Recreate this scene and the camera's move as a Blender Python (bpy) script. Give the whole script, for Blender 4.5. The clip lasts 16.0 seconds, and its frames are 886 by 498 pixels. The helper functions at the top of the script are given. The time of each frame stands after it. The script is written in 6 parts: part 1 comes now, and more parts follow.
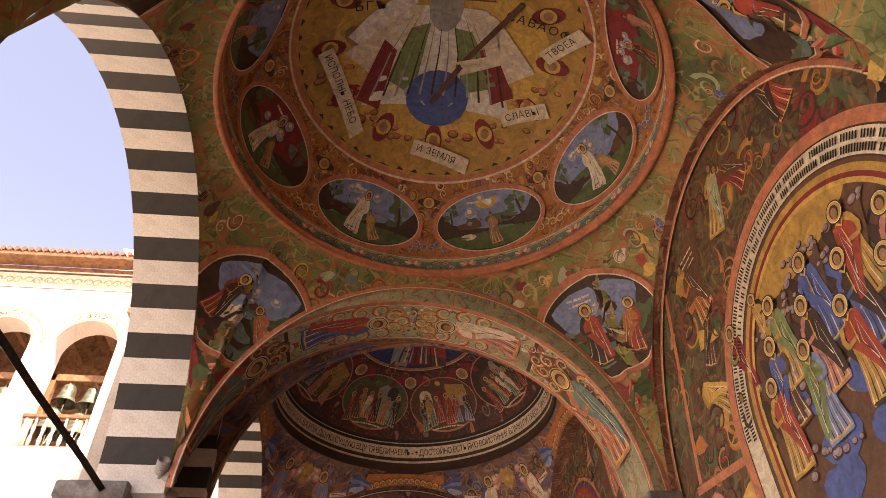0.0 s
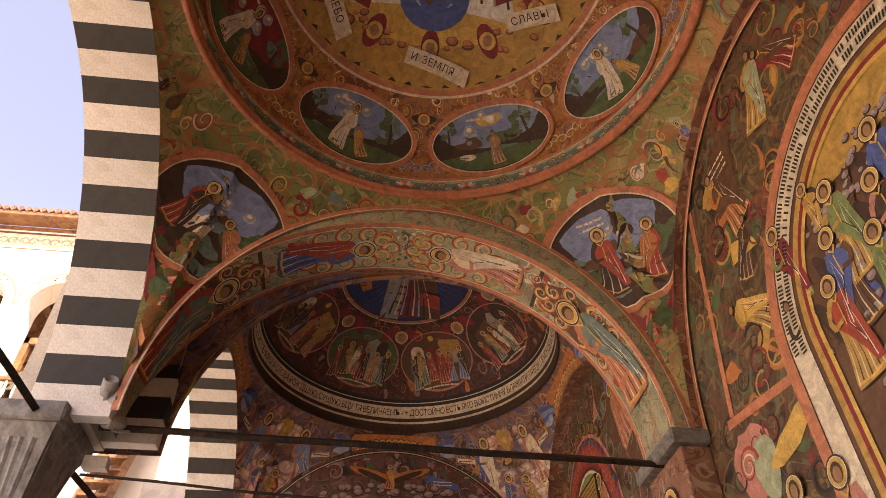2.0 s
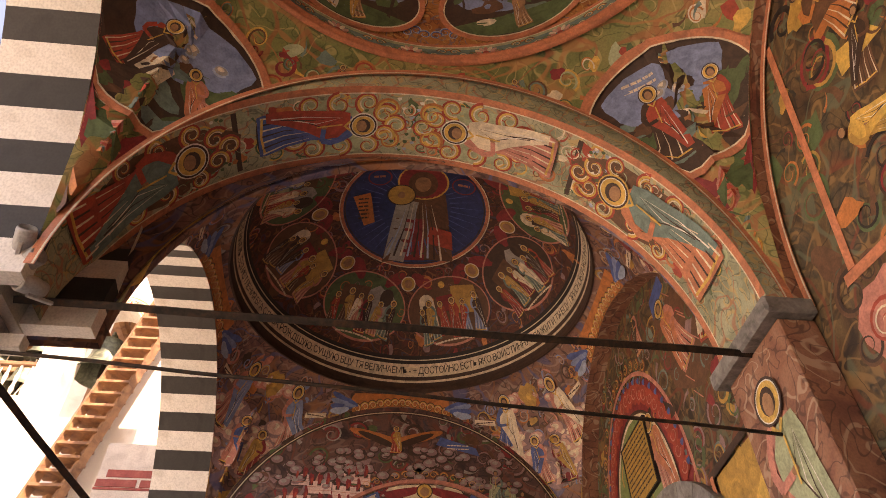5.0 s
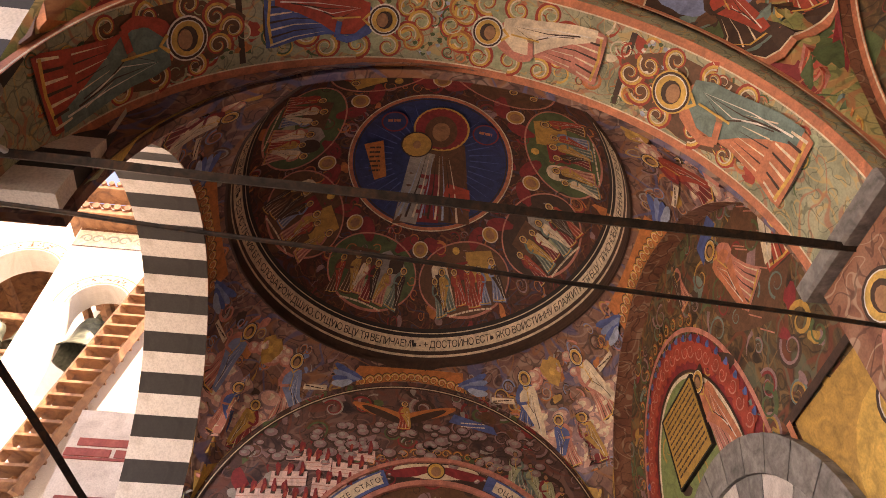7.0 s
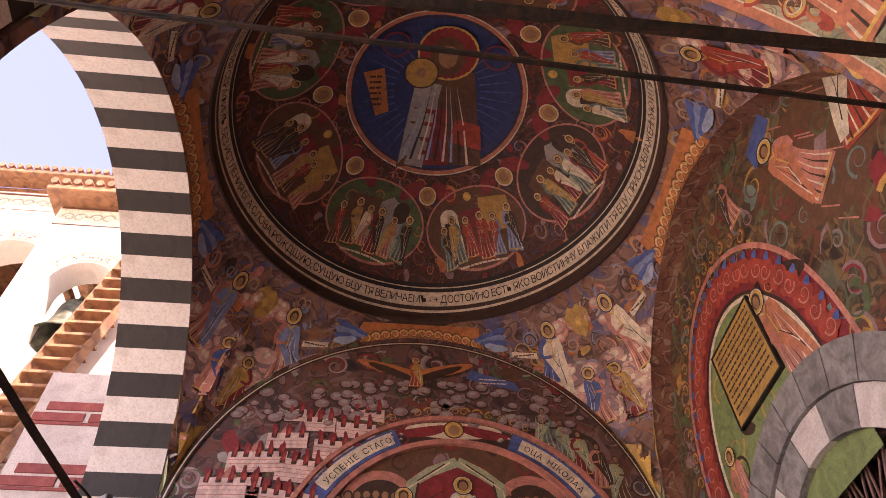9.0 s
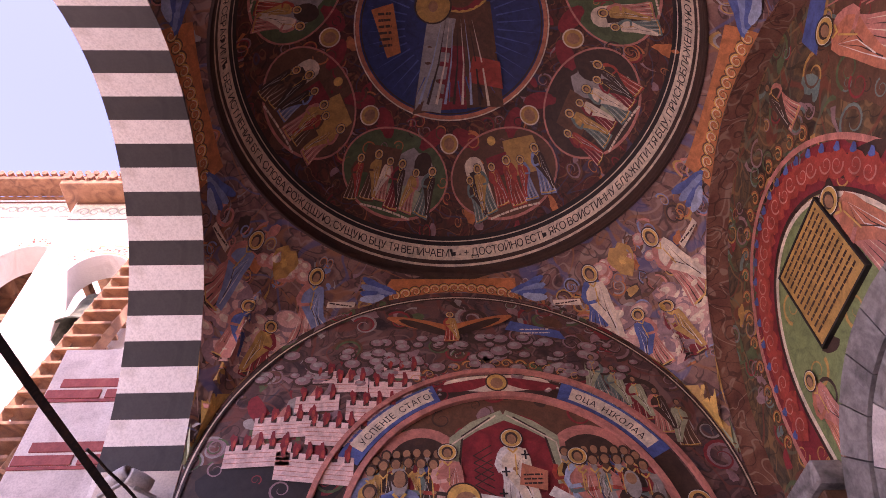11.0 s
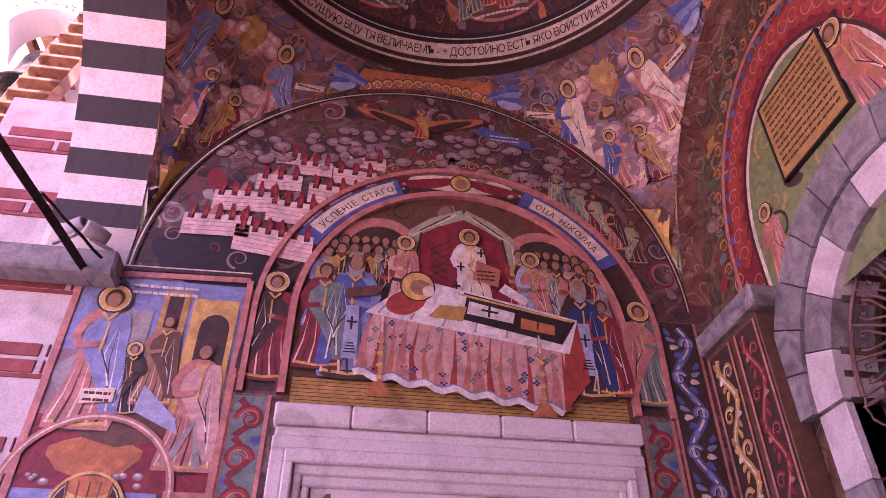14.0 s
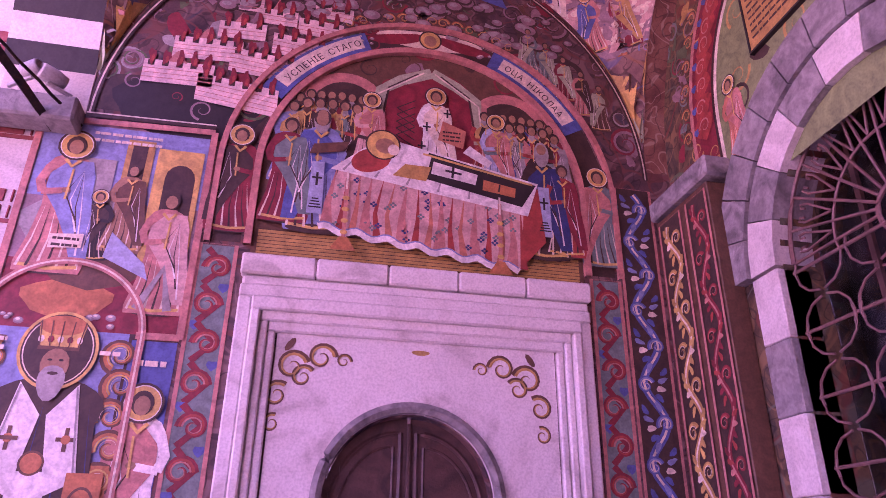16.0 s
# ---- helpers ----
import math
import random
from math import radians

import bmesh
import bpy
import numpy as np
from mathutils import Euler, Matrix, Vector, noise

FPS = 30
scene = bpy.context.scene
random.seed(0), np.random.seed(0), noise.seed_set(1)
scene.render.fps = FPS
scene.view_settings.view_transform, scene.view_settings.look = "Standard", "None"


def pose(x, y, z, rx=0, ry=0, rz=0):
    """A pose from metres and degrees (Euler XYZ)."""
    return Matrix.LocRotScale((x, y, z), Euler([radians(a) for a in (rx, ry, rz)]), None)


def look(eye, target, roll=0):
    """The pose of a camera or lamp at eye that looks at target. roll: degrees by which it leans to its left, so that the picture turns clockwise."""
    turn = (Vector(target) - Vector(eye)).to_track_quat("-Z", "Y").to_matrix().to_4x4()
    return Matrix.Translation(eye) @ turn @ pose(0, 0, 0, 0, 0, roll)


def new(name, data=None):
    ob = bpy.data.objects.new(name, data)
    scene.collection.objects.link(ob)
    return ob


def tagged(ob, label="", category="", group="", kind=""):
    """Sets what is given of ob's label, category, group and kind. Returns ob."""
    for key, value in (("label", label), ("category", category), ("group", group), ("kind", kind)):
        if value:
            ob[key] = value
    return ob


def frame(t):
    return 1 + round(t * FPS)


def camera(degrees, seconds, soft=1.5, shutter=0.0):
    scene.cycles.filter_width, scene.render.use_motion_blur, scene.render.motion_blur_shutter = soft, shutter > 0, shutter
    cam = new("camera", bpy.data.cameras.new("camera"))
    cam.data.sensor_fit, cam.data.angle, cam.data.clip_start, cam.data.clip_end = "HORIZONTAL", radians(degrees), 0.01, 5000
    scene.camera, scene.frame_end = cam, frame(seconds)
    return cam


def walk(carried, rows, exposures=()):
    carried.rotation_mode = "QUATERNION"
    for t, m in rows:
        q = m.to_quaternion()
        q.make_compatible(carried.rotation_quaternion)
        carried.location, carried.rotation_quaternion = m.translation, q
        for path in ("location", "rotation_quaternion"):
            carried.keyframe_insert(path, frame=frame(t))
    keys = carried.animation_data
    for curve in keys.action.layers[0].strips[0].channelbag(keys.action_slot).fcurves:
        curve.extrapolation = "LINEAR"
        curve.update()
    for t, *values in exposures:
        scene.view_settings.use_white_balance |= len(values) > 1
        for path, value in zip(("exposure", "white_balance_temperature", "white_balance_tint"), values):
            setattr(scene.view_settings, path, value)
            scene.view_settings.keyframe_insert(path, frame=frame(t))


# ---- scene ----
cam = camera(65.0, 16.0, soft=0.9)
PATH = [
    (0, (0.44, -1.942, 2.057), (0.609, -0.488, 3.42), -1.4),
    (0.5, (0.46, -1.645, 2.043), (0.642, -0.205, 3.418), -1.0),
    (1, (0.495, -1.337, 2.037), (0.667, 0.104, 3.412), -0.8),
    (1.5, (0.556, -1.008, 2.038), (0.73, 0.435, 3.412), -0.8),
    (2, (0.588, -0.657, 2.03), (0.768, 0.8, 3.388), -0.7),
    (2.5, (0.571, -0.264, 2.022), (0.753, 1.2, 3.372), -0.5),
    (3, (0.571, 0.079, 2.008), (0.734, 1.54, 3.364), 0.0),
    (3.5, (0.628, 0.427, 2.008), (0.795, 1.877, 3.375), -0.9),
    (4, (0.7, 0.742, 2.004), (0.874, 2.167, 3.396), -1.7),
    (4.2, (0.717, 0.871, 1.996), (0.89, 2.292, 3.393), -1.6),
    (6.3, (0.709, 2.328, 1.84), (0.845, 3.661, 3.325), -0.1),
    (6.5, (0.69, 2.466, 1.837), (0.827, 3.792, 3.328), 0.0),
    (7, (0.607, 2.801, 1.834), (0.767, 4.111, 3.337), -0.1),
    (7.5, (0.554, 3.114, 1.843), (0.723, 4.407, 3.359), -0.9),
    (8, (0.558, 3.451, 1.861), (0.715, 4.728, 3.392), -1.7),
    (8.5, (0.578, 3.793, 1.88), (0.737, 5.059, 3.421), -1.8),
    (8.7, (0.584, 3.907, 1.883), (0.749, 5.176, 3.42), -1.8),
    (10.8, (0.621, 4.819, 1.938), (0.717, 6.071, 3.495), -3.8),
    (11, (0.621, 4.891, 1.94), (0.709, 6.157, 3.486), -3.6),
    (11.5, (0.608, 5.013, 1.937), (0.705, 6.339, 3.43), -3.9),
    (12, (0.561, 5.062, 1.919), (0.678, 6.448, 3.356), -2.9),
    (12.5, (0.528, 5.08, 1.899), (0.669, 6.518, 3.282), -1.8),
    (13, (0.52, 5.089, 1.874), (0.704, 6.576, 3.2), -1.5),
    (13.5, (0.512, 5.111, 1.847), (0.732, 6.653, 3.101), -1.0),
    (14, (0.496, 5.132, 1.816), (0.738, 6.73, 2.995), 0.2),
    (14.3, (0.481, 5.141, 1.801), (0.729, 6.768, 2.938), 0.9),
    (14.5, (0.473, 5.143, 1.797), (0.713, 6.796, 2.897), 1.3),
    (15, (0.482, 5.117, 1.79), (0.694, 6.825, 2.81), 1.3),
    (15.5, (0.497, 5.07, 1.777), (0.731, 6.817, 2.721), 0.4),
    (16, (0.514, 5.015, 1.762), (0.883, 6.797, 2.592), 0.7),
]
walk(cam, [(t, look(eye, target, roll)) for t, eye, target, roll in PATH],
     exposures=[(0.0, 1.85, 10100, 32), (4.0, 2.03, 10700, 32), (8.0, 2.17, 9450, 36), (8.8, 2.15, 8800, 42), (10.8, 2.05, 7200, 62), (12.5, 2.15, 7200, 85), (14.5, 2.33, 7150, 120), (16.0, 2.38, 6950, 150)])

# ---------------------------------------------------------------- light
SUN_AZ, SUN_EL = radians(152), radians(54)
world = bpy.data.worlds.new("sky")
scene.world = world
world.use_nodes = True
wn = world.node_tree
sky = wn.nodes.new("ShaderNodeTexSky")
sky.sky_type, sky.sun_disc = "NISHITA", False
sky.sun_elevation, sky.sun_rotation = SUN_EL, SUN_AZ
wn.links.new(sky.outputs[0], wn.nodes["Background"].inputs[0])
wn.nodes["Background"].inputs[1].default_value = 0.15
sun = new("sun", bpy.data.lights.new("sun", "SUN"))
sun.data.energy, sun.data.angle, sun.data.color = 5.0, radians(0.5), (1, 0.94, 0.84)
way = Vector((math.sin(SUN_AZ) * math.cos(SUN_EL), math.cos(SUN_AZ) * math.cos(SUN_EL), math.sin(SUN_EL)))
sun.matrix_world = look(way * 40, (0, 0, 0))


# ---------------------------------------------------------------- materials
def material(name, stops, scale=2.0, rough=0.7, bump=0.15, detail=6.0, fine=60.0, warp=1.5, metal=0.0, vary=0.0, strokes=()):
    m = bpy.data.materials.new(name)
    m.use_nodes = True
    nt = m.node_tree
    n, l = nt.nodes, nt.links
    b = n["Principled BSDF"]
    b.inputs["Roughness"].default_value, b.inputs["Metallic"].default_value = rough, metal
    co = n.new("ShaderNodeTexCoord")
    big = n.new("ShaderNodeTexNoise")
    big.inputs["Scale"].default_value, big.inputs["Detail"].default_value, big.inputs["Distortion"].default_value = scale, detail, warp
    l.new(co.outputs["Object"], big.inputs["Vector"])
    ramp = n.new("ShaderNodeValToRGB")
    lo, hi = 0.3, 0.7
    while len(ramp.color_ramp.elements) < len(stops):
        ramp.color_ramp.elements.new(0.5)
    for i, c in enumerate(stops):
        e = ramp.color_ramp.elements[i]
        e.position, e.color = lo + (hi - lo) * i / max(1, len(stops) - 1), (*c, 1)
    l.new(big.outputs["Fac"], ramp.inputs[0])
    small = n.new("ShaderNodeTexNoise")
    small.inputs["Scale"].default_value, small.inputs["Detail"].default_value = fine, 4
    l.new(co.outputs["Object"], small.inputs["Vector"])
    mix = n.new("ShaderNodeMix")
    mix.data_type, mix.blend_type = "RGBA", "MULTIPLY"
    mix.inputs["Factor"].default_value = 0.5
    grey = n.new("ShaderNodeMapRange")
    grey.inputs["From Min"].default_value, grey.inputs["From Max"].default_value = 0.3, 0.6
    grey.inputs["To Min"].default_value = 0.55
    l.new(small.outputs["Fac"], grey.inputs["Value"])
    l.new(ramp.outputs[0], mix.inputs["A"])
    l.new(grey.outputs[0], mix.inputs["B"])
    last = mix.outputs["Result"]
    for k, (accent, size, width) in enumerate(strokes):
        wave = n.new("ShaderNodeTexNoise")
        wave.inputs["Scale"].default_value, wave.inputs["Detail"].default_value, wave.inputs["Distortion"].default_value = size * 0.7, 0.6, 1.6
        shift = n.new("ShaderNodeVectorMath")
        shift.inputs[1].default_value = (3.1 * k + 1, 7.7 * k, 2.3 * k)
        l.new(co.outputs["Object"], shift.inputs[0])
        l.new(shift.outputs[0], wave.inputs["Vector"])
        thin = n.new("ShaderNodeValToRGB")
        while len(thin.color_ramp.elements) < 4:
            thin.color_ramp.elements.new(0.5)
        for e, (pos, v) in zip(thin.color_ramp.elements, ((0.5 - width, 0), (0.5 - width * 0.5, 1), (0.5 + width * 0.5, 1), (0.5 + width, 0))):
            e.position, e.color = pos, (v, v, v, 1)
        l.new(wave.outputs["Fac"], thin.inputs[0])
        lay = n.new("ShaderNodeMix")
        lay.data_type = "RGBA"
        lay.inputs["B"].default_value = (*accent, 1)
        dim = n.new("ShaderNodeMath")
        dim.operation = "MULTIPLY"
        dim.inputs[1].default_value = 0.6
        l.new(thin.outputs[0], dim.inputs[0])
        l.new(dim.outputs[0], lay.inputs["Factor"])
        l.new(last, lay.inputs["A"])
        last = lay.outputs["Result"]
    if vary:
        info = n.new("ShaderNodeObjectInfo")
        hsv = n.new("ShaderNodeHueSaturation")
        rng = n.new("ShaderNodeMapRange")
        rng.inputs["To Min"].default_value, rng.inputs["To Max"].default_value = 1 - vary, 1 + vary
        l.new(info.outputs["Random"], rng.inputs["Value"])
        l.new(rng.outputs[0], hsv.inputs["Value"])
        l.new(last, hsv.inputs["Color"])
        last = hsv.outputs[0]
    l.new(last, b.inputs["Base Color"])
    bp = n.new("ShaderNodeBump")
    bp.inputs["Strength"].default_value, bp.inputs["Distance"].default_value = bump, 0.01
    l.new(small.outputs["Fac"], bp.inputs["Height"])
    l.new(bp.outputs[0], b.inputs["Normal"])
    return m


def shade(c, k):
    return tuple(min(1, v * k) for v in c)


def paint(name, c, spread=0.28):
    return material("fresco_" + name, [shade(c, 1 - spread), c, shade(c, 1 + spread)], scale=7, rough=0.62, bump=0.1)


PAL = dict(
    blush=(0.76, 0.55, 0.5),    navy=(0.025, 0.045, 0.15), pink=(0.62, 0.37, 0.31), red=(0.42, 0.065, 0.04), crimson=(0.27, 0.03, 0.035), rose=(0.55, 0.22, 0.17), orange=(0.52, 0.18, 0.06), salmon=(0.56, 0.2, 0.11),
    ochre=(0.5, 0.29, 0.08), gold=(0.66, 0.41, 0.11), cream=(0.72, 0.62, 0.47), white=(0.74, 0.71, 0.65), blue=(0.07, 0.12, 0.33),
    sky=(0.2, 0.27, 0.46), pale=(0.34, 0.42, 0.56), green=(0.19, 0.26, 0.1), leaf=(0.08, 0.13, 0.055), sage=(0.36, 0.41, 0.26), teal=(0.14, 0.22, 0.2),
    brown=(0.14, 0.065, 0.035), umber=(0.06, 0.032, 0.022), black=(0.02, 0.016, 0.015), skin=(0.36, 0.19, 0.1), grey=(0.33, 0.31, 0.29), mauve=(0.3, 0.19, 0.2),
)
P = {k: paint(k, v) for k, v in PAL.items()}
ROCK = material("fresco_rocky_ground", [(0.03, 0.018, 0.012), (0.09, 0.05, 0.025), (0.16, 0.1, 0.045), (0.06, 0.05, 0.035), (0.2, 0.12, 0.06)], scale=1.6, bump=0.12, warp=2.5, strokes=(((0.3, 0.17, 0.07), 3, 0.03), ((0.015, 0.01, 0.008), 5, 0.03), ((0.22, 0.05, 0.03), 1.7, 0.03), ((0.12, 0.15, 0.1), 2.3, 0.03)))
NIGHT = material("fresco_dark_sky", [(0.04, 0.025, 0.03), (0.1, 0.055, 0.055), (0.17, 0.085, 0.07), (0.07, 0.065, 0.085)], scale=2.2, bump=0.1, warp=2, strokes=(((0.26, 0.16, 0.14), 3, 0.03), ((0.02, 0.012, 0.012), 5, 0.03), ((0.2, 0.06, 0.04), 2, 0.03)))
DOMEA = material("fresco_warm_dome", [(0.24, 0.07, 0.025), (0.42, 0.15, 0.045), (0.46, 0.2, 0.06), (0.28, 0.09, 0.035)], scale=2.5, bump=0.1, strokes=(((0.55, 0.34, 0.14), 6, 0.025), ((0.08, 0.025, 0.015), 8, 0.025), ((0.1, 0.13, 0.2), 4, 0.02)))
DOMEB = material("fresco_dark_dome", [(0.045, 0.016, 0.012), (0.13, 0.035, 0.024), (0.07, 0.032, 0.022), (0.17, 0.05, 0.03)], scale=2.5, bump=0.1, strokes=(((0.3, 0.13, 0.06), 5, 0.02), ((0.02, 0.01, 0.008), 7, 0.03), ((0.05, 0.06, 0.12), 3, 0.02)))
PENDA = material("fresco_green_pendentive", [(0.1, 0.12, 0.045), (0.2, 0.23, 0.08), (0.3, 0.26, 0.1), (0.45, 0.32, 0.13)], scale=1.2, bump=0.1, strokes=(((0.5, 0.4, 0.18), 4, 0.03), ((0.05, 0.07, 0.025), 6, 0.025), ((0.4, 0.1, 0.05), 2.5, 0.045), ((0.5, 0.2, 0.08), 1.7, 0.03)))
PENDB = material("fresco_dusky_pendentive", [(0.09, 0.045, 0.045), (0.18, 0.09, 0.075), (0.28, 0.15, 0.11), (0.14, 0.09, 0.09)], scale=1.8, bump=0.1, warp=2, strokes=(((0.36, 0.25, 0.2), 3.4, 0.035), ((0.02, 0.012, 0.012), 5, 0.03), ((0.32, 0.13, 0.05), 2.2, 0.03), ((0.08, 0.11, 0.25), 1.6, 0.025)))
SOFFIT = material("fresco_sage_soffit", [(0.22, 0.24, 0.16), (0.36, 0.38, 0.26), (0.46, 0.42, 0.28)], scale=2, bump=0.1, strokes=(((0.55, 0.36, 0.14), 5, 0.03), ((0.42, 0.12, 0.07), 3.5, 0.03), ((0.07, 0.09, 0.06), 8, 0.025)))
FADED = material("fresco_faded_red", [(0.16, 0.06, 0.045), (0.3, 0.13, 0.08), (0.36, 0.19, 0.13)], scale=2, bump=0.12, strokes=(((0.5, 0.36, 0.26), 4, 0.03), ((0.06, 0.025, 0.02), 6, 0.03)))
PLASTER = material("old_plaster", [(0.5, 0.42, 0.34), (0.62, 0.55, 0.46), (0.55, 0.48, 0.4)], scale=1.5, bump=0.2)
WHITE = material("white_limewash", [(0.66, 0.62, 0.56), (0.78, 0.75, 0.7), (0.72, 0.69, 0.64)], scale=2, bump=0.1, vary=0.05)
DARK = material("black_limewash", [(0.022, 0.02, 0.019), (0.036, 0.033, 0.031), (0.03, 0.027, 0.026)], scale=3, bump=0.1, vary=0.15)
STONE = material("weathered_grey_stone", [(0.13, 0.125, 0.12), (0.24, 0.23, 0.22), (0.34, 0.33, 0.31)], scale=5, bump=0.7, fine=40, vary=0.15)
LIGHTSTONE = material("pale_limestone", [(0.5, 0.45, 0.42), (0.62, 0.57, 0.53), (0.7, 0.66, 0.62)], scale=3, bump=0.25, vary=0.08)
MARBLE = material("white_marble", [(0.5, 0.45, 0.42), (0.68, 0.63, 0.6), (0.74, 0.7, 0.67), (0.7, 0.65, 0.62)], scale=1.3, rough=0.45, bump=0.08, warp=3, vary=0.04)
IRON = material("rusty_black_iron", [(0.018, 0.015, 0.013), (0.04, 0.03, 0.024), (0.09, 0.045, 0.025)], scale=9, rough=0.6, bump=0.3, metal=0.6)
WINEIRON = material("painted_brown_iron", [(0.14, 0.07, 0.06), (0.24, 0.12, 0.1)], scale=9, rough=0.5, bump=0.2)
WOOD = material("brown_wood", [(0.12, 0.055, 0.03), (0.25, 0.12, 0.06), (0.34, 0.18, 0.09)], scale=4, bump=0.3, vary=0.15)
DOORWOOD = material("dark_walnut", [(0.04, 0.018, 0.014), (0.085, 0.04, 0.03), (0.12, 0.06, 0.045)], scale=5, rough=0.45, bump=0.2)
BRONZE = material("green_bronze", [(0.05, 0.06, 0.05), (0.11, 0.13, 0.1), (0.2, 0.22, 0.17)], scale=6, rough=0.5, metal=0.5)
BRICK = material("painted_red_brick", [(0.2, 0.035, 0.035), (0.3, 0.06, 0.05), (0.36, 0.09, 0.07)], scale=4, bump=0.2, vary=0.12)
TILEROOF = material("clay_roof_tile", [(0.2, 0.09, 0.05), (0.33, 0.16, 0.1)], scale=6, bump=0.4, vary=0.2)
PAVING = material("stone_paving", [(0.3, 0.27, 0.23), (0.42, 0.38, 0.33), (0.5, 0.46, 0.4)], scale=2, bump=0.4, vary=0.12)
LAMPGREY = material("grey_plastic", [(0.35, 0.34, 0.33), (0.45, 0.44, 0.42)], scale=5, rough=0.45)
# near-black colour that stands in for the shade of the unlit church room
ROOM_SHADE = material("painted_interior_shade", [(0.02, 0.018, 0.017), (0.04, 0.035, 0.03)], scale=2)
GLASS = bpy.data.materials.new("window_glass")
GLASS.use_nodes = True
g = GLASS.node_tree.nodes["Principled BSDF"]
g.inputs["Transmission Weight"].default_value, g.inputs["Roughness"].default_value, g.inputs["IOR"].default_value = 1.0, 0.05, 1.45
g.inputs["Base Color"].default_value = (0.6, 0.65, 0.68, 1)


# ---------------------------------------------------------------- mesh helpers
def link(name, bm, mats, parent=None, label="", smooth=False):
    me = bpy.data.meshes.new(name)
    bmesh.ops.recalc_face_normals(bm, faces=bm.faces)
    bm.to_mesh(me)
    bm.free()
    for m in (mats if isinstance(mats, (list, tuple)) else [mats]):
        me.materials.append(m)
    if smooth:
        me.polygons.foreach_set("use_smooth", [True] * len(me.polygons))
    ob = new(name, me)
    if parent:
        ob.parent = parent
    if label:
        ob["label"] = label
    return ob


def part(name, bm, mat, parent, label="", smooth=False):
    return link(name, bm, mat, parent, label, smooth)


def box(bm, x0, x1, y0, y1, z0, z1, bevel=0.0):
    tmp = bmesh.new()
    bmesh.ops.create_cube(tmp, size=1)
    for v in tmp.verts:
        v.co = Vector(((x0 + x1) / 2 + v.co.x * (x1 - x0), (y0 + y1) / 2 + v.co.y * (y1 - y0), (z0 + z1) / 2 + v.co.z * (z1 - z0)))
    if bevel:
        bmesh.ops.bevel(tmp, geom=tmp.edges[:], offset=bevel, segments=1, affect="EDGES")
    me = bpy.data.meshes.new("t")
    tmp.to_mesh(me)
    tmp.free()
    bm.from_mesh(me)
    bpy.data.meshes.remove(me)


def boxed(*a, bevel=0.0):
    bm = bmesh.new()
    box(bm, *a, bevel=bevel)
    return bm


def tube(bm, pts, r, n=8, closed=False):
    pts = [Vector(p) for p in pts]
    rings = []
    for i, p in enumerate(pts):
        a = pts[i - 1] if (i or closed) else p
        b = pts[(i + 1) % len(pts)] if (i + 1 < len(pts) or closed) else p
        d = (b - a).normalized()
        up = Vector((0, 0, 1)) if abs(d.z) < 0.9 else Vector((1, 0, 0))
        s = d.cross(up).normalized()
        u = s.cross(d)
        rings.append([bm.verts.new(p + r * (math.cos(k * math.tau / n) * s + math.sin(k * math.tau / n) * u)) for k in range(n)])
    for i in range(len(rings) if closed else len(rings) - 1):
        A, B = rings[i], rings[(i + 1) % len(rings)]
        for k in range(n):
            bm.faces.new((A[k], A[(k + 1) % n], B[(k + 1) % n], B[k]))
    if not closed:
        bm.faces.new(rings[0][::-1])
        bm.faces.new(rings[-1])
    return bm


def lathe(bm, profile, centre=(0, 0, 0), n=20):
    rings = [[bm.verts.new((centre[0] + r * math.cos(k * math.tau / n), centre[1] + r * math.sin(k * math.tau / n), centre[2] + z)) for k in range(n)] for r, z in profile]
    for A, B in zip(rings, rings[1:]):
        for k in range(n):
            bm.faces.new((A[k], A[(k + 1) % n], B[(k + 1) % n], B[k]))
    return bm


def grid(bm, f, nu, nv):
    vs = [[bm.verts.new(f(i / nu, j / nv)) for j in range(nv + 1)] for i in range(nu + 1)]
    for i in range(nu):
        for j in range(nv):
            bm.faces.new((vs[i][j], vs[i + 1][j], vs[i + 1][j + 1], vs[i][j + 1]))
    return bm


GLYPHS = {}


def glyph(ch):
    if ch not in GLYPHS:
        cu = bpy.data.curves.new("letter", "FONT")
        cu.body, cu.size, cu.resolution_u = ch, 1.0, 2
        ob = bpy.data.objects.new("letter", cu)
        me = bpy.data.meshes.new_from_object(ob)
        co = [tuple(v.co[:2]) for v in me.vertices]
        GLYPHS[ch] = (co, [tuple(p.vertices) for p in me.polygons], max((c[0] for c in co), default=0.3))
        bpy.data.objects.remove(ob)
        bpy.data.curves.remove(cu)
        bpy.data.meshes.remove(me)
    return GLYPHS[ch]


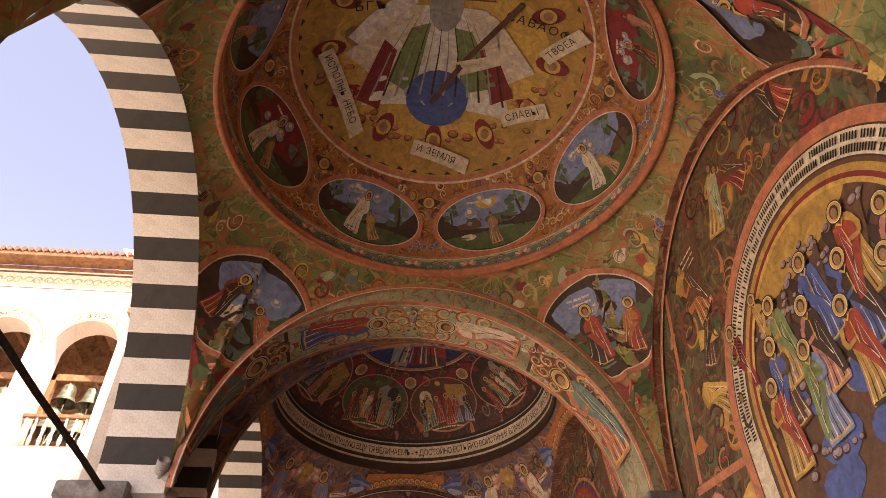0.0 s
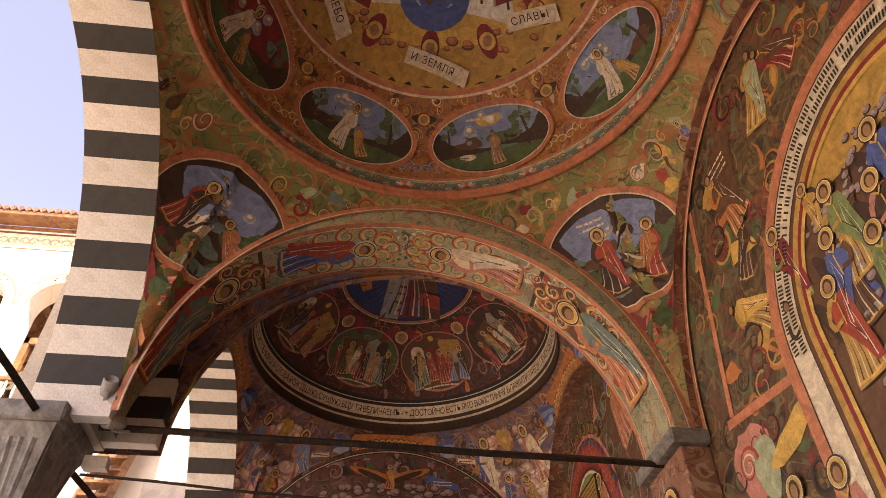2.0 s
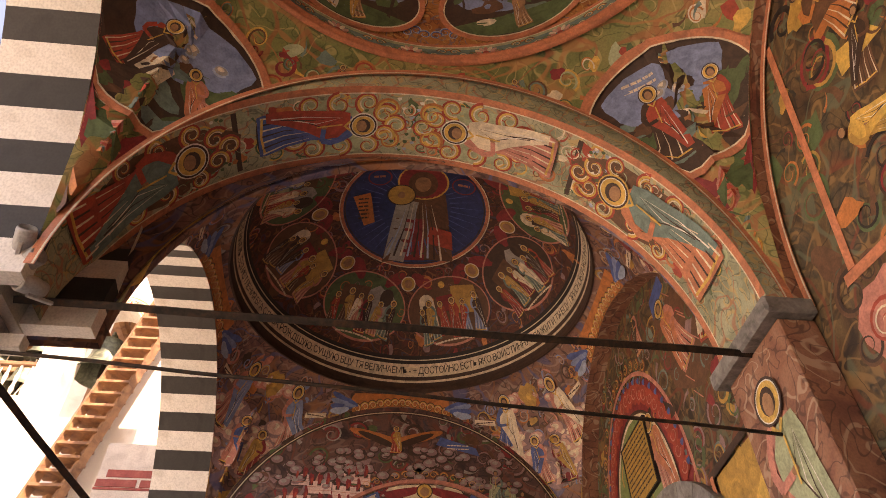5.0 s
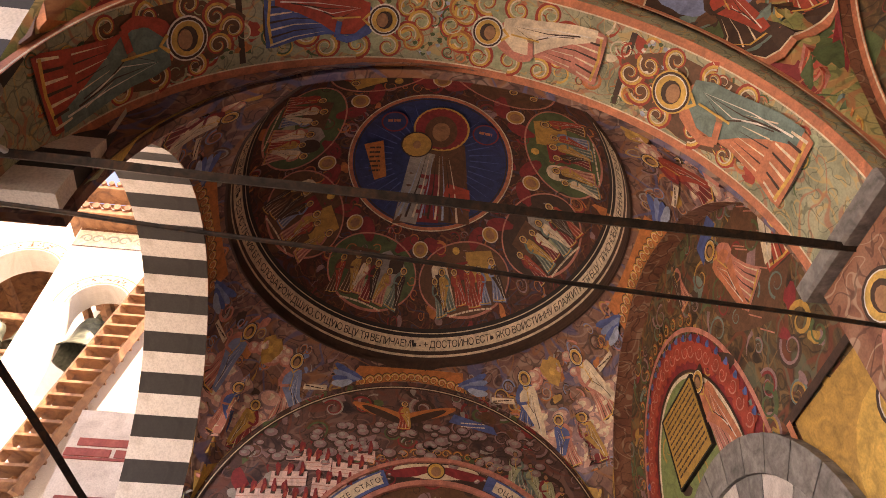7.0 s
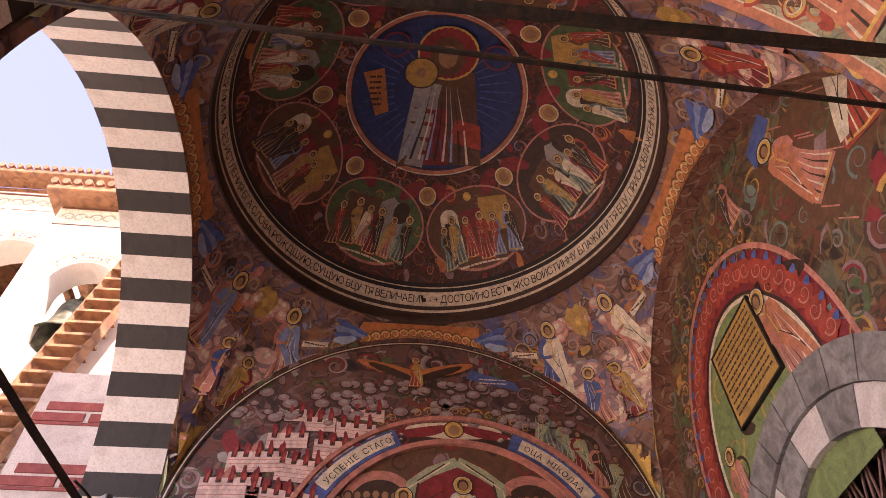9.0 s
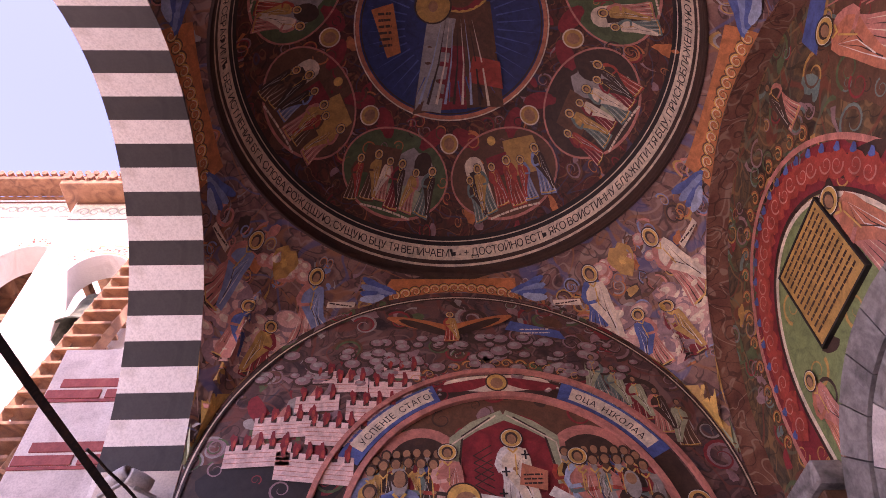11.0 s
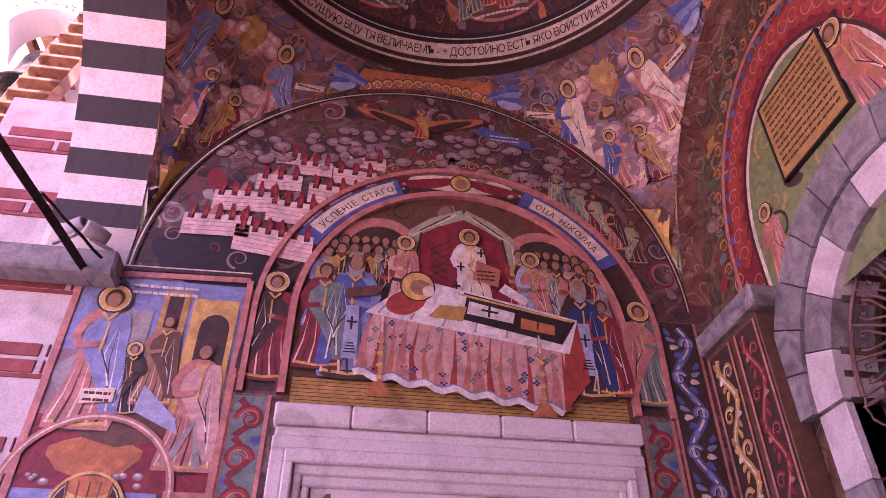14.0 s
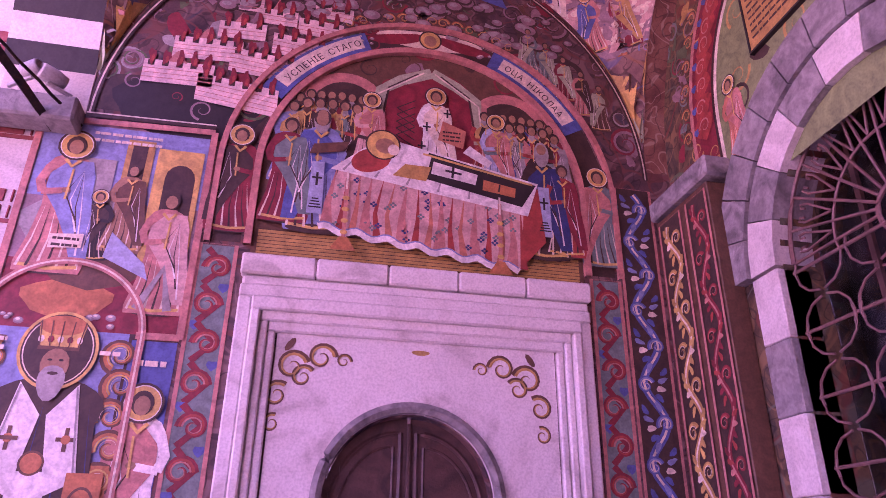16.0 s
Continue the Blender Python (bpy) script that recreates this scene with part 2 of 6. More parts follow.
class Paint:
    """Flat painted shapes in wall metres (u, v), carried onto a surface by at(u, v, height)."""

    made = 0

    def __init__(self, at, name, parent, label=""):
        Paint.made += 1
        self.own = 0.00004 * (Paint.made % 6)
        self.at, self.name, self.parent, self.label = at, name, parent, label
        self.bm, self.mats, self.layer, self.tick = bmesh.new(), [], 0.003, 0

    def slot(self, m):
        self.tick = (self.tick + 1) % 8
        m = P[m] if isinstance(m, str) else m
        if m not in self.mats:
            self.mats.append(m)
        return self.mats.index(m)

    def up(self):
        self.layer += 0.0022
        return self

    def face(self, vs, s):
        try:
            f = self.bm.faces.new(vs)
            f.material_index = s
        except ValueError:
            pass

    def V(self, u, v):
        return self.bm.verts.new(self.at(u, v, self.layer + 0.00025 * self.tick + self.own))

    def ell(self, u, v, a, b, mat, rot=0.0, n=20, rings=2, wob=0.0, seed=0):
        s, c, q = self.slot(mat), math.cos(rot), math.sin(rot)
        mid = self.V(u, v)
        prev = None
        for k in range(1, rings + 1):
            ring = []
            for i in range(n):
                t = math.tau * i / n
                w = k / rings * (1 + wob * math.sin(3 * t + seed) + wob * 0.7 * math.sin(7 * t + 2 * seed))
                x, y = a * w * math.cos(t), b * w * math.sin(t)
                ring.append(self.V(u + x * c - y * q, v + x * q + y * c))
            for i in range(n):
                j = (i + 1) % n
                self.face((mid, ring[i], ring[j]) if prev is None else (prev[i], ring[i], ring[j], prev[j]), s)
            prev = ring
        return self

    def ring(self, u, v, a, b, w, mat, rot=0.0, n=28, t0=0.0, t1=math.tau):
        return self.line([(u + a * math.cos(t0 + (t1 - t0) * i / n) * math.cos(rot) - b * math.sin(t0 + (t1 - t0) * i / n) * math.sin(rot),
                           v + a * math.cos(t0 + (t1 - t0) * i / n) * math.sin(rot) + b * math.sin(t0 + (t1 - t0) * i / n) * math.cos(rot)) for i in range(n + 1)], w, mat)

    def line(self, pts, w, mat, taper=False):
        s, prev = self.slot(mat), None
        for i, p in enumerate(pts):
            a, b = pts[max(0, i - 1)], pts[min(len(pts) - 1, i + 1)]
            d = math.hypot(b[0] - a[0], b[1] - a[1]) or 1
            nx, ny = -(b[1] - a[1]) / d, (b[0] - a[0]) / d
            h = w / 2 * ((1.05 - i / (len(pts) - 1)) if taper else 1)
            cur = (self.V(p[0] + nx * h, p[1] + ny * h), self.V(p[0] - nx * h, p[1] - ny * h))
            if prev:
                self.face((prev[0], prev[1], cur[1], cur[0]), s)
            prev = cur
        return self

    def quad(self, a, b, c, d, mat, nu=6, nv=6):
        s = self.slot(mat)
        g = [[self.V(*[(a[k] * (1 - i / nu) + b[k] * i / nu) * (1 - j / nv) + (d[k] * (1 - i / nu) + c[k] * i / nu) * j / nv for k in (0, 1)]) for j in range(nv + 1)] for i in range(nu + 1)]
        for i in range(nu):
            for j in range(nv):
                self.face((g[i][j], g[i + 1][j], g[i + 1][j + 1], g[i][j + 1]), s)
        return self

    def rect(self, u0, v0, u1, v1, mat, nu=6, nv=6):
        return self.quad((u0, v0), (u1, v0), (u1, v1), (u0, v1), mat, nu, nv)

    def letter(self, ch, u, v, size, mat, rot=0.0, sy=1.0):
        co, faces, wide = glyph(ch)
        s, c, q = self.slot(mat), math.cos(rot), math.sin(rot)
        vs = [self.V(u + size * (x * c - y * sy * q), v + size * (x * q + y * sy * c)) for x, y in co]
        for f in faces:
            self.face([vs[i] for i in f], s)
        return wide * size

    def text(self, body, u, v, size, mat, rot=0.0, gap=0.12):
        for ch in body:
            if ch == " ":
                d = size * 0.45
            else:
                d = self.letter(ch, u, v, size, mat, rot) + size * gap
            u, v = u + d * math.cos(rot), v + d * math.sin(rot)
        return self

    def bars(self, u, v, w, rows, pitch, mat, rng, h=0.5):
        for k in range(rows):
            x = u
            while x < u + w:
                d = min(rng.uniform(0.4, 1.5) * pitch, u + w - x)
                self.rect(x, v - k * pitch, x + d * 0.85, v - k * pitch + pitch * h, mat, 1, 1)
                x += d
        return self

    def scroll(self, u, v, size, mats, flip=1, rot=0.0, turns=1.35):
        """A curled acanthus leaf."""
        c, q = math.cos(rot), math.sin(rot)
        for k, m in enumerate(mats):
            pts = []
            for i in range(22):
                t = i / 21
                a = turns * math.tau * t
                r = size * (1 - 0.8 * t) * (1 - 0.17 * k)
                x, y = flip * (r * math.cos(a) - size * 0.2), r * math.sin(a)
                pts.append((u + x * c - y * q, v + x * q + y * c))
            self.line(pts, size * 0.26 * (1 - 0.3 * k), m, taper=True)
            self.up()
        self.layer -= 0.0022 * len(mats)
        return self

    def figure(self, u, v, h, robe, cloak, rng, lean=0.0, halo=True):
        """A robed standing saint as plain shapes: v is the foot of the robe."""
        w = h * 0.165

        def L(x, y):
            return (u + x * math.cos(lean) - y * math.sin(lean), v + x * math.sin(lean) + y * math.cos(lean))
        base, f = self.layer, rng.choice((-1, 1))
        self.ell(*L(0, 0.02 * h), w * 1.1, h * 0.035, "umber", n=12, rings=1, rot=lean)
        rows = [(0.0, 1.15), (0.06, 1.2), (0.25, 0.98), (0.45, 0.8), (0.6, 0.78), (0.74, 0.86), (0.8, 0.62), (0.83, 0.3)]
        sway = [0.1 * w * f * math.sin(5 * a) for a, _ in rows]
        s, prev = self.slot(robe), None
        for (a, b), d in zip(rows, sway):
            cur = [self.V(*L(d + b * w * k, a * h)) for k in (-1, -0.3, 0.3, 1)]
            if prev:
                for k in range(3):
                    self.face((prev[k], prev[k + 1], cur[k + 1], cur[k]), s)
            prev = cur
        self.up()
        for k in range(7):
            x = (-0.9 + 0.3 * k) * w
            self.line([L(x * 1.15, 0.03 * h), L(x * 0.95 + 0.12 * w * f, 0.22 * h), L(x * 0.62, 0.45 * h)], w * 0.1, P["umber"] if k % 2 else P["cream"], True)
        self.line([L(-w * 1.05, 0.045 * h), L(0, 0.025 * h), L(w * 1.05, 0.045 * h)], w * 0.13, "gold")
        self.up()
        c, prev = self.slot(cloak), None
        for a, x0, x1 in ((0.08, 0.75, 1.3), (0.25, 0.35, 1.25), (0.42, -0.2, 1.1), (0.55, -0.75, 0.98), (0.68, -0.7, 0.95), (0.79, -0.1, 0.75)):
            cur = [self.V(*L(f * w * x, a * h)) for x in (x0, (x0 + x1) / 2, x1)]
            if prev:
                for k in range(2):
                    self.face((prev[k], prev[k + 1], cur[k + 1], cur[k]), c)
            prev = cur
        self.up()
        for k in range(4):
            self.line([L(f * w * (0.9 - 0.1 * k), (0.12 + 0.08 * k) * h), L(f * w * (0.75 - 0.25 * k), (0.4 + 0.05 * k) * h), L(f * w * 0.5, 0.72 * h)], w * 0.07, "umber" if k % 2 else "white", True)
        self.up().line([L(-f * w * 0.75, h * 0.73), L(-f * w * 0.98, h * 0.62), L(-f * w * 0.8, h * 0.54)], w * 0.34, robe).up().line([L(-f * w * 0.85, h * 0.54), L(-f * w * 0.1, h * 0.56)], w * 0.26, robe)
        self.up().ell(*L(f * w * 0.02, h * 0.565), w * 0.17, w * 0.13, "skin", n=8, rings=1)
        self.line([L(f * w * 0.05, h * 0.5), L(f * w * 0.1, h * 0.72)], w * 0.08, "gold").line([L(-w * 0.28, h * 0.79), L(0, h * 0.74), L(w * 0.28, h * 0.79)], w * 0.14, "gold")
        if halo:
            self.ell(*L(0, h * 0.9), h * 0.105, h * 0.105, "gold", n=18, rings=1).up()
            self.ring(*L(0, h * 0.9), h * 0.108, h * 0.108, h * 0.014, "umber", n=18)
            self.ring(*L(0, h * 0.9), h * 0.098, h * 0.098, h * 0.006, "white", n=18)
        self.up().ell(*L(0, h * 0.9), h * 0.062, h * 0.07, "umber", n=12, rings=1)
        self.up().ell(*L(0, h * 0.885), h * 0.044, h * 0.056, "skin", n=12, rings=1)
        self.layer = base
        return self

    def cloud(self, u, v, w, rng, mats=("mauve", "grey", "cream"), k=7):
        base = self.layer
        for i in range(k):
            x, y, r = rng.uniform(-w, w), rng.uniform(-0.35, 0.35) * w, rng.uniform(0.18, 0.36) * w
            self.ell(u + x, v + y, r, r * 0.75, mats[0], n=12, rings=1).up()
            self.ell(u + x, v + y + r * 0.12, r * 0.8, r * 0.56, mats[1], n=12, rings=1).up()
            self.ell(u + x - r * 0.1, v + y + r * 0.25, r * 0.45, r * 0.28, mats[2], n=10, rings=1)
            self.layer = base + 0.0022 * (i % 3) + 0.0011
        self.layer = base
        return self

    def tree(self, u, v, h, rng):
        self.line([(u, v), (u + 0.05 * h, v + 0.4 * h), (u, v + 0.75 * h)], h * 0.08, "umber").up()
        for i in range(9):
            self.ell(u + rng.uniform(-0.28, 0.28) * h, v + rng.uniform(0.5, 1.0) * h, 0.13 * h, 0.1 * h, "leaf" if i % 3 else "teal", n=9, rings=1, wob=0.15, seed=i)
        self.layer -= 0.0022
        return self

    def done(self):
        return link(self.name, self.bm, self.mats, self.parent, self.label)


# ---------------------------------------------------------------- plan of the porch, in metres
BAYS = {
    "a": dict(xc=1.0, yc=2.45, hx=2.55, hy=2.35, spring=4.95, rise=2.75, R=2.3, zr=7.88, H=1.6),
    "b": dict(xc=1.06, yc=7.79, hx=2.38, hy=2.21, spring=5.05, rise=2.38, R=2.2, zr=7.7, H=1.5),
    "c": dict(xc=1.0, yc=-3.15, hx=2.55, hy=2.35, spring=4.95, rise=2.75, R=2.3, zr=7.88, H=1.6),
}
XT, RT, ZT = 0.85, 2.52, 5.08         # transverse arches: middle, half width, springing
RISE = 2.38 / RT                      # their height over their half width
ARCHES = ((4.8, 5.62), (-1.25, -0.35))
XW, YW = 3.65, 10.0                   # church wall, end wall
XO = -2.42                            # outer face of the arcade
FLOOR = 0.3


def vault_z(B, dx, dy):
    r = math.hypot(dx, dy)
    R = B["R"]
    if r <= R:
        return B["zr"] + 0.06 + B["H"] * math.sqrt(max(0.0, 1 - (r / (R + 0.001)) ** 2))
    c, s = dx / r, dy / r
    k = min(B["hx"] / max(1e-6, abs(c)), B["hy"] / max(1e-6, abs(s)))
    bx, by = c * k, s * k
    rise = B["rise"]
    if B["hx"] / max(1e-6, abs(c)) < B["hy"] / max(1e-6, abs(s)):
        zb = B["spring"] + rise * math.sqrt(max(0, 1 - (by / B["hy"]) ** 2))
    else:
        zb = B["spring"] + rise * math.sqrt(max(0, 1 - (bx / B["hx"]) ** 2))
    t = min(1, max(0, (k - r) / max(1e-4, k - R)))
    return zb + (B["zr"] - zb) * (1 - (1 - t) ** 1.7)


def on_vault(B, angle, dist):
    """Painting plane of a vault: angle from ahead to the right, foot of the picture outwards, its middle dist from the axis."""
    er = Vector((math.sin(angle), math.cos(angle)))
    et = Vector((er.y, -er.x))

    def at(u, v, h):
        p = er * (dist - v) + et * u
        q = Vector((B["xc"] + p.x, B["yc"] + p.y, vault_z(B, p.x, p.y)))
        d = (Vector((B["xc"], B["yc"], B["spring"] - 1)) - q).normalized()
        return q + d * (h + 0.004)
    return at


def on_dome(B, angle, lift):
    """Painting plane on a dome: u along its round, v up its curve from the angle lift above the rim."""
    def at(u, v, h):
        t = lift + v / 1.9
        a = angle + u / (B["R"] * math.cos(lift))
        r = B["R"] * math.cos(t)
        q = Vector((B["xc"] + r * math.sin(a), B["yc"] + r * math.cos(a), B["zr"] + 0.06 + B["H"] * math.sin(t)))
        d = (Vector((B["xc"], B["yc"], B["spring"] - 1)) - q).normalized()
        return q + d * (h + 0.004)
    return at


def around_vault(B):
    """u is the angle in radians times the rim, v the distance from the rim inwards."""
    def at(u, v, h):
        a, r = u / B["R"], B["R"] - v
        x, y = r * math.sin(a), r * math.cos(a)
        q = Vector((B["xc"] + x, B["yc"] + y, vault_z(B, x, y)))
        d = (Vector((B["xc"], B["yc"], B["spring"] - 1)) - q).normalized()
        return q + d * (h + 0.004)
    return at


def on_corner(B, angle, zc):
    """Painting plane of the vault below a dome's rim: u sideways, v upwards from the height zc."""
    def at(u, v, h):
        a = angle + u / 2.75
        c, s = math.sin(a), math.cos(a)
        R = B["R"] + 0.002
        k = max(R + 0.004, min(B["hx"] / max(1e-6, abs(c)), B["hy"] / max(1e-6, abs(s))))
        zb = vault_z(B, c * k * 0.9999, s * k * 0.9999)
        if B["hx"] / max(1e-6, abs(c)) < B["hy"] / max(1e-6, abs(s)):
            zb = B["spring"] + B["rise"] * math.sqrt(max(0, 1 - (s * k / B["hy"]) ** 2))
        else:
            zb = B["spring"] + B["rise"] * math.sqrt(max(0, 1 - (c * k / B["hx"]) ** 2))
        f = min(1.0, max(0.0, (zc + v - zb) / max(0.05, B["zr"] - zb)))
        t = 1 - (1 - f) ** (1 / 1.7)
        r = k + (R - k) * t
        q = Vector((B["xc"] + c * r, B["yc"] + s * r, zb + (B["zr"] - zb) * f))
        d = (Vector((B["xc"], B["yc"], B["spring"] - 0.5)) - q).normalized()
        return q + d * (h + 0.004)
    return at


def on_end(u, v, h):
    return Vector((u, YW - h, v))


def on_side(u, v, h):
    return Vector((XW - h, -u, v))


def on_soffit(y):
    def at(u, v, h):
        a = u / RT
        return Vector((XT + (RT - h) * math.sin(a), y - v, ZT + (RT - h) * RISE * math.cos(a)))
    return at


def structure(ob, label, category):
    return tagged(ob, label, category, kind="structure")


# ground and floor
bm = boxed(-160, 160, -160, 160, -0.4, FLOOR - 0.1)
structure(link("ground", bm, PAVING), "sunlit stone paved monastery courtyard ground", "ground")
bm = boxed(-2.7, 3.6, -6.5, 9.99, FLOOR - 0.099, FLOOR, bevel=0.01)
structure(link("floor", bm, PAVING), "worn stone floor of the arcaded porch", "floor")


def arched_wall(at, u0, u1, z0, z1, thick, hole=None, n=24):
    """A wall with one arched hole (middle, half width, sill, spring)."""
    bm = bmesh.new()
    edges = [u0, u1]
    if hole:
        m, half, sill, spring = hole
        edges = [u0] + [m - half * math.cos(math.pi * i / n) for i in range(n + 1)] + [u1]

    def quad(a, b, za0, zb0, za1, zb1):
        bm.faces.new([bm.verts.new(at(*p, 0)) for p in ((a, za0), (b, zb0), (b, zb1), (a, za1))])
    for a, b in zip(edges, edges[1:]):
        if hole and m - half - 1e-6 < (a + b) / 2 < m + half + 1e-6:
            za = spring + math.sqrt(max(0, half ** 2 - (a - m) ** 2))
            zb = spring + math.sqrt(max(0, half ** 2 - (b - m) ** 2))
            quad(a, b, za, zb, z1, z1)
            if sill > z0:
                quad(a, b, z0, z0, sill, sill)
        else:
            quad(a, b, z0, z0, z1, z1)
    bmesh.ops.remove_doubles(bm, verts=bm.verts, dist=1e-5)
    faces = bm.faces[:]
    back = at(0, 0, -thick) - at(0, 0, 0)
    ret = bmesh.ops.extrude_face_region(bm, geom=faces)
    for e in ret["geom"]:
        if isinstance(e, bmesh.types.BMVert):
            e.co += back
    return bm


DOOR = (1.33, 0.59, 0.0, 2.15)
WINDOW = (-7.85, 0.93, 1.2, 3.64)
end_wall = structure(link("wall_north", arched_wall(on_end, -1.61, 4.1, 0, 8.2, 0.5, DOOR), NIGHT), "end wall of the porch covered with dark painted frescoes", "wall")
side_b = structure(link("wall_east", arched_wall(on_side, -9.998, -5.2, 0, 8.2, 0.5, WINDOW), ROCK), "church wall with rocky painted scene and an arched window", "wall")
side_a = structure(link("wall_east_2", arched_wall(on_side, -5.2, 0.6, 0, 8.6, 0.5), ROCK), "church wall with a dark painted rocky scene", "wall")
side_c = structure(link("wall_east_3", boxed(XW, XW + 0.5, -6.5, -0.6, 0, 8.6), FADED), "church wall with faded fresco", "wall")
# never in view: added at the south end so no sun enters the porch
structure(link("wall_south", boxed(-2.6, XW + 0.5, -7.0, -6.5, 0, 11), FADED), "unseen wall added behind the porch to close it against the sun", "wall")

# vaults
for key, B in BAYS.items():
    R, n = B["R"], 96
    bm = bmesh.new()

    def pend(s, t, B=B, R=R):
        a = s * math.tau
        c, q = math.sin(a), math.cos(a)
        k = min(B["hx"] / max(1e-6, abs(c)), B["hy"] / max(1e-6, abs(q)))
        r = k + (R + 0.002 - k) * t
        return Vector((B["xc"] + c * r, B["yc"] + q * r, vault_z(B, c * r, q * r)))
    grid(bm, pend, 144, 10)
    vault = structure(link("ceiling_pendentives" if key == "a" else "ceiling_pendentives_" + key, bm, PENDB if key == "b" else PENDA, smooth=True),
                      "curved corner vaulting below a dome, painted with dusky fresco" if key == "b" else "curved green painted corner vaulting below a dome", "ceiling")
    bm = bmesh.new()
    grid(bm, lambda s, t: Vector((B["xc"] + R * math.sin(s * math.tau) * math.cos(t * math.pi / 2), B["yc"] + R * math.cos(s * math.tau) * math.cos(t * math.pi / 2),
                                  B["zr"] + 0.06 + B["H"] * math.sin(t * math.pi / 2))), n, 16)
    dome = structure(link("ceiling_dome" if key == "a" else "ceiling_dome_" + key, bm, DOMEB if key == "b" else DOMEA, smooth=True),
                     "shallow dome painted dark red with scenes round a blue disc" if key == "b" else "shallow dome painted in warm orange with oval scenes", "ceiling")
    bm = bmesh.new()
    w = 0.12 if key == "b" else 0.7
    lathe(bm, [(R + 0.02, -0.05 * w), (R - 0.03 * w, -0.06 * w), (R - 0.05 * w, -0.03 * w), (R - 0.03 * w, 0.0), (R - 0.07 * w, 0.02), (R - 0.07 * w, 0.05), (R - 0.02 * w, 0.08)], (B["xc"], B["yc"], B["zr"] - 0.01), 96)
    part("cornice_ring", bm, P["umber"] if key == "b" else P["salmon"], dome, smooth=True)
    B["dome"], B["vault"] = dome, vault
# roof over all
structure(link("roof", boxed(-2.9, 9.0, -7.0, 10.6, 10.6, 10.9), TILEROOF), "tiled roof over the porch vaults", "roof")

# transverse arches with pilasters
for i, (y0, y1) in enumerate(ARCHES):
    bm = bmesh.new()
    N = 64
    prof = [(RT, y0), (RT, y1), (RT + 0.55, y1), (RT + 0.55, y0)]
    rows = [[bm.verts.new((XT + r * math.sin(a), y, ZT + r * RISE * math.cos(a))) for r, y in prof] for a in [math.radians(-90 + 180 * k / N) for k in range(N + 1)]]
    for A, C in zip(rows, rows[1:]):
        for k in range(4):
            bm.faces.new((A[k], A[(k + 1) % 4], C[(k + 1) % 4], C[k]))
    arch = structure(link("arch_%d" % (i + 1), bm, SOFFIT), "painted transverse arch between two domed bays", "arch")
    if i == 0:
        ARCH = arch
    structure(link("pilaster_%d" % (i + 1), boxed(XT + RT, XW - 0.003, y0, y1, 0, ZT - 0.14, bevel=0.01), FADED), "painted pilaster under an arch on the church wall", "pilaster")
    structure(link("trim_impost_%d" % (i + 1), boxed(XT + RT - 0.1, XW - 0.006, y0 - 0.08, y1 + 0.08, ZT - 0.14, ZT, bevel=0.02), STONE), "grey stone impost slab below a painted arch", "impost")

# painted edges that close the vaults against the arches
for key, ya, yb, mat, words in (("b", 5.625, 5.7, PENDB, "dusky painted edge of the vault behind the arch"), ("a", -0.36, 0.11, PENDA, "green painted edge of the vault beside the arch")):
    bm = bmesh.new()
    B = BAYS[key]
    rows = []
    for k in range(49):
        a = math.radians(-90 + 180 * k / 48)
        rows.append([bm.verts.new((B["xc"] + (B["hx"] - 0.01 + e) * math.sin(a), y, B["spring"] + (B["rise"] - 0.01 + e) * math.cos(a))) for e, y in ((0, ya), (0, yb), (0.7, yb), (0.7, ya))])
    for A, C in zip(rows, rows[1:]):
        for k in range(4):
            bm.faces.new((A[k], A[(k + 1) % 4], C[(k + 1) % 4], C[k]))
    structure(link("trim_vault_edge" if key == "b" else "trim_vault_edge_" + key, bm, mat), words, "arch")

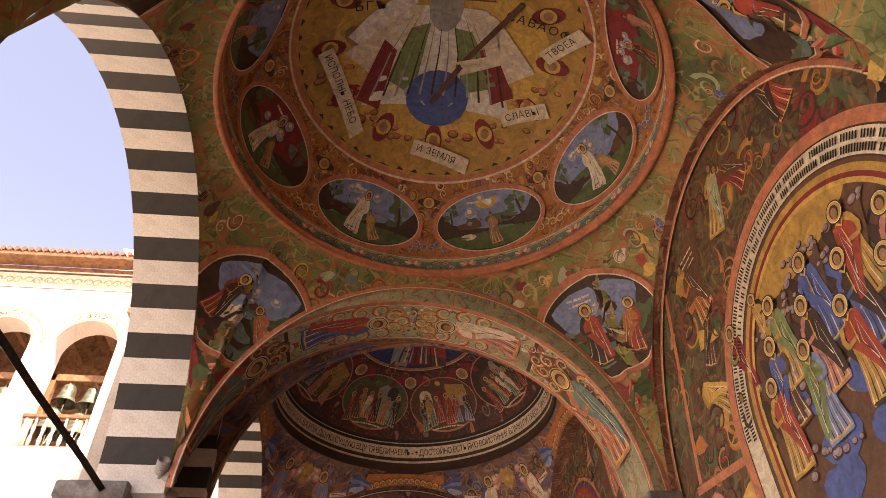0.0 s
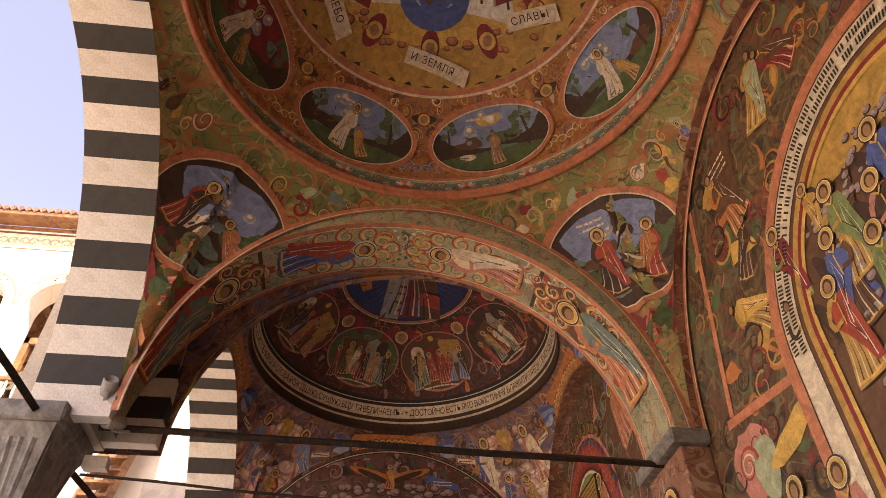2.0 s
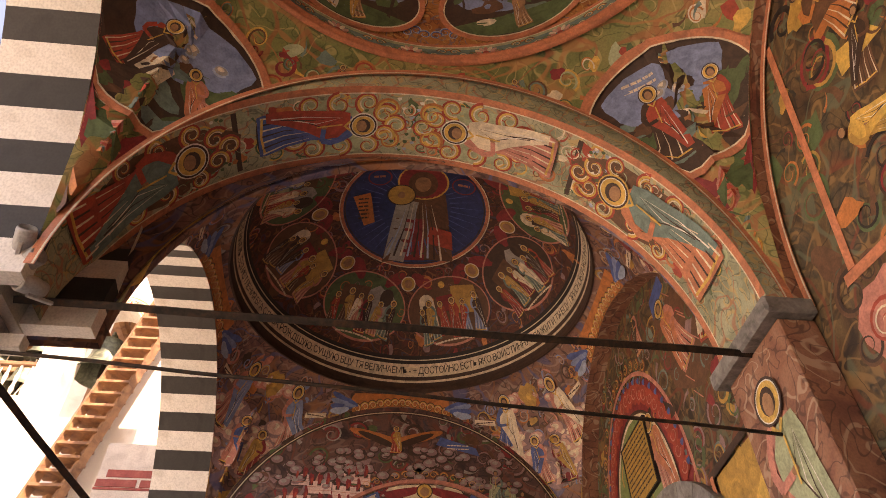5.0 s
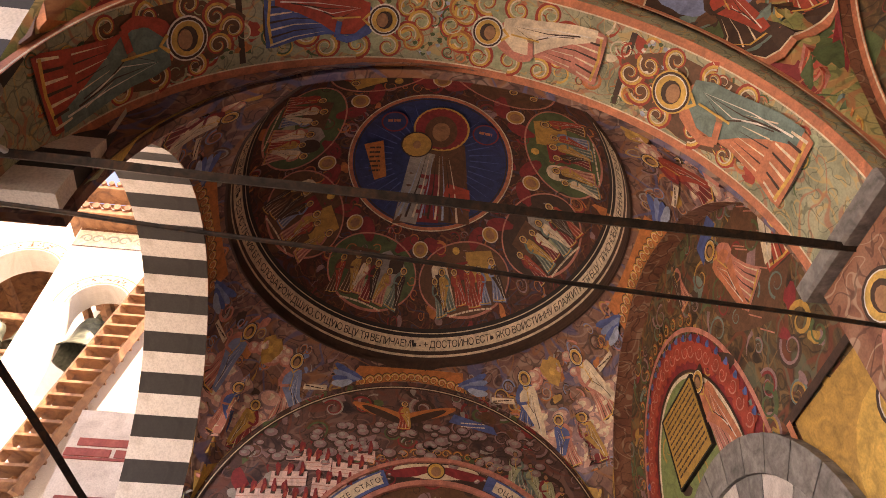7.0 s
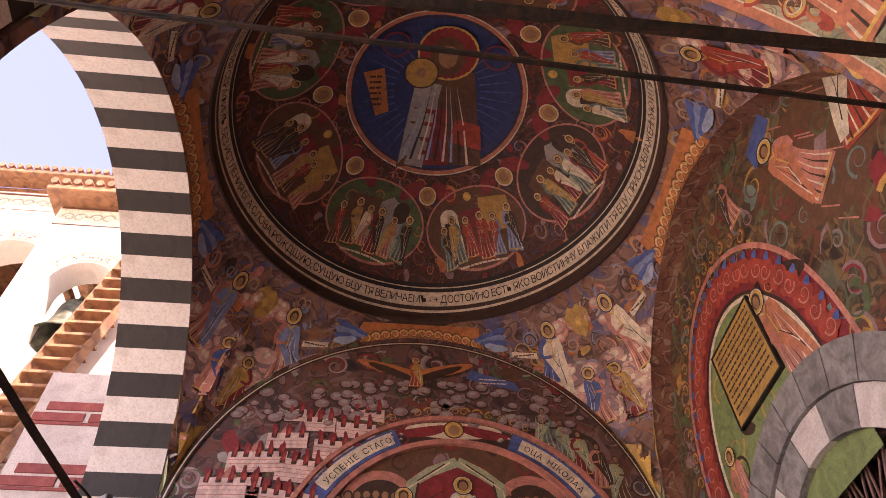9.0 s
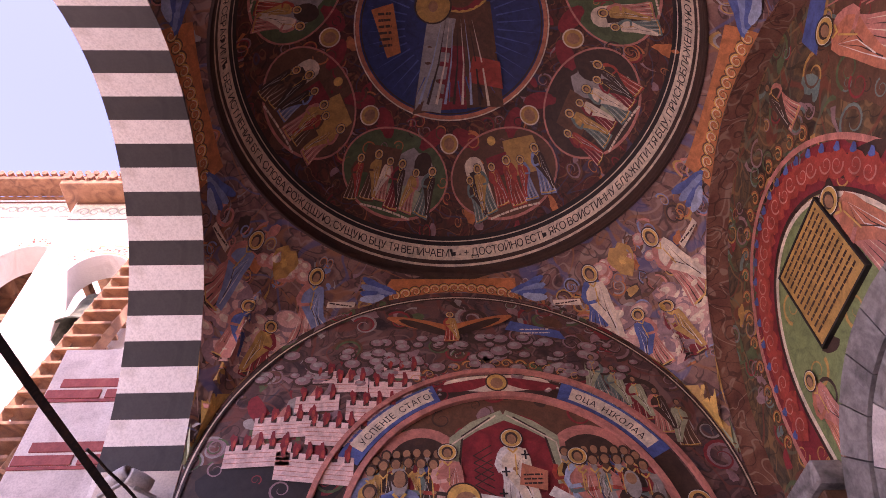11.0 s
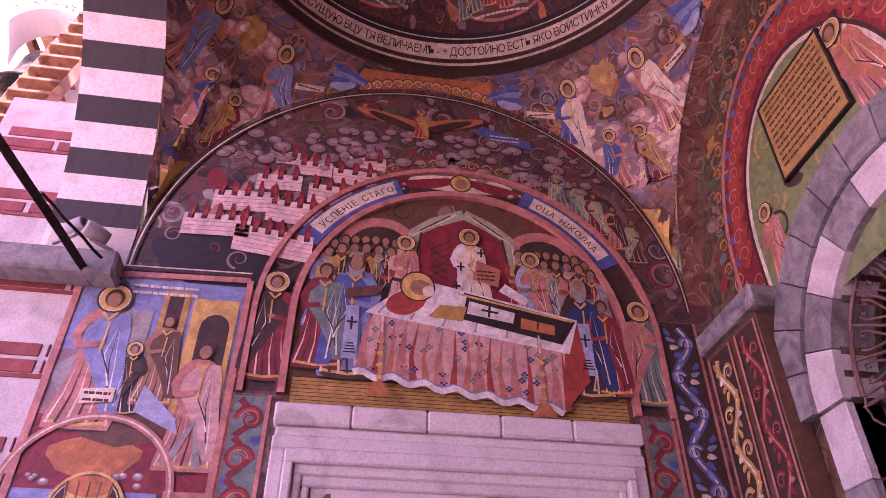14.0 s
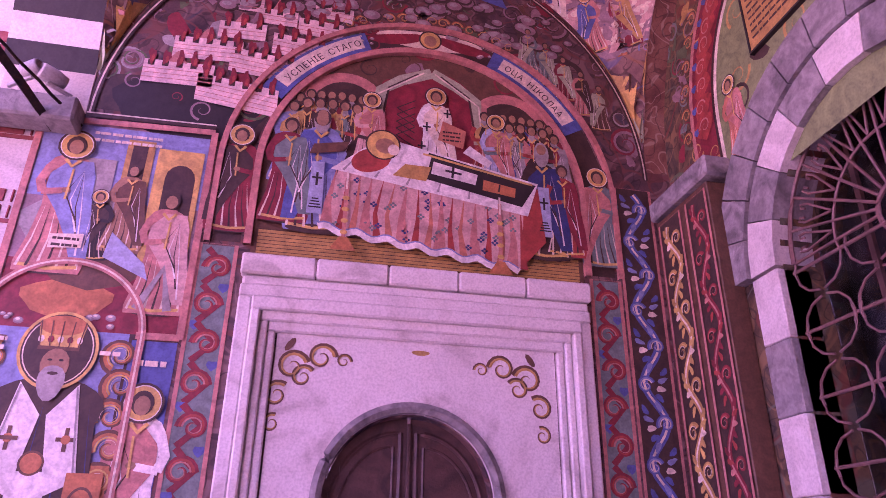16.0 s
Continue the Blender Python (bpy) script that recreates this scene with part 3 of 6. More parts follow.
# arcade: striped voussoirs, piers, outer spandrels
for key, B in BAYS.items():
    N = 31
    z0, hy = B["spring"], B["hy"]
    xi = B["xc"] - B["hx"]
    xo = xi - 0.66
    bm = bmesh.new()
    for i in range(-24, 24):
        a0, a1 = i / 24 * hy, (i + 1) / 24 * hy
        f = [z0 + B["rise"] / hy * math.sqrt(max(0, (hy + 0.12) ** 2 - a * a)) for a in (a0, a1)]
        for x in (xo, xi - 0.02):
            bm.faces.new([bm.verts.new((x, B["yc"] + a, z)) for a, z in ((a0, f[0]), (a1, f[1]), (a1, 10.6), (a0, 10.6))])
    structure(link("wall_west" if key == "a" else "wall_west_" + key, bm, PLASTER), "plastered arcade wall above a striped arch", "wall")
    up = B["rise"] / hy
    ring = structure(link("arch_striped" if key == "a" else "arch_striped_" + key, boxed(xi - 0.5, xi - 0.3, -hy - 0.3, -hy - 0.2, -0.3, -0.2), WHITE),
                     "round arcade arch of black and white striped stones", "arch")
    ring.location, ring.scale = (0, B["yc"], z0), (1, 1, up)
    for m in (0, 1):
        bm = bmesh.new()
        a = math.pi / N / 2
        ci, co = hy - 0.002, hy + 0.13
        vs = [bm.verts.new((x, r * math.sin(t), r * math.cos(t))) for x in (xo - 0.02, xi + 0.004) for r in (ci, co) for t in (-a, 0, a)]
        for q in ((0, 1, 4, 3), (1, 2, 5, 4), (6, 7, 10, 9), (7, 8, 11, 10), (0, 1, 7, 6), (1, 2, 8, 7), (3, 4, 10, 9), (4, 5, 11, 10), (0, 3, 9, 6), (2, 5, 11, 8)):
            bm.faces.new([vs[k] for k in q])
        bmesh.ops.recalc_face_normals(bm, faces=bm.faces)
        me = bpy.data.meshes.new("voussoir")
        bm.to_mesh(me)
        bm.free()
        me.materials.append(DARK if m else WHITE)
        for i in range(m, N, 2):
            ob = new("voussoir", me)
            ob.parent = ring
            ob.rotation_euler = (-(i + 0.5) / N * math.pi + math.pi / 2, 0, 0)


def column(y0, y1, top, name):
    yc, xi = (y0 + y1) / 2, -1.96
    e = tagged(new(name), "grey stone arcade column with a carved capital", "column", "arcade columns", "structure")
    w, d = (y1 - y0) / 2, (xi - XO) / 2
    xc = (xi + XO) / 2
    part("abacus", boxed(XO - 0.12, xi + 0.1, y0 - 0.1, y1 + 0.1, top - 0.18, top, bevel=0.02), STONE, e)
    bm = bmesh.new()
    rows = []
    for k in range(9):
        t = k / 8
        s = 1.0 - 0.36 * t ** 0.7
        z = top - 0.18 - 0.62 * t
        rows.append([bm.verts.new((xc + (d + 0.05) * s * cx, yc + (w + 0.05) * s * cy, z)) for cx, cy in ((1, 1), (0.3, 1.04), (-0.3, 1.04), (-1, 1), (-1.04, 0.3), (-1.04, -0.3), (-1, -1), (-0.3, -1.04), (0.3, -1.04), (1, -1), (1.04, -0.3), (1.04, 0.3))])
    for A, C in zip(rows, rows[1:]):
        for k in range(12):
            bm.faces.new((A[k], A[(k + 1) % 12], C[(k + 1) % 12], C[k]))
    cap = part("capital", bm, STONE, e)
    for k in range(18):
        a = k / 18 * math.tau
        c, s = math.cos(a), math.sin(a)
        f = min(1 / max(1e-6, abs(c)), 1 / max(1e-6, abs(s)))
        bm = bmesh.new()
        tube(bm, [(xc + c * f * d * q, yc + s * f * w * q, top - 0.3 - 0.45 * t) for t, q in ((0, 1.02), (0.3, 0.93), (0.6, 0.84), (1, 0.74))], 0.028, 6)
        part("carved_leaf", bm, STONE, cap)
    bm = lathe(bmesh.new(), [(0.27, FLOOR), (0.27, FLOOR + 0.12), (0.23, FLOOR + 0.2), (0.21, FLOOR + 0.3), (0.2, top - 0.8)], (xc, yc, 0), 24)
    part("shaft", bm, STONE, e, smooth=True)
    return e


for i, (y0, y1) in enumerate(ARCHES):
    column(y0, y0 + 0.66, 5.03, "column")
    structure(link("pier_%d" % (i + 1), boxed(-2.38, -1.8, y0 + 0.01, y1 - 0.01, 5.032, 10.6), PLASTER), "plastered pier over an arcade column", "pier")
structure(link("pier_3", boxed(-1.95, -1.31, 9.985, 10.5, 4.94, 10.6), PLASTER), "plastered corner pier over the impost", "pier")
for key, B in BAYS.items():
    bm = bmesh.new()
    x0 = B["xc"] + B["hx"] - 0.01
    for i in range(40):
        q = [(B["yc"] - B["hy"] * math.cos(math.pi * (i + k) / 40), B["spring"] + B["rise"] * math.sin(math.pi * (i + k) / 40)) for k in (0, 1)]
        bm.faces.new([bm.verts.new(v) for v in ((x0, *q[0]), (x0, *q[1]), (XW + 0.02, *q[1]), (XW + 0.02, *q[0]))])
    bmesh.ops.remove_doubles(bm, verts=bm.verts, dist=1e-5)
    structure(link("trim_wall_arch" if key == "a" else "trim_wall_arch_" + key, bm, FADED, smooth=True), "painted reveal of the wall arch beside the vault", "arch")
column(-6.6, -6.1, 5.1, "column")
structure(link("trim_impost_corner", boxed(-2.3, -1.3, 9.75, 9.99, 4.72, 4.93, bevel=0.02), STONE), "grey stone impost slab at the foot of a striped arch", "impost")


# ---------------------------------------------------------------- frescoes of the first dome
rng = random.Random(4)


def thicket(at, name, parent, label, colours, spots, keep=None, size=(0.05, 0.14)):
    """Loose painted leaves, curls and strokes that fill the ground between the scenes."""
    q = Paint(at, name, parent, label)
    for k, (u, v) in enumerate(spots):
        if keep and not keep(u, v):
            continue
        q.layer = 0.0006 + 0.0004 * (k % 4)
        r, c = rng.uniform(*size), rng.choice(colours)
        kind = rng.random()
        if kind < 0.45:
            q.scroll(u, v, r, (c, rng.choice(colours)), rng.choice((-1, 1)), rng.uniform(0, 6.28))
        elif kind < 0.75:
            a = rng.uniform(0, 6.28)
            q.line([(u + r * 1.6 * t * math.cos(a + 0.7 * t), v + r * 1.6 * t * math.sin(a + 0.7 * t)) for t in (0, 0.35, 0.7, 1.0)], r * 0.35, c, True)
        else:
            q.ell(u, v, r * 0.8, r * 0.5, c, rot=rng.uniform(0, 3.1), n=11, rings=1, wob=0.16, seed=k)
    return tagged(q.done(), kind="stuff")


def on_curve(at, zc):
    return lambda u, v: abs(at(u, v, 0).z - zc - v) < 0.05
A = BAYS["a"]


def ring_band(B, v0, v1, mat, name, parent, layer=0.003):
    p = Paint(around_vault(B), name, parent)
    p.layer = layer
    s, n, prev = p.slot(mat), 120, None
    for i in range(n + 1):
        u = math.tau * B["R"] * i / n
        cur = [p.V(u, v0 + (v1 - v0) * k / 4) for k in range(5)]
        if prev:
            for k in range(4):
                p.face((prev[k], cur[k], cur[k + 1], prev[k + 1]), s)
        prev = cur
    return p


def scene_in(p, w, h, rng, ground="leaf", back="sky"):
    """A small landscape with two figures inside an oval."""
    p.ell(0, 0, w, h, back, n=28, rings=3).up()
    p.ell(0, -0.45 * h, 0.86 * w, 0.46 * h, ground, n=20, rings=2, wob=0.03).up()
    p.ell(0.25 * w, -0.4 * h, 0.5 * w, 0.3 * h, "brown", n=16, rings=2, wob=0.08, seed=rng.random()).up()
    p.tree(rng.choice((-1, 1)) * 0.6 * w, -0.4 * h, 1.0 * h, rng)
    p.up().up().figure(-0.25 * w, -0.75 * h, 1.5 * h, rng.choice(("white", "red", "cream")), rng.choice(("cream", "pale")), rng)
    p.cloud(0.3 * w, 0.6 * h, 0.2 * w, rng, ("sky", "grey", "white"), 5)
    p.figure(0.2 * w, -0.75 * h, 1.1 * h, rng.choice(("skin", "orange")), "ochre", rng, lean=0.3)
    p.bars(0.1 * w, 0.66 * h, 0.5 * w, 2, 0.1 * h, "cream", rng, 0.35)
    return p


for key in ("a", "c"):
    B = BAYS[key]
    dome, vault = B["dome"], B["vault"]
    if key == "c":
        continue
    full = math.tau * B["R"]
    for v0, v1, m, layer in ((-0.02, 0.02, "salmon", 0.004), (0.02, 0.032, "cream", 0.006), (0.03, 0.07, "teal", 0.004), (0.07, 0.12, "teal", 0.004), (0.12, 0.17, "teal", 0.004), (0.17, 0.21, "sage", 0.004), (0.21, 0.222, "cream", 0.006), (0.222, 0.262, "salmon", 0.004)):
        p = Paint(on_dome(B, 0, 0.0), "border_band", dome)
        p.layer = layer
        p.line([(full * i / 192, (v0 + v1) / 2) for i in range(193)], v1 - v0, m)
        p.done()
    p = Paint(on_dome(B, 0, 0.0), "flower_border", dome, "pink flowers and scrolls on a sage band")
    for i in range(40):
        u = (i + 0.5) / 40 * full
        p.layer = 0.011
        if i % 2:
            for k in range(7):
                t = math.pi * (k + 0.5) / 7
                p.ell(u + 0.09 * math.cos(t), 0.08 + 0.07 * math.sin(t), 0.045, 0.022, ("rose", "pink", "cream")[k % 3], rot=t, n=8, rings=1)
            p.up().ell(u, 0.085, 0.03, 0.03, "red", n=9, rings=1)
            for f in (-1, 1):
                p.scroll(u + f * 0.13, 0.08, 0.04, ("leaf", "green"), f)
        else:
            for f in (-1, 1):
                p.scroll(u + f * 0.07, 0.14, 0.055, ("brown", "ochre", "cream"), f)
                p.scroll(u + f * 0.14, 0.07, 0.035, ("cream", "gold"), -f)
            p.ell(u, 0.17, 0.02, 0.02, "orange", n=7, rings=1).ell(u, 0.07, 0.016, 0.016, "navy", n=7, rings=1)
    p.done()
    # central disc
    core = on_vault(B, 0, 0)

    def flat(u, v, h):
        return core(u * 1.13, v * 1.13, h)
    p = Paint(flat, "central_medallion", dome, "gold disc with a seated white-robed figure over a blue globe")
    p.ell(0, 0, 1.5, 1.5, "ochre", n=48, rings=6).up()
    p.ring(0, 0, 1.5, 1.5, 0.09, "salmon", n=64).up().ring(0, 0, 1.44, 1.44, 0.03, "umber", n=64).ring(0, 0, 1.53, 1.53, 0.02, "cream", n=64)
    p.up().ell(0, -0.1, 1.15, 1.0, "gold", n=36, rings=4)
    p.up()
    for i in range(11):
        t = math.radians(195 + 15 * i)
        p.cloud(1.18 * math.cos(t), 1.12 * math.sin(t), 0.2, rng, ("brown", "orange", "rose"), 4)
    for i in range(9):
        t = math.radians(150 + 30 * i)
        x, y = 1.16 * math.cos(t), 1.1 * math.sin(t)
        p.layer = 0.016
        p.ell(x, y, 0.17, 0.1, "crimson", rot=t, n=12, rings=1).up()
        p.ell(x, y, 0.085, 0.085, "gold", n=12, rings=1).ring(x, y, 0.09, 0.09, 0.012, "umber", n=14).up()
        p.ell(x, y, 0.05, 0.055, "skin", n=10, rings=1)
    p.done()
    p = Paint(lambda u, v, h: flat(u * 1.35, v * 1.35 + 0.06, h), "seated_figure", dome, "white-bearded figure in white and green robes with a staff")
    p.layer = 0.03
    p.quad((-0.62, -0.55), (0.62, -0.6), (0.32, 0.3), (-0.32, 0.3), "white", 6, 6).up()
    p.quad((-0.75, -0.1), (-0.35, -0.5), (-0.15, 0.3), (-0.35, 0.28), "cream").quad((0.75, -0.15), (0.3, -0.5), (0.15, 0.3), (0.38, 0.26), "cream")
    p.up().quad((-0.42, -0.35), (-0.2, -0.5), (-0.1, 0.15), (-0.25, 0.1), "green").quad((0.2, -0.45), (0.48, -0.35), (0.22, 0.1), (0.08, 0.12), "green")
    p.quad((0.45, -0.5), (0.62, -0.4), (0.4, 0.0), (0.3, -0.05), "crimson").quad((-0.66, -0.5), (-0.48, -0.6), (-0.35, -0.1), (-0.45, 0.0), "crimson")
    for k in range(12):
        x = -0.55 + k * 0.1
        p.line([(x, -0.5), (x * 0.75 + 0.02, -0.1), (x * 0.4, 0.25)], 0.018, "umber" if k % 2 else "grey", True)
    p.up().ell(0, -0.5, 0.26, 0.24, "blue", n=20, rings=2).ring(0, -0.46, 0.26, 0.1, 0.03, "pale")
    p.up().line([(0.55, 0.42), (0.2, -0.15), (-0.05, -0.55)], 0.045, "brown")
    p.line([(-0.25, 0.38), (-0.5, 0.2), (-0.68, 0.0)], 0.13, "white").ell(-0.68, 0.05, 0.07, 0.09, "skin", n=10, rings=1).line([(0.3, 0.25), (0.42, -0.12), (0.1, -0.25)], 0.13, "cream")
    p.up().quad((-0.3, 0.42), (0.3, 0.42), (0.01, 0.86), (-0.01, 0.86), "gold", 4, 4).line([(-0.36, 0.4), (0, 0.9), (0.36, 0.4), (-0.36, 0.4)], 0.02, "brown")
    p.up().ell(0, 0.5, 0.16, 0.2, "umber", n=16, rings=1).ell(0, 0.3, 0.13, 0.22, "grey", n=14, rings=1).up().ell(0, 0.5, 0.095, 0.13, "skin", n=14, rings=1)
    p.done()
    p = Paint(flat, "lettering", dome, "black lettering and white scrolls on the gold disc")
    p.layer = 0.05
    for t, x, y, s, r in (("О", -0.38, 0.58, 0.14, 0), ("Н", 0.24, 0.58, 0.14, 0), ("БГЪ", -0.92, 0.42, 0.15, 0), ("САВАОФЪ", 0.6, 0.42, 0.14, -0.1)):
        p.text(t, x, y, s, "black", r)
    for body, x, y, r in (("СЛАВЫ", 0.8, -0.75, 0.5), ("И ЗЕМЛЯ", -0.2, -1.2, -0.25), ("ИСПОЛНЬ НЕБО", -1.22, -0.05, -1.25), ("ТВОЕА", 1.12, 0.1, 0.95)):
        L = 0.075 * len(body) + 0.1
        c, s = math.cos(r), math.sin(r)
        p.up().quad((x - 0.05 * c + 0.05 * s, y - 0.05 * s - 0.05 * c), (x + L * c + 0.05 * s, y + L * s - 0.05 * c), (x + L * c - 0.11 * s, y + L * s + 0.11 * c), (x - 0.05 * c - 0.11 * s, y - 0.05 * s + 0.11 * c), "cream")
        p.up().text(body, x, y, 0.1, "black", r, 0.1)
    p.done()
    at = on_vault(B, 0, 0)
    ring_spots = [(r * math.cos(t), r * math.sin(t)) for r, t in ((rng.uniform(1.7, 2.12), rng.uniform(0, 6.28)) for k in range(420))]
    thicket(at, "curl_ground", dome, "gold and brown painted curls between oval scenes", ("gold", "ochre", "brown", "orange", "cream", "crimson"), ring_spots, size=(0.03, 0.08))
    thicket(at, "gold_ground", dome, "brown clouds on the gold disc", ("gold", "ochre", "brown", "orange"), [(1.2 * math.cos(t) * r, 1.2 * math.sin(t) * r) for t, r in ((rng.uniform(0, 6.28), rng.uniform(0.6, 1.2)) for k in range(60))])
    # ovals between the disc and the border
    for i in range(8):
        a = math.radians(-22.5 + 45 * i)
        tall = on_dome(B, a, math.radians(23))
        p = Paint(lambda u, v, h, tall=tall: tall(u, v * 1.36, h + 0.006), "oval_scene", dome, "oval painted scene of figures among trees")
        w, h = 0.72, 0.335
        p.ell(0, 0, w, h, "umber", n=32, rings=3).up()
        p.ell(0, 0.13, 0.9 * w, 0.19, "crimson" if i in (3, 7) else "sky", n=26, rings=2, wob=0.03).up()
        p.cloud(-0.1, 0.17, 0.22, rng, ("pale", "grey", "cream"), 6)
        for k in range(9):
            p.ell(rng.uniform(-0.5, 0.5), rng.uniform(-0.2, 0.02), rng.uniform(0.1, 0.24), rng.uniform(0.04, 0.09), ("leaf", "umber", "teal", "brown")[k % 4], n=12, rings=1, wob=0.12, seed=k)
        p.up().ell(0, -0.2, 0.62, 0.1, "leaf", n=20, rings=2, wob=0.06).up()
        p.tree(0.42, -0.16, 0.42, rng).tree(-0.52, -0.08, 0.3, rng)
        p.up().up()
        if i in (0, 2, 7):
            p.figure(-0.16, -0.24, 0.5, "white", "cream", rng, lean=-0.25).figure(0.16, -0.26, 0.36, "skin", "ochre", rng, lean=0.4, halo=False)
        elif i == 1:
            p.figure(0.06, -0.26, 0.38, "skin", "skin", rng, lean=0.1, halo=False).ell(-0.3, -0.14, 0.1, 0.035, "cream", n=10, rings=1, wob=0.1)
            p.ell(0, 0.2, 0.16, 0.05, "gold", n=14, rings=1, wob=0.1).up().ell(0.02, 0.21, 0.07, 0.035, "white", n=9, rings=1, wob=0.2)
        else:
            p.figure(-0.1, -0.27, 0.42, "red", "umber", rng).figure(0.2, -0.25, 0.4, "skin", "rose", rng, lean=-0.2, halo=False)
        p.bars(-0.28, 0.22, 0.2, 1, 0.05, "cream", rng, 0.4)
        p.layer = 0.03
        p.ring(0, 0, w + 0.02, h + 0.02, 0.05, "salmon", n=44).up().ring(0, 0, w - 0.012, h - 0.012, 0.012, "cream", n=44)
        p.done()
        p = Paint(on_dome(B, a + math.radians(22.5), math.radians(33)), "winged_head", dome, "small haloed winged head")
        p.ell(0, 0, 0.15, 0.06, "umber", n=14, rings=1, wob=0.1).up().ell(0, 0, 0.075, 0.075, "gold", n=14, rings=1).ring(0, 0, 0.08, 0.08, 0.012, "umber", n=16).up().ell(0, 0, 0.045, 0.05, "skin", n=10, rings=1)
        p.done()
        p = Paint(on_dome(B, a + math.radians(22.5), math.radians(13)), "scroll_ornament", dome)
        for f in (-1, 1):
            for k in range(3):
                p.scroll(f * (0.07 + 0.09 * k), -0.02 + 0.05 * (k % 2), 0.07, ("cream", "ochre") if i % 2 else ("pale", "blue"), f)
        p.done()
    # corners: rounded scenes, leaves, border
    for i in range(4):
        a = math.radians(45 + 90 * i)
        at = on_corner(B, a, 6.8)
        thicket(at, "leaf_ground", vault, "dense painted leaves and curls", ("leaf", "teal", "gold", "red", "sage", "crimson", "brown", "orange", "cream"), [(rng.uniform(-1.9, 1.9), rng.uniform(-1.5, 0.9)) for k in range(330)], on_curve(at, 6.8))
        p = Paint(on_corner(B, a, 6.98), "corner_scene", vault, "rounded painted scene with figures in a rocky landscape")
        p.ell(0, 0.03, 0.76, 0.64, "salmon", n=36, rings=4, wob=0.03, seed=1.2).up()
        p.ell(0, 0.03, 0.715, 0.6, "cream", n=36, rings=4, wob=0.03, seed=1.2).up()
        p.ell(0, 0.03, 0.7, 0.585, "umber", n=36, rings=4, wob=0.03, seed=1.2).up()
        for k in range(14):
            p.ell(rng.uniform(-0.5, 0.5), rng.uniform(-0.45, 0.1), rng.uniform(0.1, 0.25), rng.uniform(0.05, 0.1), ("leaf", "brown", "umber", "teal", "crimson")[k % 5], rot=rng.uniform(-0.4, 0.4), n=12, rings=1, wob=0.12, seed=k)
        p.up()
        p.ell(0.02, 0.24, 0.52, 0.27, "sky", n=24, rings=2, wob=0.05).up()
        p.cloud(0.1, 0.2, 0.2, rng, ("pale", "grey", "cream"), 5)
        p.ell(0.3, -0.02, 0.24, 0.17, "leaf", n=14, rings=2, wob=0.1).up()
        if i in (0, 1):
            p.figure(-0.12, -0.38, 0.72, "umber", "red", rng).figure(0.25, -0.36, 0.6, "red", "orange", rng, lean=-0.25)
        else:
            p.quad((-0.3, -0.15), (-0.05, -0.2), (0.02, 0.02), (-0.22, 0.06), "cream").figure(-0.4, -0.2, 0.6, "red", "umber", rng, lean=-0.4).figure(0.35, -0.3, 0.5, "rose", "salmon", rng, lean=0.5)
        p.bars(-0.3, 0.4, 0.3, 2, 0.06, "cream", rng, 0.4)
        p.layer = 0.034
        p.ring(0, 0.03, 0.72, 0.6, 0.06, "salmon", n=48).up().ring(0, 0.03, 0.685, 0.565, 0.014, "cream", n=48)
        p.done()
        p = Paint(on_corner(B, a, 6.05), "acanthus_corner", vault, "red acanthus leaves in a vault corner")
        for k in range(-4, 5):
            p.ell(0.15 * k, -0.02 + 0.09 * abs(k), 0.2, 0.2, "crimson" if k % 2 else "leaf", n=12, rings=1, wob=0.12, seed=k).up()
            p.scroll(0.15 * k, 0.02 + 0.09 * abs(k), 0.15, ("rose", "red", "salmon"), 1 if k > 0 else -1)
        p.done()
        # saint with a scroll over the crown of each arch
        b = math.radians(90 * i)
        for f in (-1, 1):
            p = Paint(on_corner(B, b + f * math.radians(19), 7.5), "half_figure", vault, "small haloed half figure holding a scroll")
            p.figure(0, -0.12, 0.3, rng.choice(("red", "rose")), rng.choice(("blue", "umber")), rng)
            p.up().up().up().up().quad((-f * 0.05, -0.04), (-f * 0.36, -0.02), (-f * 0.36, 0.04), (-f * 0.05, 0.03), "cream").up().bars(-0.36 if f > 0 else 0.05, 0.0, 0.3, 1, 0.04, "umber", rng, 0.4)
            p.done()
        p = Paint(on_corner(B, b, 7.62), "gold_scroll_ornament", vault)
        for k in range(-6, 7):
            p.scroll(0.13 * k, -0.04 - 0.006 * k * k, 0.1, ("brown", "orange", "gold"), 1 if k > 0 else -1)
        p.done()

for side in (0, 1):
    q = BAYS["a"]

    def on_edge(u, v, h, side=side, q=q):
        a = u / 2.5
        if side == 0:
            p0 = Vector((q["xc"] + (q["hx"] - 0.04 - v) * math.sin(a), q["yc"] + q["hy"] - 0.03 - h, q["spring"] + (q["rise"] - 0.02 - v) * math.cos(a)))
        else:
            p0 = Vector((XW - 0.02 - h, q["yc"] + (q["hy"] - 0.05 - v) * math.sin(a), q["spring"] + (q["rise"] - 0.06 - v) * math.cos(a)))
        return p0
    p = Paint(on_edge, "edge_moulding", A["vault"], "salmon painted edge line of the vault")
    p.line([(2.5 * math.radians(d), 0.0) for d in range(-89, 90, 2)], 0.07, "salmon").up().line([(2.5 * math.radians(d), 0.022) for d in range(-89, 90, 2)], 0.014, "cream")
    p.done()

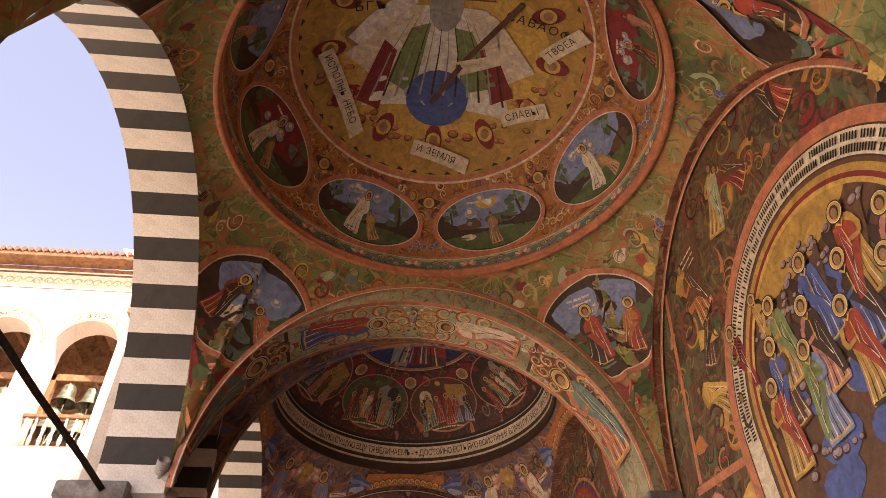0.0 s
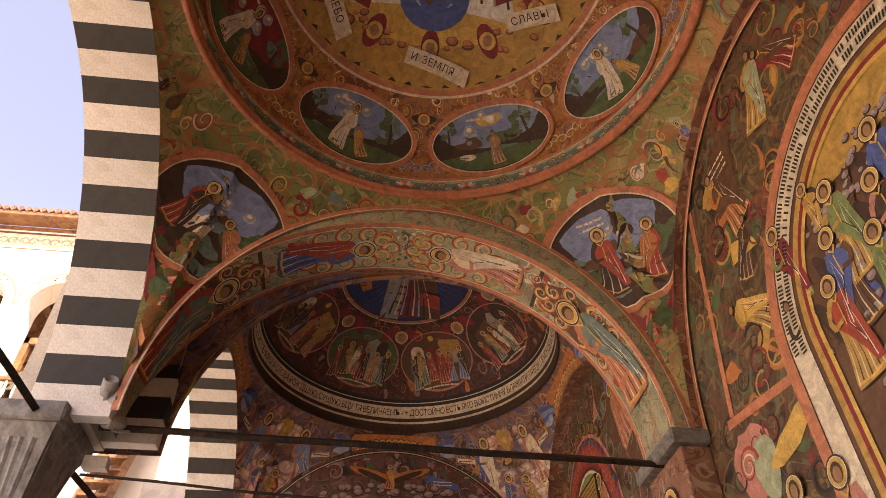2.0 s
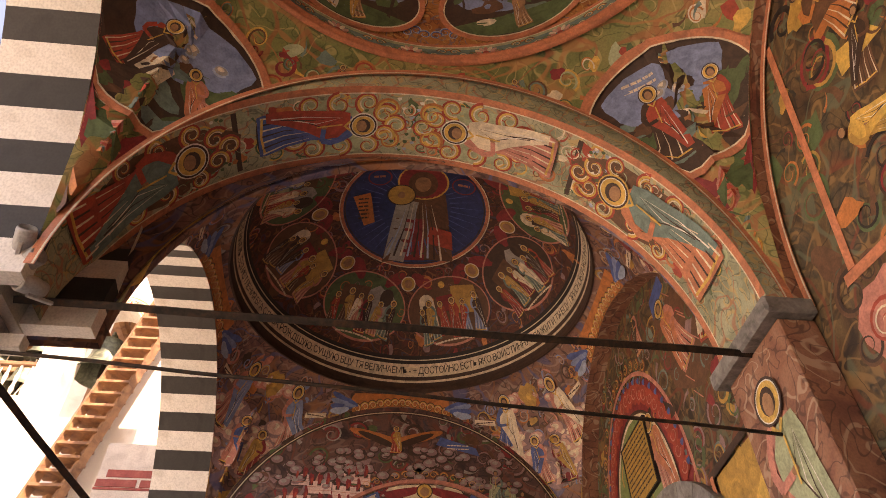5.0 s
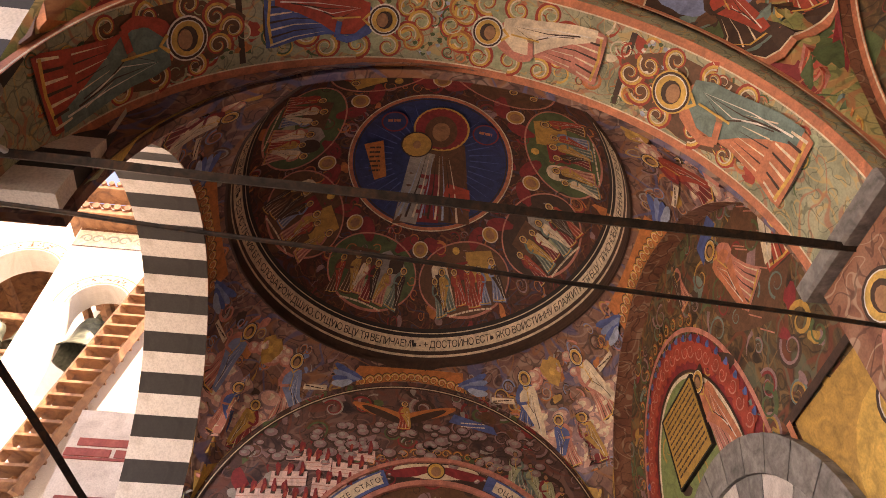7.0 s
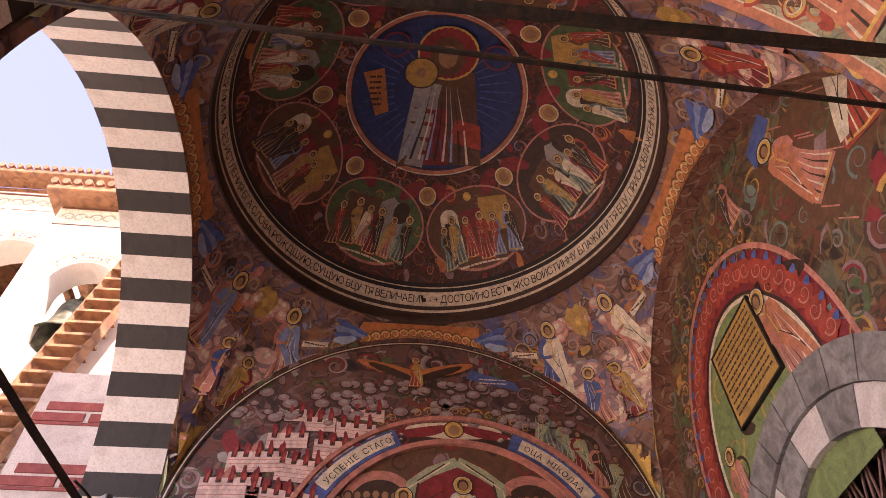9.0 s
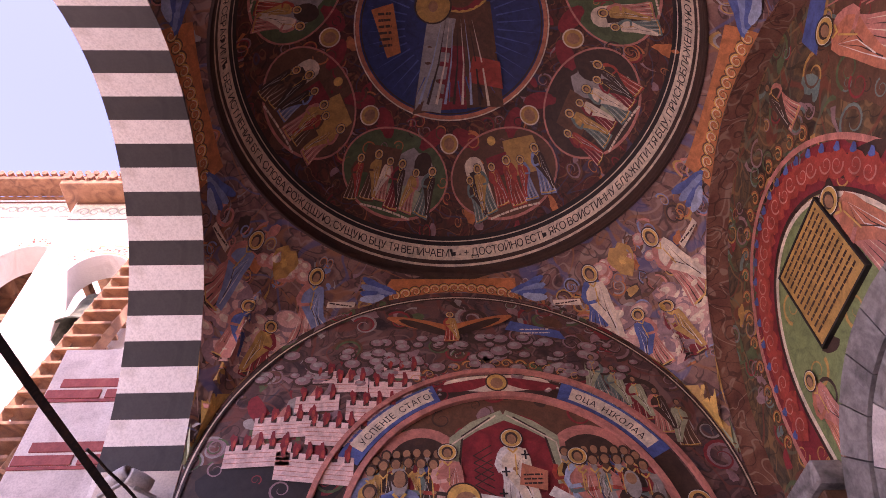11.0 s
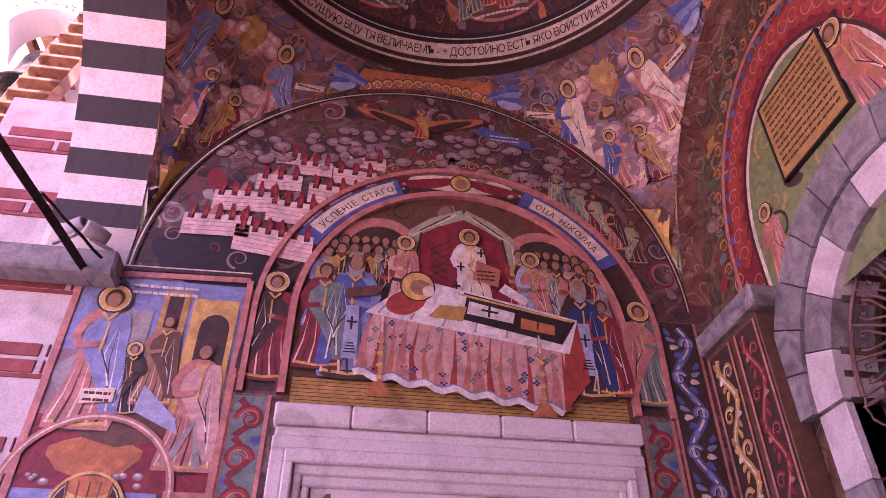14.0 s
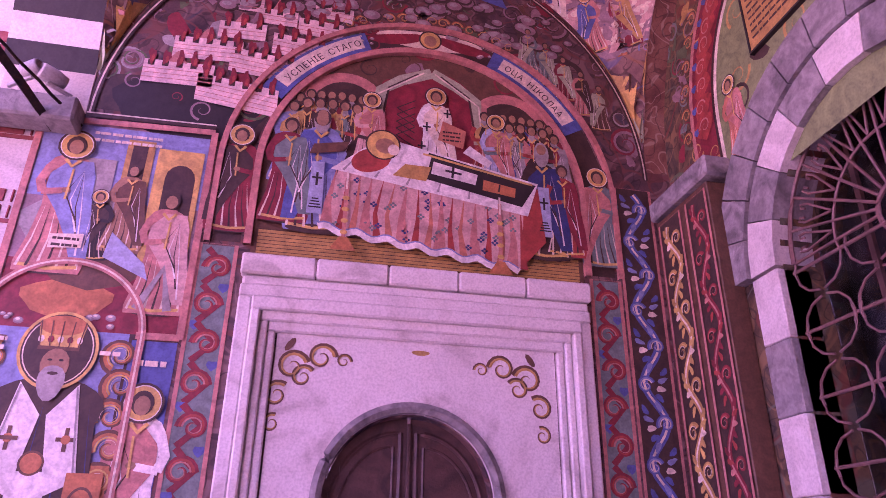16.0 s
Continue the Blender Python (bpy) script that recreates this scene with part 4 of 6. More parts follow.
# ---------------------------------------------------------------- transverse arch soffit
for y0, y1 in ARCHES[:1]:
    yc = (y0 + y1) / 2
    at = on_soffit(yc)
    for v in (-0.378, 0.378):
        p = Paint(at, "edge_band", ARCH)
        p.line([(RT * math.radians(a), v) for a in range(-88, 89, 2)], 0.07, "salmon").up().line([(RT * math.radians(a), v * 0.9) for a in range(-88, 89, 2)], 0.012, "cream")
        p.done()
    for f in (-1, 1):
        p = Paint(at, "crossbar", ARCH)
        p.line([(f * RT * math.radians(37), -0.31), (f * RT * math.radians(37), 0.31)], 0.05, "umber")
        p.done()
        for a0, robe, cloak in ((20, "rose" if f > 0 else "blue", "cream" if f > 0 else "red"), (60, "salmon" if f > 0 else "red", "teal")):
            p = Paint(at, "painted_saint", ARCH, "full-length haloed saint in embroidered robes")
            mid, H = f * RT * math.radians(a0), 1.4 if a0 > 40 else 1.1
            p.ell(mid - f * 0.22 * H, 0, 0.52 * H, 0.3, "brown" if a0 > 40 else "sage", n=26, rings=3, wob=0.05).up()
            for k in range(12):
                t = math.tau * k / 12
                p.scroll(mid - f * 0.2 * H + 0.46 * H * math.cos(t), 0.25 * math.sin(t), 0.125, ("red", "gold", "cream"), 1 if k % 2 else -1, t)
            p.up().up().up()
            p.figure(mid + f * 0.5 * H, 0, H, robe, cloak, rng, lean=f * math.pi / 2)
            p.up().up().up().up().up()
            hx = mid + f * (0.5 - 0.9) * H
            p.ring(hx, 0, 0.115 * H, 0.115 * H, 0.025, "white" if f < 0 or a0 < 40 else "gold", n=24)
            p.done()
    thicket(at, "soffit_ground", ARCH, "gold and red curls on the arch soffit", ("gold", "orange", "red", "cream", "sage", "leaf", "salmon"), [(rng.uniform(-3.4, 3.4), rng.uniform(-0.27, 0.27)) for k in range(300)], size=(0.05, 0.11))
    p = Paint(at, "crown_flowers", ARCH, "scattered small blue and white flowers")
    for k in range(70):
        u, v = rng.gauss(0, 0.16), rng.uniform(-0.29, 0.29)
        p.ell(u, v, 0.022, 0.018, rng.choice(("white", "pale", "leaf", "sage", "leaf")), n=7, rings=1, wob=0.2)
    for f in (-1, 1):
        for g in (-1, 1):
            p.up().scroll(f * 0.22, g * 0.16, 0.13, ("orange", "gold"), f, g * 0.6)
    p.done()
    for f in (-1, 1):
        p = Paint(at, "spandrel_flowers", ARCH)
        for k in range(40):
            p.ell(f * (RT * math.radians(39) + rng.uniform(0, 0.22)), rng.uniform(-0.3, 0.3), 0.02, 0.017, rng.choice(("white", "pale", "leaf")), n=7, rings=1)
        p.done()

# ---------------------------------------------------------------- second dome
B = BAYS["b"]
dome, vault = B["dome"], B["vault"]
ring_band(B, -0.01, 0.016, P["umber"], "border_band", dome).done()
ring_band(B, 0.016, 0.07, P["cream"], "inscription_band", dome, 0.006).done()
ring_band(B, 0.07, 0.12, P["black"], "border_band", dome, 0.005).done()
ring_band(B, 0.09, 0.096, P["cream"], "border_line", dome, 0.008).done()
ring_band(B, 0.003, 0.007, P["cream"], "border_line", dome, 0.008).done()
verse = "+ ДОСТОЙНО ЕСТЬ ЯКО ВОИСТИННУ БЛАЖИТИ ТЯ БЦУ, ПРИСНОБЛАЖЕННУЮ И ПРЕНЕПОРОЧНУЮ И МАТЕРЬ БГА НАШЕГО. ЧЕСТНЕЙШУЮ ХЕРУВИМЪ И СЛАВНЕЙШУЮ БЕЗ СРАВНЕНИЯ СЕРАФИМЪ. БЕЗ ИСТЛЕНИЯ БГА СЛОВА РОЖДШУЮ, СУЩУЮ БЦУ ТЯ ВЕЛИЧАЕМЪ -"
wide = sum(0.45 if c == " " else glyph(c)[2] + 0.22 for c in verse)
p = Paint(around_vault(B), "inscription", dome, "black church lettering on a white ring")
p.layer = 0.009
size = 0.115
gap = (math.tau * (B["R"] - 0.1) - wide * size) / len(verse)
u = 0.15
for c in verse:
    if c == " ":
        u += size * 0.45 + gap
        continue
    d = p.letter(c, u, 0.026, size, "black", 0, 0.36)
    u += (d + size * 0.22 + gap) * B["R"] / (B["R"] - 0.1)
p.done()
p = Paint(on_vault(B, 0, 0.0), "central_medallion", dome, "deep blue disc with rays and a seated robed pair")
p.ell(0, 0, 1.0, 1.0, "navy", n=48, rings=5).up()
p.ring(0, 0, 1.0, 1.0, 0.04, "salmon", n=60).ring(0, 0, 0.96, 0.96, 0.015, "umber", n=60).ring(0, 0, 1.03, 1.03, 0.015, "cream", n=60)
for k in range(40):
    t = math.tau * k / 40
    p.line([(0.5 * math.cos(t), 0.5 * math.sin(t)), (0.93 * math.cos(t), 0.93 * math.sin(t))], 0.018, "blue", True)
p.up().quad((-0.42, -0.95), (0.62, -0.85), (0.4, 0.3), (-0.2, 0.32), "brown").up().quad((-0.4, -0.9), (-0.1, -0.95), (0.05, 0.1), (-0.25, 0.15), "grey").quad((-0.15, -0.92), (0.2, -0.9), (0.15, -0.2), (-0.1, -0.2), "crimson")
for k in range(9):
    p.up().line([(-0.35 + 0.1 * k, -0.85), (-0.2 + 0.07 * k, -0.4), (-0.1 + 0.04 * k, 0.1)], 0.03, ("pale", "umber", "cream")[k % 3], True)
p.up().quad((0.2, -0.6), (0.6, -0.65), (0.55, -0.35), (0.25, -0.3), "red").ell(0.08, 0.52, 0.33, 0.33, "crimson", n=26, rings=2).ring(0.08, 0.52, 0.33, 0.33, 0.03, "gold").up().ell(0.08, 0.48, 0.2, 0.25, "brown", n=18, rings=1).up().ell(0.08, 0.48, 0.11, 0.15, "skin", n=14, rings=1)
p.ell(-0.2, 0.25, 0.19, 0.19, "ochre", n=20, rings=1).ring(-0.2, 0.25, 0.19, 0.19, 0.02, "umber").up().ell(-0.2, 0.25, 0.1, 0.12, "skin", n=14, rings=1)
p.quad((-0.85, 0.25), (-0.62, 0.3), (-0.55, -0.25), (-0.7, -0.3), "orange").up().bars(-0.78, 0.18, 0.14, 6, 0.07, "umber", rng, 0.4)
for x, y in ((-0.5, 0.6), (0.62, 0.55)):
    p.ell(x, y, 0.15, 0.15, "navy", n=20, rings=1).ring(x, y, 0.15, 0.15, 0.02, "crimson").up().bars(x - 0.08, y, 0.16, 1, 0.08, "salmon", rng)
p.done()
for i in range(8):
    a = math.radians(-22.5 + 45 * i)
    p = Paint(on_vault(B, a, 1.62), "arched_scene", dome, "dark painted scene with a crowd of small robed figures")
    w = 0.62
    p.ell(0, 0.0, w, 0.4, ("leaf", "brown", "umber")[i % 3], n=30, rings=4).up()
    p.ring(0, 0, w, 0.4, 0.02, "rose", n=40).up()
    if i % 2 == 0:
        p.ell(0.2, 0.05, 0.2, 0.22, "grey", n=16, rings=2, wob=0.12).up().ell(0.28, 0.14, 0.1, 0.12, "umber", n=12, rings=1).quad((-0.4, -0.1), (0.0, -0.1), (0.0, 0.2), (-0.4, 0.16), "brown").ell(0.2, -0.2, 0.26, 0.1, "sage", n=14, rings=2, wob=0.15)
    else:
        p.quad((-0.42, -0.3), (-0.2, -0.3), (-0.2, 0.12), (-0.42, 0.12), "cream").ell(-0.31, 0.12, 0.11, 0.1, "cream", n=12, rings=1).up().quad((-0.38, -0.25), (-0.24, -0.25), (-0.24, 0.08), (-0.38, 0.08), "umber").quad((0.05, -0.1), (0.5, -0.1), (0.45, 0.24), (0.1, 0.26), "ochre").quad((-0.15, -0.05), (0.1, -0.05), (0.1, 0.15), (-0.15, 0.15), "crimson").ell(-0.02, 0.3, 0.05, 0.05, "gold", n=10, rings=1)
    p.up()
    for k in range(6):
        p.figure(-0.42 + 0.165 * k + rng.uniform(-0.03, 0.03), -0.34 + 0.02 * (k % 3), 0.4 + 0.06 * (k % 2), rng.choice(("red", "crimson", "rose", "teal", "brown", "sky")), rng.choice(("cream", "umber", "ochre", "red")), rng)
    p.bars(-0.3, -0.36, 0.6, 1, 0.05, "cream", rng, 0.3)
    p.done()
    p = Paint(on_vault(B, a + math.radians(22.5), 1.28), "winged_head", dome, "haloed winged head between two scenes")
    p.ell(-0.2, 0.05, 0.18, 0.09, "crimson", rot=0.5, n=12, rings=1).ell(0.2, 0.05, 0.18, 0.09, "crimson", rot=-0.5, n=12, rings=1).up().ell(0, 0, 0.1, 0.1, "ochre", n=14, rings=1).ring(0, 0, 0.1, 0.1, 0.015, "cream").up().ell(0, 0, 0.06, 0.065, "skin", n=10, rings=1)
    p.done()
thicket(on_vault(B, 0, 0), "dark_curl_ground", dome, "dark red painted curls between the scenes", ("brown", "crimson", "umber", "orange", "mauve"), [(r * math.cos(t), r * math.sin(t)) for r, t in ((rng.uniform(1.05, 2.1), rng.uniform(0, 6.28)) for k in range(300))], size=(0.04, 0.12))
for i in range(4):
    a = math.radians(45 + 90 * i)
    at = on_corner(B, a, 6.6)
    thicket(at, "cloud_ground", vault, "dusky painted clouds and draperies", ("mauve", "brown", "ochre", "sky", "rose", "umber", "orange", "grey"), [(rng.uniform(-1.9, 1.9), rng.uniform(-1.5, 1.0)) for k in range(330)], on_curve(at, 6.6))
    for f in (-1, 1):
        p = Paint(on_corner(B, a + f * math.radians(11), 7.12), "seated_prophet", vault, "haloed seated figure with an open scroll among clouds")
        p.cloud(0, -0.3, 0.5, rng, ("mauve", "pink", "cream"), k=22)
        p.up().up().up().figure(0, -0.42, 0.85, rng.choice(("crimson", "blue", "rose")), rng.choice(("sky", "red", "cream")), rng, lean=f * 0.15)
        p.up().up().up().up().up().quad((f * 0.1, 0.05), (f * 0.4, 0.1), (f * 0.4, 0.16), (f * 0.1, 0.12), "cream").up().bars(0.12 if f > 0 else -0.38, 0.1, 0.25, 1, 0.05, "umber", rng, 0.3)
        p.done()
    p = Paint(on_corner(B, a, 7.42), "sun_cloud", vault, "small gold sunburst in a cloud")
    p.cloud(0, 0, 0.3, rng, ("rose", "pink", "cream"), k=12)
    p.layer = 0.013
    p.ell(0, 0.02, 0.15, 0.15, "ochre", n=16, rings=1, wob=0.12).up().ell(0, 0.02, 0.045, 0.045, "gold", n=12, rings=1)
    p.done()
    p = Paint(on_corner(B, a, 6.45), "cloud_figures", vault, "robed figures rising from pink clouds")
    p.cloud(0, 0.1, 0.5, rng, ("mauve", "pink", "cream"), k=24)
    p.layer = 0.016
    p.figure(-0.14, -0.1, 0.62, "rose", "blue", rng).figure(0.16, -0.15, 0.6, "crimson", "ochre", rng)
    p.done()
    p = Paint(on_corner(B, a, 5.75), "gold_palmette", vault, "gold and grey acanthus palmette rising from the corner")
    for k in range(-2, 3):
        p.line([(0.02 * k, -0.35), (0.05 * k, -0.05), (0.12 * k, 0.3 - 0.04 * abs(k)), (0.17 * k, 0.22)], 0.1, "gold" if k % 2 else "ochre").up().line([(0.02 * k, -0.33), (0.05 * k, -0.05), (0.12 * k, 0.28)], 0.016, "brown")
    p.quad((-0.02, -0.75), (0.02, -0.75), (0.16, -0.28), (-0.16, -0.28), "sage")
    p.done()
    b = math.radians(90 * i)
    p = Paint(on_corner(B, b, 7.55), "scroll_over_arch", vault, "gold scroll ornament with blue wings over an arch")
    p.layer = 0.008
    for k in range(-7, 7):
        drop = [-0.0035 * (k + e) ** 2 for e in (0, 1)]
        p.quad((0.12 * k, -0.1 + drop[0]), (0.12 * k + 0.12, -0.1 + drop[1]), (0.12 * k + 0.12, 0.1 + drop[1] * 0.3), (0.12 * k, 0.1 + drop[0] * 0.3), "orange", 1, 2)
    p.up()
    for k in range(-6, 7):
        p.scroll(0.13 * k, -0.04 - 0.0035 * k * k, 0.085, ("brown", "gold", "cream"), 1 if k > 0 else -1)
    p.up().up()
    for f in (-1, 1):
        for k in range(4):
            p.ell(f * (0.98 + 0.02 * k), -0.06 - 0.05 * k, 0.24 - 0.03 * k, 0.05, ("blue", "sky", "blue", "pale")[k], rot=f * (0.3 - 0.5 * k / 3), n=12, rings=1, wob=0.1).up()
        p.layer -= 0.0088
    p.done()


# ---------------------------------------------------------------- end wall: frescoes
def arch_pts(m, half, foot, spring, rise=None, n=40):
    rise = half if rise is None else rise
    return [(m - half, foot)] + [(m - half * math.cos(math.pi * i / n), spring + rise * math.sin(math.pi * i / n)) for i in range(n + 1)] + [(m + half, foot)]


def arch_fill(p, m, half, foot, spring, mat, rise=None, n=24, k=6):
    rise = half if rise is None else rise
    s, prev = p.slot(mat), None
    for i in range(n + 1):
        c = -math.cos(math.pi * i / n)
        top = spring + rise * math.sqrt(max(0, 1 - c * c))
        cur = [p.V(m + half * c, foot + (top - foot) * j / k) for j in range(k + 1)]
        if prev:
            for j in range(k):
                p.face((prev[j], cur[j], cur[j + 1], prev[j + 1]), s)
        prev = cur
    return p


def arch_band(p, m, r0, r1, spring, mat, t0=0.0, t1=math.pi, ratio=1.0):
    return p.line([(m - (r0 + r1) / 2 * math.cos(t0 + (t1 - t0) * i / 40), spring + ratio * (r0 + r1) / 2 * math.sin(t0 + (t1 - t0) * i / 40)) for i in range(41)], r1 - r0, mat)


M, SP = 1.4, 4.65
thicket(on_end, "dusk_ground", end_wall, "dark painted hills and drifting cloud", ("brown", "mauve", "umber", "crimson", "leaf", "grey"), [(rng.uniform(-1.4, 3.4), rng.uniform(5.0, 7.3)) for k in range(260)], size=(0.06, 0.18))
thicket(on_side, "rock_ground", side_b, "dark painted rocks and bushes", ("brown", "umber", "ochre", "leaf", "teal", "crimson", "mauve"), [(rng.uniform(-9.8, -5.3), rng.uniform(4.6, 7.4)) for k in range(300)], size=(0.06, 0.18))
thicket(on_side, "rock_ground", side_a, "dark painted rocks and flames", ("brown", "umber", "ochre", "leaf", "crimson", "orange", "black"), [(rng.uniform(-4.5, 0.3), rng.uniform(3.2, 7.6)) for k in range(330)], size=(0.07, 0.22))
p = Paint(on_end, "burning_city", end_wall, "pale pink walled hill city with red flames")
p.quad((-1.28, 5.0), (-0.25, 5.0), (-0.25, 5.45), (-1.2, 5.35), "umber", 10, 4)
p.ell(-0.55, 5.12, 0.6, 0.32, "black", n=24, rings=3, wob=0.05).up()
def city_block(p, u, v, w, h, tilt):
    p.quad((u, v), (u + w, v + tilt), (u + w, v + h + tilt), (u, v + h), "blush").up()
    k = int(w / 0.1)
    for i in range(k):
        x = u + (i + 0.5) * w / k
        y = v + h + tilt * (i + 0.5) / k
        p.rect(x - 0.025, y - 0.06, x + 0.025, y - 0.005, "umber", 1, 1).up().ell(x, y + 0.035, 0.03, 0.08, "crimson", n=9, rings=1, wob=0.25, seed=i).up().ell(x + 0.008, y + 0.01, 0.014, 0.04, "red", n=7, rings=1)
        p.layer -= 0.0044
    for j in range(1, int(h / 0.045)):
        p.line([(u, v + j * 0.045), (u + w, v + tilt + j * 0.045)], 0.006, "rose")
    p.layer -= 0.0022
for i, (u, v, w, h, t) in enumerate(((-0.95, 5.3, 0.42, 0.2, 0.02), (-0.62, 5.2, 0.5, 0.24, -0.08), (-0.8, 5.55, 0.42, 0.2, 0.03), (-0.45, 5.5, 0.42, 0.22, -0.05), (-0.55, 5.8, 0.3, 0.16, 0.02), (-0.2, 5.72, 0.36, 0.2, -0.04), (-0.3, 6.0, 0.24, 0.15, 0.0), (-0.05, 5.95, 0.3, 0.16, -0.02), (0.05, 6.15, 0.26, 0.14, -0.03), (-0.45, 6.1, 0.16, 0.13, 0))):
    u, v, w, h = -0.98 + (u + 0.95) * 1.32, 5.2 + (v - 5.2) * 1.12, w * 1.32, h * 1.12
    p.layer = 0.006 + 0.003 * (9 - i) / 3
    city_block(p, u, v, w, h, t)
    if i % 2 == 0:
        p.quad((u + w * 0.3, v + h), (u + w * 0.6, v + h), (u + w * 0.46, v + h + 0.12), (u + w * 0.44, v + h + 0.12), "rose", 1, 1)
p.done()
p = Paint(on_end, "cloud_bank", end_wall, "rolling grey and cream clouds with a winged angel")
for k in range(16):
    p.cloud(-0.5 + 0.2 * k, 6.6 + 0.16 * math.sin(k * 1.9) - 0.035 * abs(k - 8), 0.3, rng, ("umber", "mauve", "grey"), k=7)
p.layer = 0.014
for f in (-1, 1):
    p.ell(1.0 + f * 0.3, 6.95, 0.36, 0.07, "orange", rot=f * 0.25, n=14, rings=2, wob=0.08).up().ell(1.0 + f * 0.25, 6.9, 0.3, 0.05, "umber", rot=f * 0.4, n=12, rings=2).up()
p.figure(1.0, 6.7, 0.4, "red", "ochre", rng)
p.quad((1.55, 6.85), (2.15, 6.7), (2.1, 6.82), (1.62, 6.97), "blue").up().bars(1.7, 6.84, 0.3, 2, 0.05, "cream", rng, 0.3)
p.done()
p = Paint(on_end, "group_on_hillside", end_wall, "small group of robed figures on a dark hillside")
for k in range(5):
    p.figure(2.35 + 0.17 * k, 6.0 - 0.14 * k, 0.52, rng.choice(("crimson", "teal", "brown", "rose")), rng.choice(("sage", "umber", "red")), rng, halo=False)
p.done()
# wall arch line under the vault
p = Paint(on_end, "vault_edge_line", end_wall)
p.layer = 0.02
pts = [(BAYS["b"]["xc"] - 2.34 * math.cos(math.pi * i / 60), 4.95 + 2.38 * math.sin(math.pi * i / 60)) for i in range(61)]
p.line(pts, 0.05, "umber").up().line(pts, 0.014, "cream")
p.line([(-1.3, 4.93), (-0.33, 4.95)], 0.04, "umber").up().line([(-1.3, 4.945), (-0.33, 4.965)], 0.012, "cream")
p.done()

# lunette: the niche scene
p = Paint(on_end, "lunette_scene", end_wall, "painted burial scene with a saint on a draped red bier amid mourners")
arch_fill(p, M, 1.34, 3.88, SP, "brown")
p.up().rect(M - 1.3, 3.9, M + 1.3, 4.1, "ochre", 10, 2)
p.up()
for k in range(7):
    p.line([(M - 1.3, 3.92 + 0.03 * k), (M + 1.3, 3.92 + 0.03 * k)], 0.005, "umber")
for f in (-1, 1):
    arch_fill(p, M + f * 0.72, 0.36, 4.9, 5.32, "rose", n=14, k=3)
    p.up()
    arch_fill(p, M + f * 0.72, 0.28, 4.9, 5.3, "umber", n=14, k=3)
    p.up()
arch_fill(p, M + 0.02, 0.4, 4.85, 5.5, "crimson", rise=0.32)
p.up()
for k in range(5):
    for f in (-1, 1):
        p.line([(M - 0.28, 5.1 + 0.07 * k), (M - 0.12, 5.1 + 0.07 * k + f * 0.1)], 0.01, "umber")
for f in (-1, 1):
    p.line([(M + 0.02, 5.8), (M + f * 0.25, 5.68), (M + f * 0.42, 5.55), (M + f * 0.46, 5.1)], 0.11, "sage").up()
    p.line([(M + f * 0.1, 5.77), (M + f * 0.36, 5.58), (M + f * 0.42, 5.15)], 0.02, "umber").line([(M + f * 0.05, 5.79), (M + f * 0.45, 5.5), (M + f * 0.48, 5.15)], 0.015, "cream")
    p.line([(M + f * 0.5, 4.9), (M + f * 0.5, 5.5)], 0.05, "rose")
p.layer = 0.014
for row, (v, h, n, w0, w1) in enumerate(((4.72, 0.72, 8, 1.1, 0.5), (4.55, 0.8, 6, 1.14, 0.62))):
    for f in (-1, 1):
        for k in range(n):
            x = M + f * (w0 + (w1 - w0) * k / (n - 1))
            p.layer = 0.014 + 0.008 * row + 0.0009 * k
            p.figure(x, v + 0.06 * (n - 1 - abs(k - n / 2)) / n - 0.04 * (k == 0), h, rng.choice(("crimson", "blue", "teal", "umber", "red", "sky")), rng.choice(("ochre", "rose", "umber", "grey", "blue")), rng, halo=False)
            p.layer += 0.006
            p.ell(x, v + 0.84 * h, 0.035, 0.055, "grey" if (k + row) % 2 else "brown", n=9, rings=1)
p.layer = 0.032
p.figure(M + 0.06, 4.72, 0.9, "white", "cream", rng, halo=True)
p.figure(M - 0.5, 4.7, 0.78, "pink", "rose", rng).figure(M + 0.6, 4.62, 0.8, "pale", "rose", rng)
p.layer = 0.05
p.quad((M + 0.08, 5.08), (M + 0.3, 5.02), (M + 0.33, 5.2), (M + 0.12, 5.28), "salmon").up().bars(M + 0.12, 5.16, 0.16, 3, 0.04, "umber", rng, 0.4)
p.quad((M + 0.3, 4.98), (M + 0.52, 4.86), (M + 0.56, 4.92), (M + 0.36, 5.06), "white")
for x, z in ((M - 0.02, 5.2), (M + 0.16, 5.36), (M - 0.06, 5.0)):
    p.line([(x - 0.035, z), (x + 0.035, z)], 0.016, "black").line([(x, z - 0.045), (x, z + 0.045)], 0.016, "black")
p.layer = 0.05
p.figure(M - 0.9, 4.1, 1.16, "sky", "blue", rng, halo=False).figure(M - 1.14, 4.16, 0.98, "crimson", "teal", rng, halo=False)
p.figure(M + 1.0, 4.06, 1.1, "umber", "navy", rng, halo=False).figure(M + 1.18, 4.1, 0.9, "red", "crimson", rng, halo=False)
p.layer = 0.064
for f, x in ((-1, M - 0.9), (1, M + 1.0)):
    p.ell(x, 5.12 if f < 0 else 5.05, 0.07, 0.13, "grey", n=12, rings=1).up().ell(x, 5.17 if f < 0 else 5.1, 0.045, 0.055, "skin", n=10, rings=1)
    p.quad((x - 0.06, 4.25), (x + 0.06, 4.25), (x + 0.05, 4.72), (x - 0.05, 4.72), "pale").up().line([(x, 4.5), (x, 4.62)], 0.018, "black").line([(x - 0.04, 4.57), (x + 0.04, 4.57)], 0.018, "black")
    for k in range(4):
        p.rect(x - 0.05 + 0.008 * k, 4.3 + 0.025 * k, x + 0.05 - 0.008 * k, 4.312 + 0.025 * k, "black", 1, 1)
